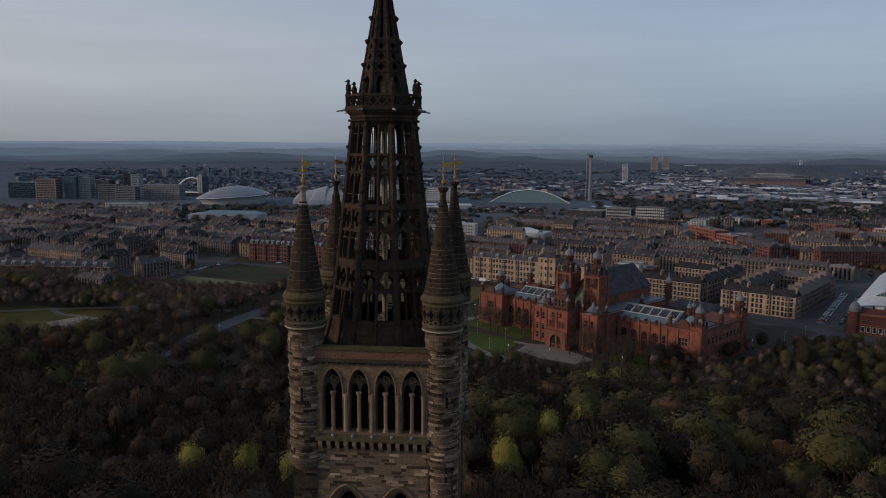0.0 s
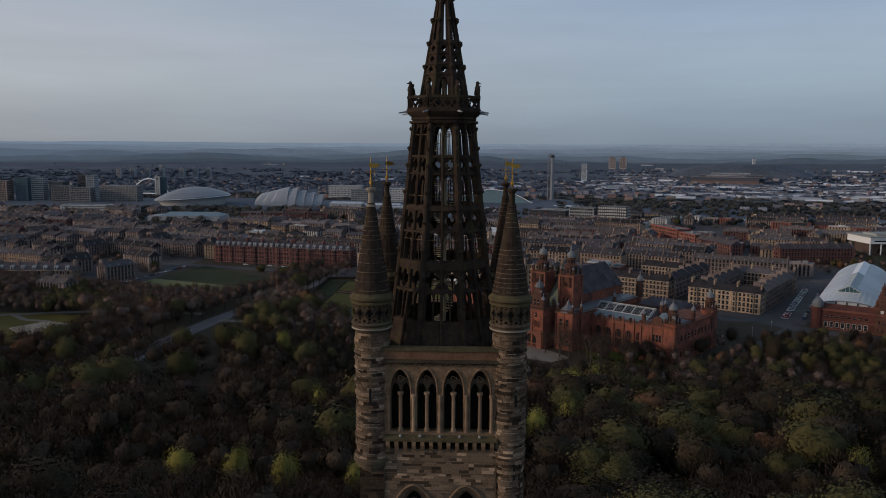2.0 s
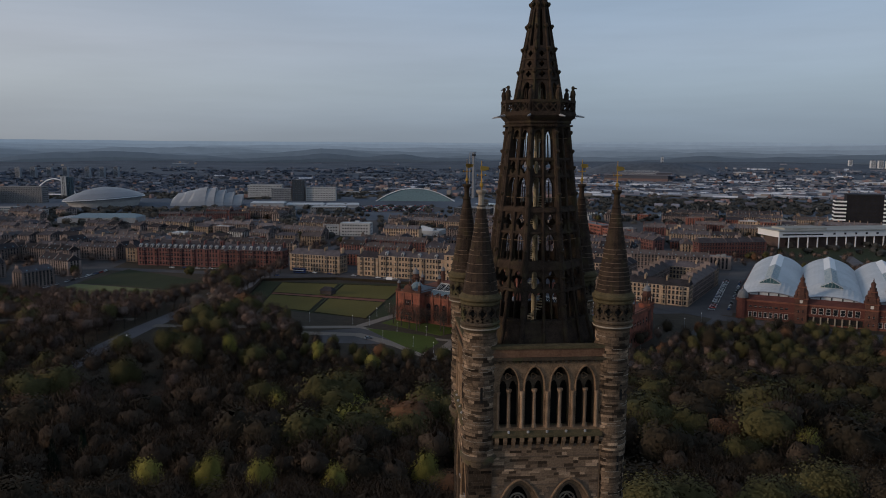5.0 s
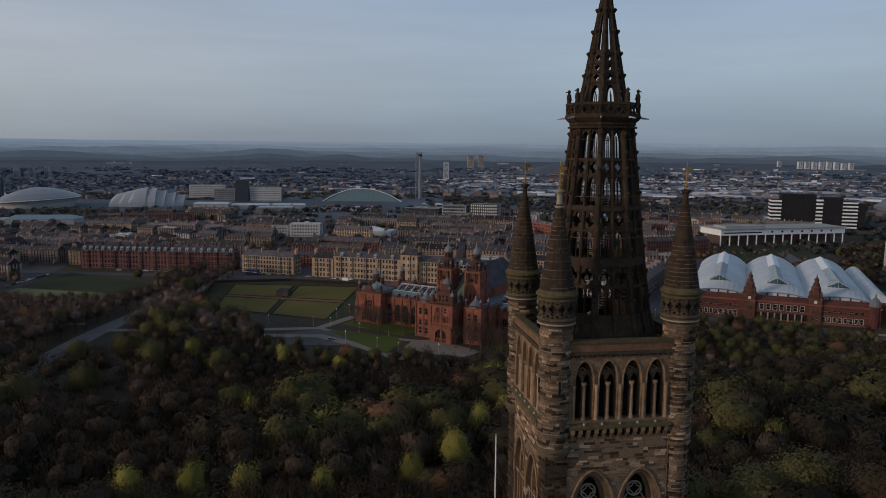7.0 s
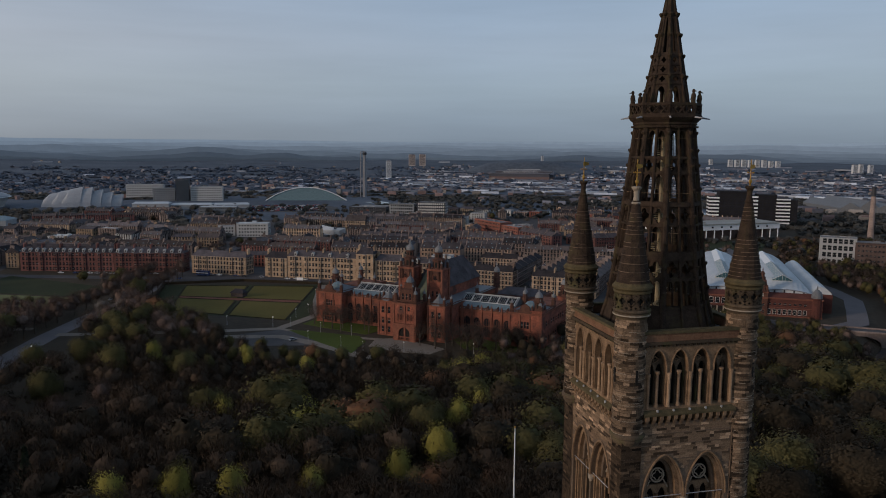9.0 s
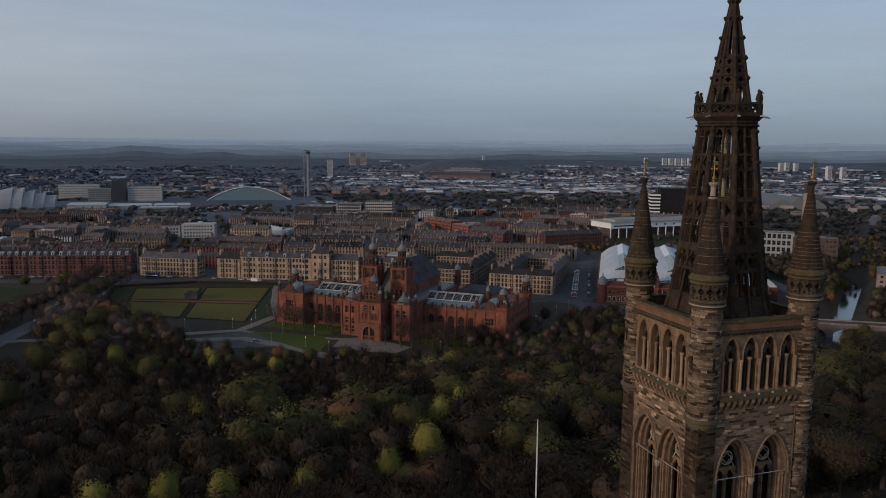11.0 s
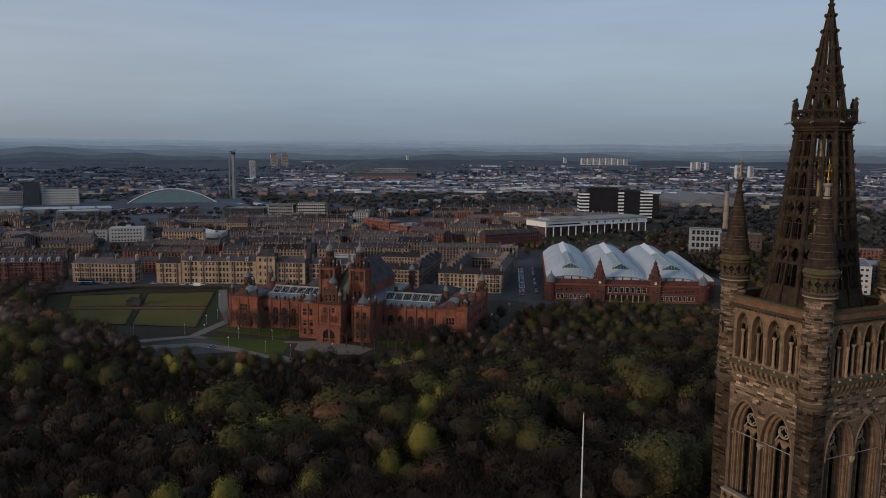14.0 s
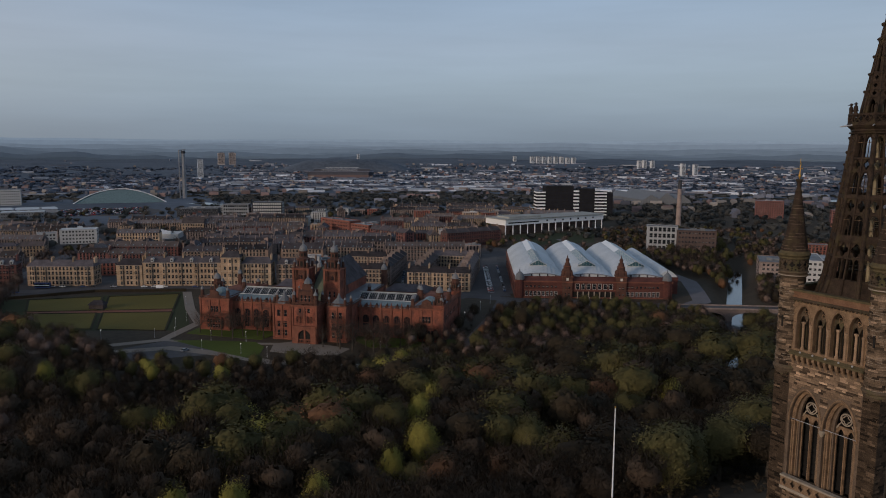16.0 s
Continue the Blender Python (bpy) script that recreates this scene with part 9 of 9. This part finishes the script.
for x, y in AVENUE:
    plant("lime" if rng.random() < 0.7 else "thin", rng.randrange(3), x, y, rng.uniform(0.85, 1.15), 0.95, rng.uniform(0, 6.28))
# the rest of the wood, joined by kind
woods = {}
for x, y in spots[WINGS:]:
    plant("thin", rng.randrange(3), x, y, rng.uniform(0.8, 1.1), 1.0, rng.uniform(0, 6.28))
for x, y in spots[near:WINGS]:
    woods.setdefault(mix(x, y), []).append((x, y))
# woods and street trees scattered over the far town
for _ in range(1000):
    r, a = rng.uniform(640, 1300), rng.uniform(-0.6, 0.9)
    woods.setdefault("mid" if r > 760 else "lime", []).append((r * math.sin(a), r * math.cos(a)))
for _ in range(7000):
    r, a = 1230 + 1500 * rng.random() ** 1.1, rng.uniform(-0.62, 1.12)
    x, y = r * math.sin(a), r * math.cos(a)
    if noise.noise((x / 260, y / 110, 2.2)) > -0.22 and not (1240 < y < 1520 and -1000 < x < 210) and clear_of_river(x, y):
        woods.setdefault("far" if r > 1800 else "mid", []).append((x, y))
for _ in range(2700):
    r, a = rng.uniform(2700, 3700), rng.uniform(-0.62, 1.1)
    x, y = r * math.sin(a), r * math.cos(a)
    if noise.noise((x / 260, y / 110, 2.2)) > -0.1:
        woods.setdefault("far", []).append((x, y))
# riverside woods this side of the sheds
for _ in range(1500):
    r, a = rng.uniform(1060, 1620), rng.uniform(0.12, 0.8)
    x, y = r * math.sin(a), r * math.cos(a)
    if noise.noise((x / 120, y / 60, 5.1)) > -0.25 and clear_of_river(x, y) and not any(inside(x, y, p) for p in BUILT):
        woods.setdefault("mid", []).append((x, y))
for _ in range(1000):
    x, y = rng.uniform(480, 1250), rng.uniform(300, 1050)
    if y > 0.55 * x and not any(inside(x, y, p) for p in BUILT + KEEP_OUT):
        woods.setdefault("mid", []).append((x, y))
for x, y in COURTS:
    if any(inside(x, y, p) for p in KEEP_OUT + BUILT) or y < 590 + 0.1 * abs(x):
        continue
    woods.setdefault(rng.choice(("lime", "lime", "dull", "green")), []).append((x, y))
for kind, pts in woods.items():
    mat, label, n, size, twig = SPECIES[kind]
    base = []
    for v in range(9):
        level = v // 3
        me = crown_mesh("tmp", 50 + v, 5.2, 5.9, (4.2, 1.5, -2.5)[level], (1500, 130, 24)[level], size * ((1.4, 4.6, 8.0) if twig else (1.55, 5.6, 10.0))[level], mat, 9, twig)
        a = np.empty(len(me.vertices) * 3, dtype=np.float32)
        me.vertices.foreach_get("co", a)
        b = np.empty(len(me.vertices) * 3, dtype=np.float32)
        me.attributes["custom_normal"].data.foreach_get("vector", b)
        base.append((a.reshape(-1, 3), b.reshape(-1, 3)))
        q = 3
        bpy.data.meshes.remove(me)
    allv, alln = [], []
    for x, y in pts:
        s, t = (girth(x, y) if y < 480 and kind not in ("far", "mid") else 1.3) * rng.uniform(0.85, 1.12) * (1.0 - (0.36 if x > -60 else 0.2) * step01(200, 290, y)), rng.uniform(0, 6.28)
        if y > 520:
            s *= 0.8
        far = x * x + y * y
        b, bn = base[rng.randrange(3) + (6 if kind == "far" or (kind == "mid" and far > 1500 ** 2) else 3 if kind == "mid" or y > 520 or far > 640 ** 2 else 0)]
        if kind == "far":
            s *= 1.4
        c, d = math.cos(t), math.sin(t)
        if kind in ("far", "mid"):
            # belts of trees grown together along the contours
            bd = np.hypot(x, y)
            along, w = rng.uniform(-8, 8), rng.uniform(1.6, 3.4) if far > 1500 ** 2 else rng.uniform(1.0, 1.6)
            u = (b[:, 0] * c - b[:, 1] * d) * w + along
            v = b[:, 0] * d + b[:, 1] * c
            allv.append(np.stack([x + s * (u * y / bd + v * x / bd), y + s * (-u * x / bd + v * y / bd), land(x, y) + s * 0.75 * b[:, 2]], 1))
            alln.append(0.35 * bn + np.array((0, 0, 0.8)))
            continue
        allv.append(np.stack([x + s * (b[:, 0] * c - b[:, 1] * d), y + s * (b[:, 0] * d + b[:, 1] * c), land(x, y) + s * (0.9 if y > 480 else 0.98 / s ** 0.4) * b[:, 2]], 1))
        alln.append(np.stack([bn[:, 0] * c - bn[:, 1] * d, bn[:, 0] * d + bn[:, 1] * c, bn[:, 2]], 1))
    co = np.concatenate(allv).astype(np.float32)
    nf = len(co) // q
    me = bpy.data.meshes.new("woodland")
    me.vertices.add(len(co))
    me.vertices.foreach_set("co", co.ravel())
    me.loops.add(nf * q)
    me.loops.foreach_set("vertex_index", np.arange(nf * q, dtype=np.int32))
    me.polygons.add(nf)
    me.polygons.foreach_set("loop_start", np.arange(0, nf * q, q, dtype=np.int32))
    me.materials.append(mat)
    me.update(calc_edges=True)
    soften(me, np.concatenate(alln))
    tagged(new("woodland", me), "dense park wood of " + {"bare": "bare brown trees", "lime": "bare reddish-brown trees lightened for distance", "dull": "dull green trees", "green": "fresh green trees", "red": "reddish budding trees", "yellow": "yellow-green trees", "far": "trees far off tinted haze-blue", "mid": "olive-brown trees by the big river"}[kind], "woodland", kind="stuff")

# undergrowth between the trunks
g = np.random.RandomState(8)
bx, by = [], []
while len(bx) < 5200:
    x, y = g.uniform(-330, 330), 50 + 270 * g.rand()
    if x < -60 - y * 0.85 or x > 80 + y * 0.95 or any(inside(x, y, p) for p in KEEP_OUT) or any(seg_dist(x, y, a, b) < r * 0.8 for a, b, r in LINES) or (abs(x) < 9 and y < 12):
        continue
    bx.append(x)
    by.append(y)
vs, fs = [], []
for x, y in zip(bx, by):
    z = land(x, y)
    w = g.uniform(0.8, 2.0)
    for _ in range(14):
        a, r, h = g.uniform(0, 6.28), w * g.rand(), g.uniform(0.2, 1.0) * w
        p = Vector((x + r * math.cos(a), y + r * math.sin(a), z + h))
        d = Vector(g.randn(3)).normalized() * 0.5
        e = d.orthogonal().normalized() * 0.5
        o = len(vs)
        vs += [tuple(p - d), tuple(p + d), tuple(p + e)]
        fs.append((o, o + 1, o + 2))
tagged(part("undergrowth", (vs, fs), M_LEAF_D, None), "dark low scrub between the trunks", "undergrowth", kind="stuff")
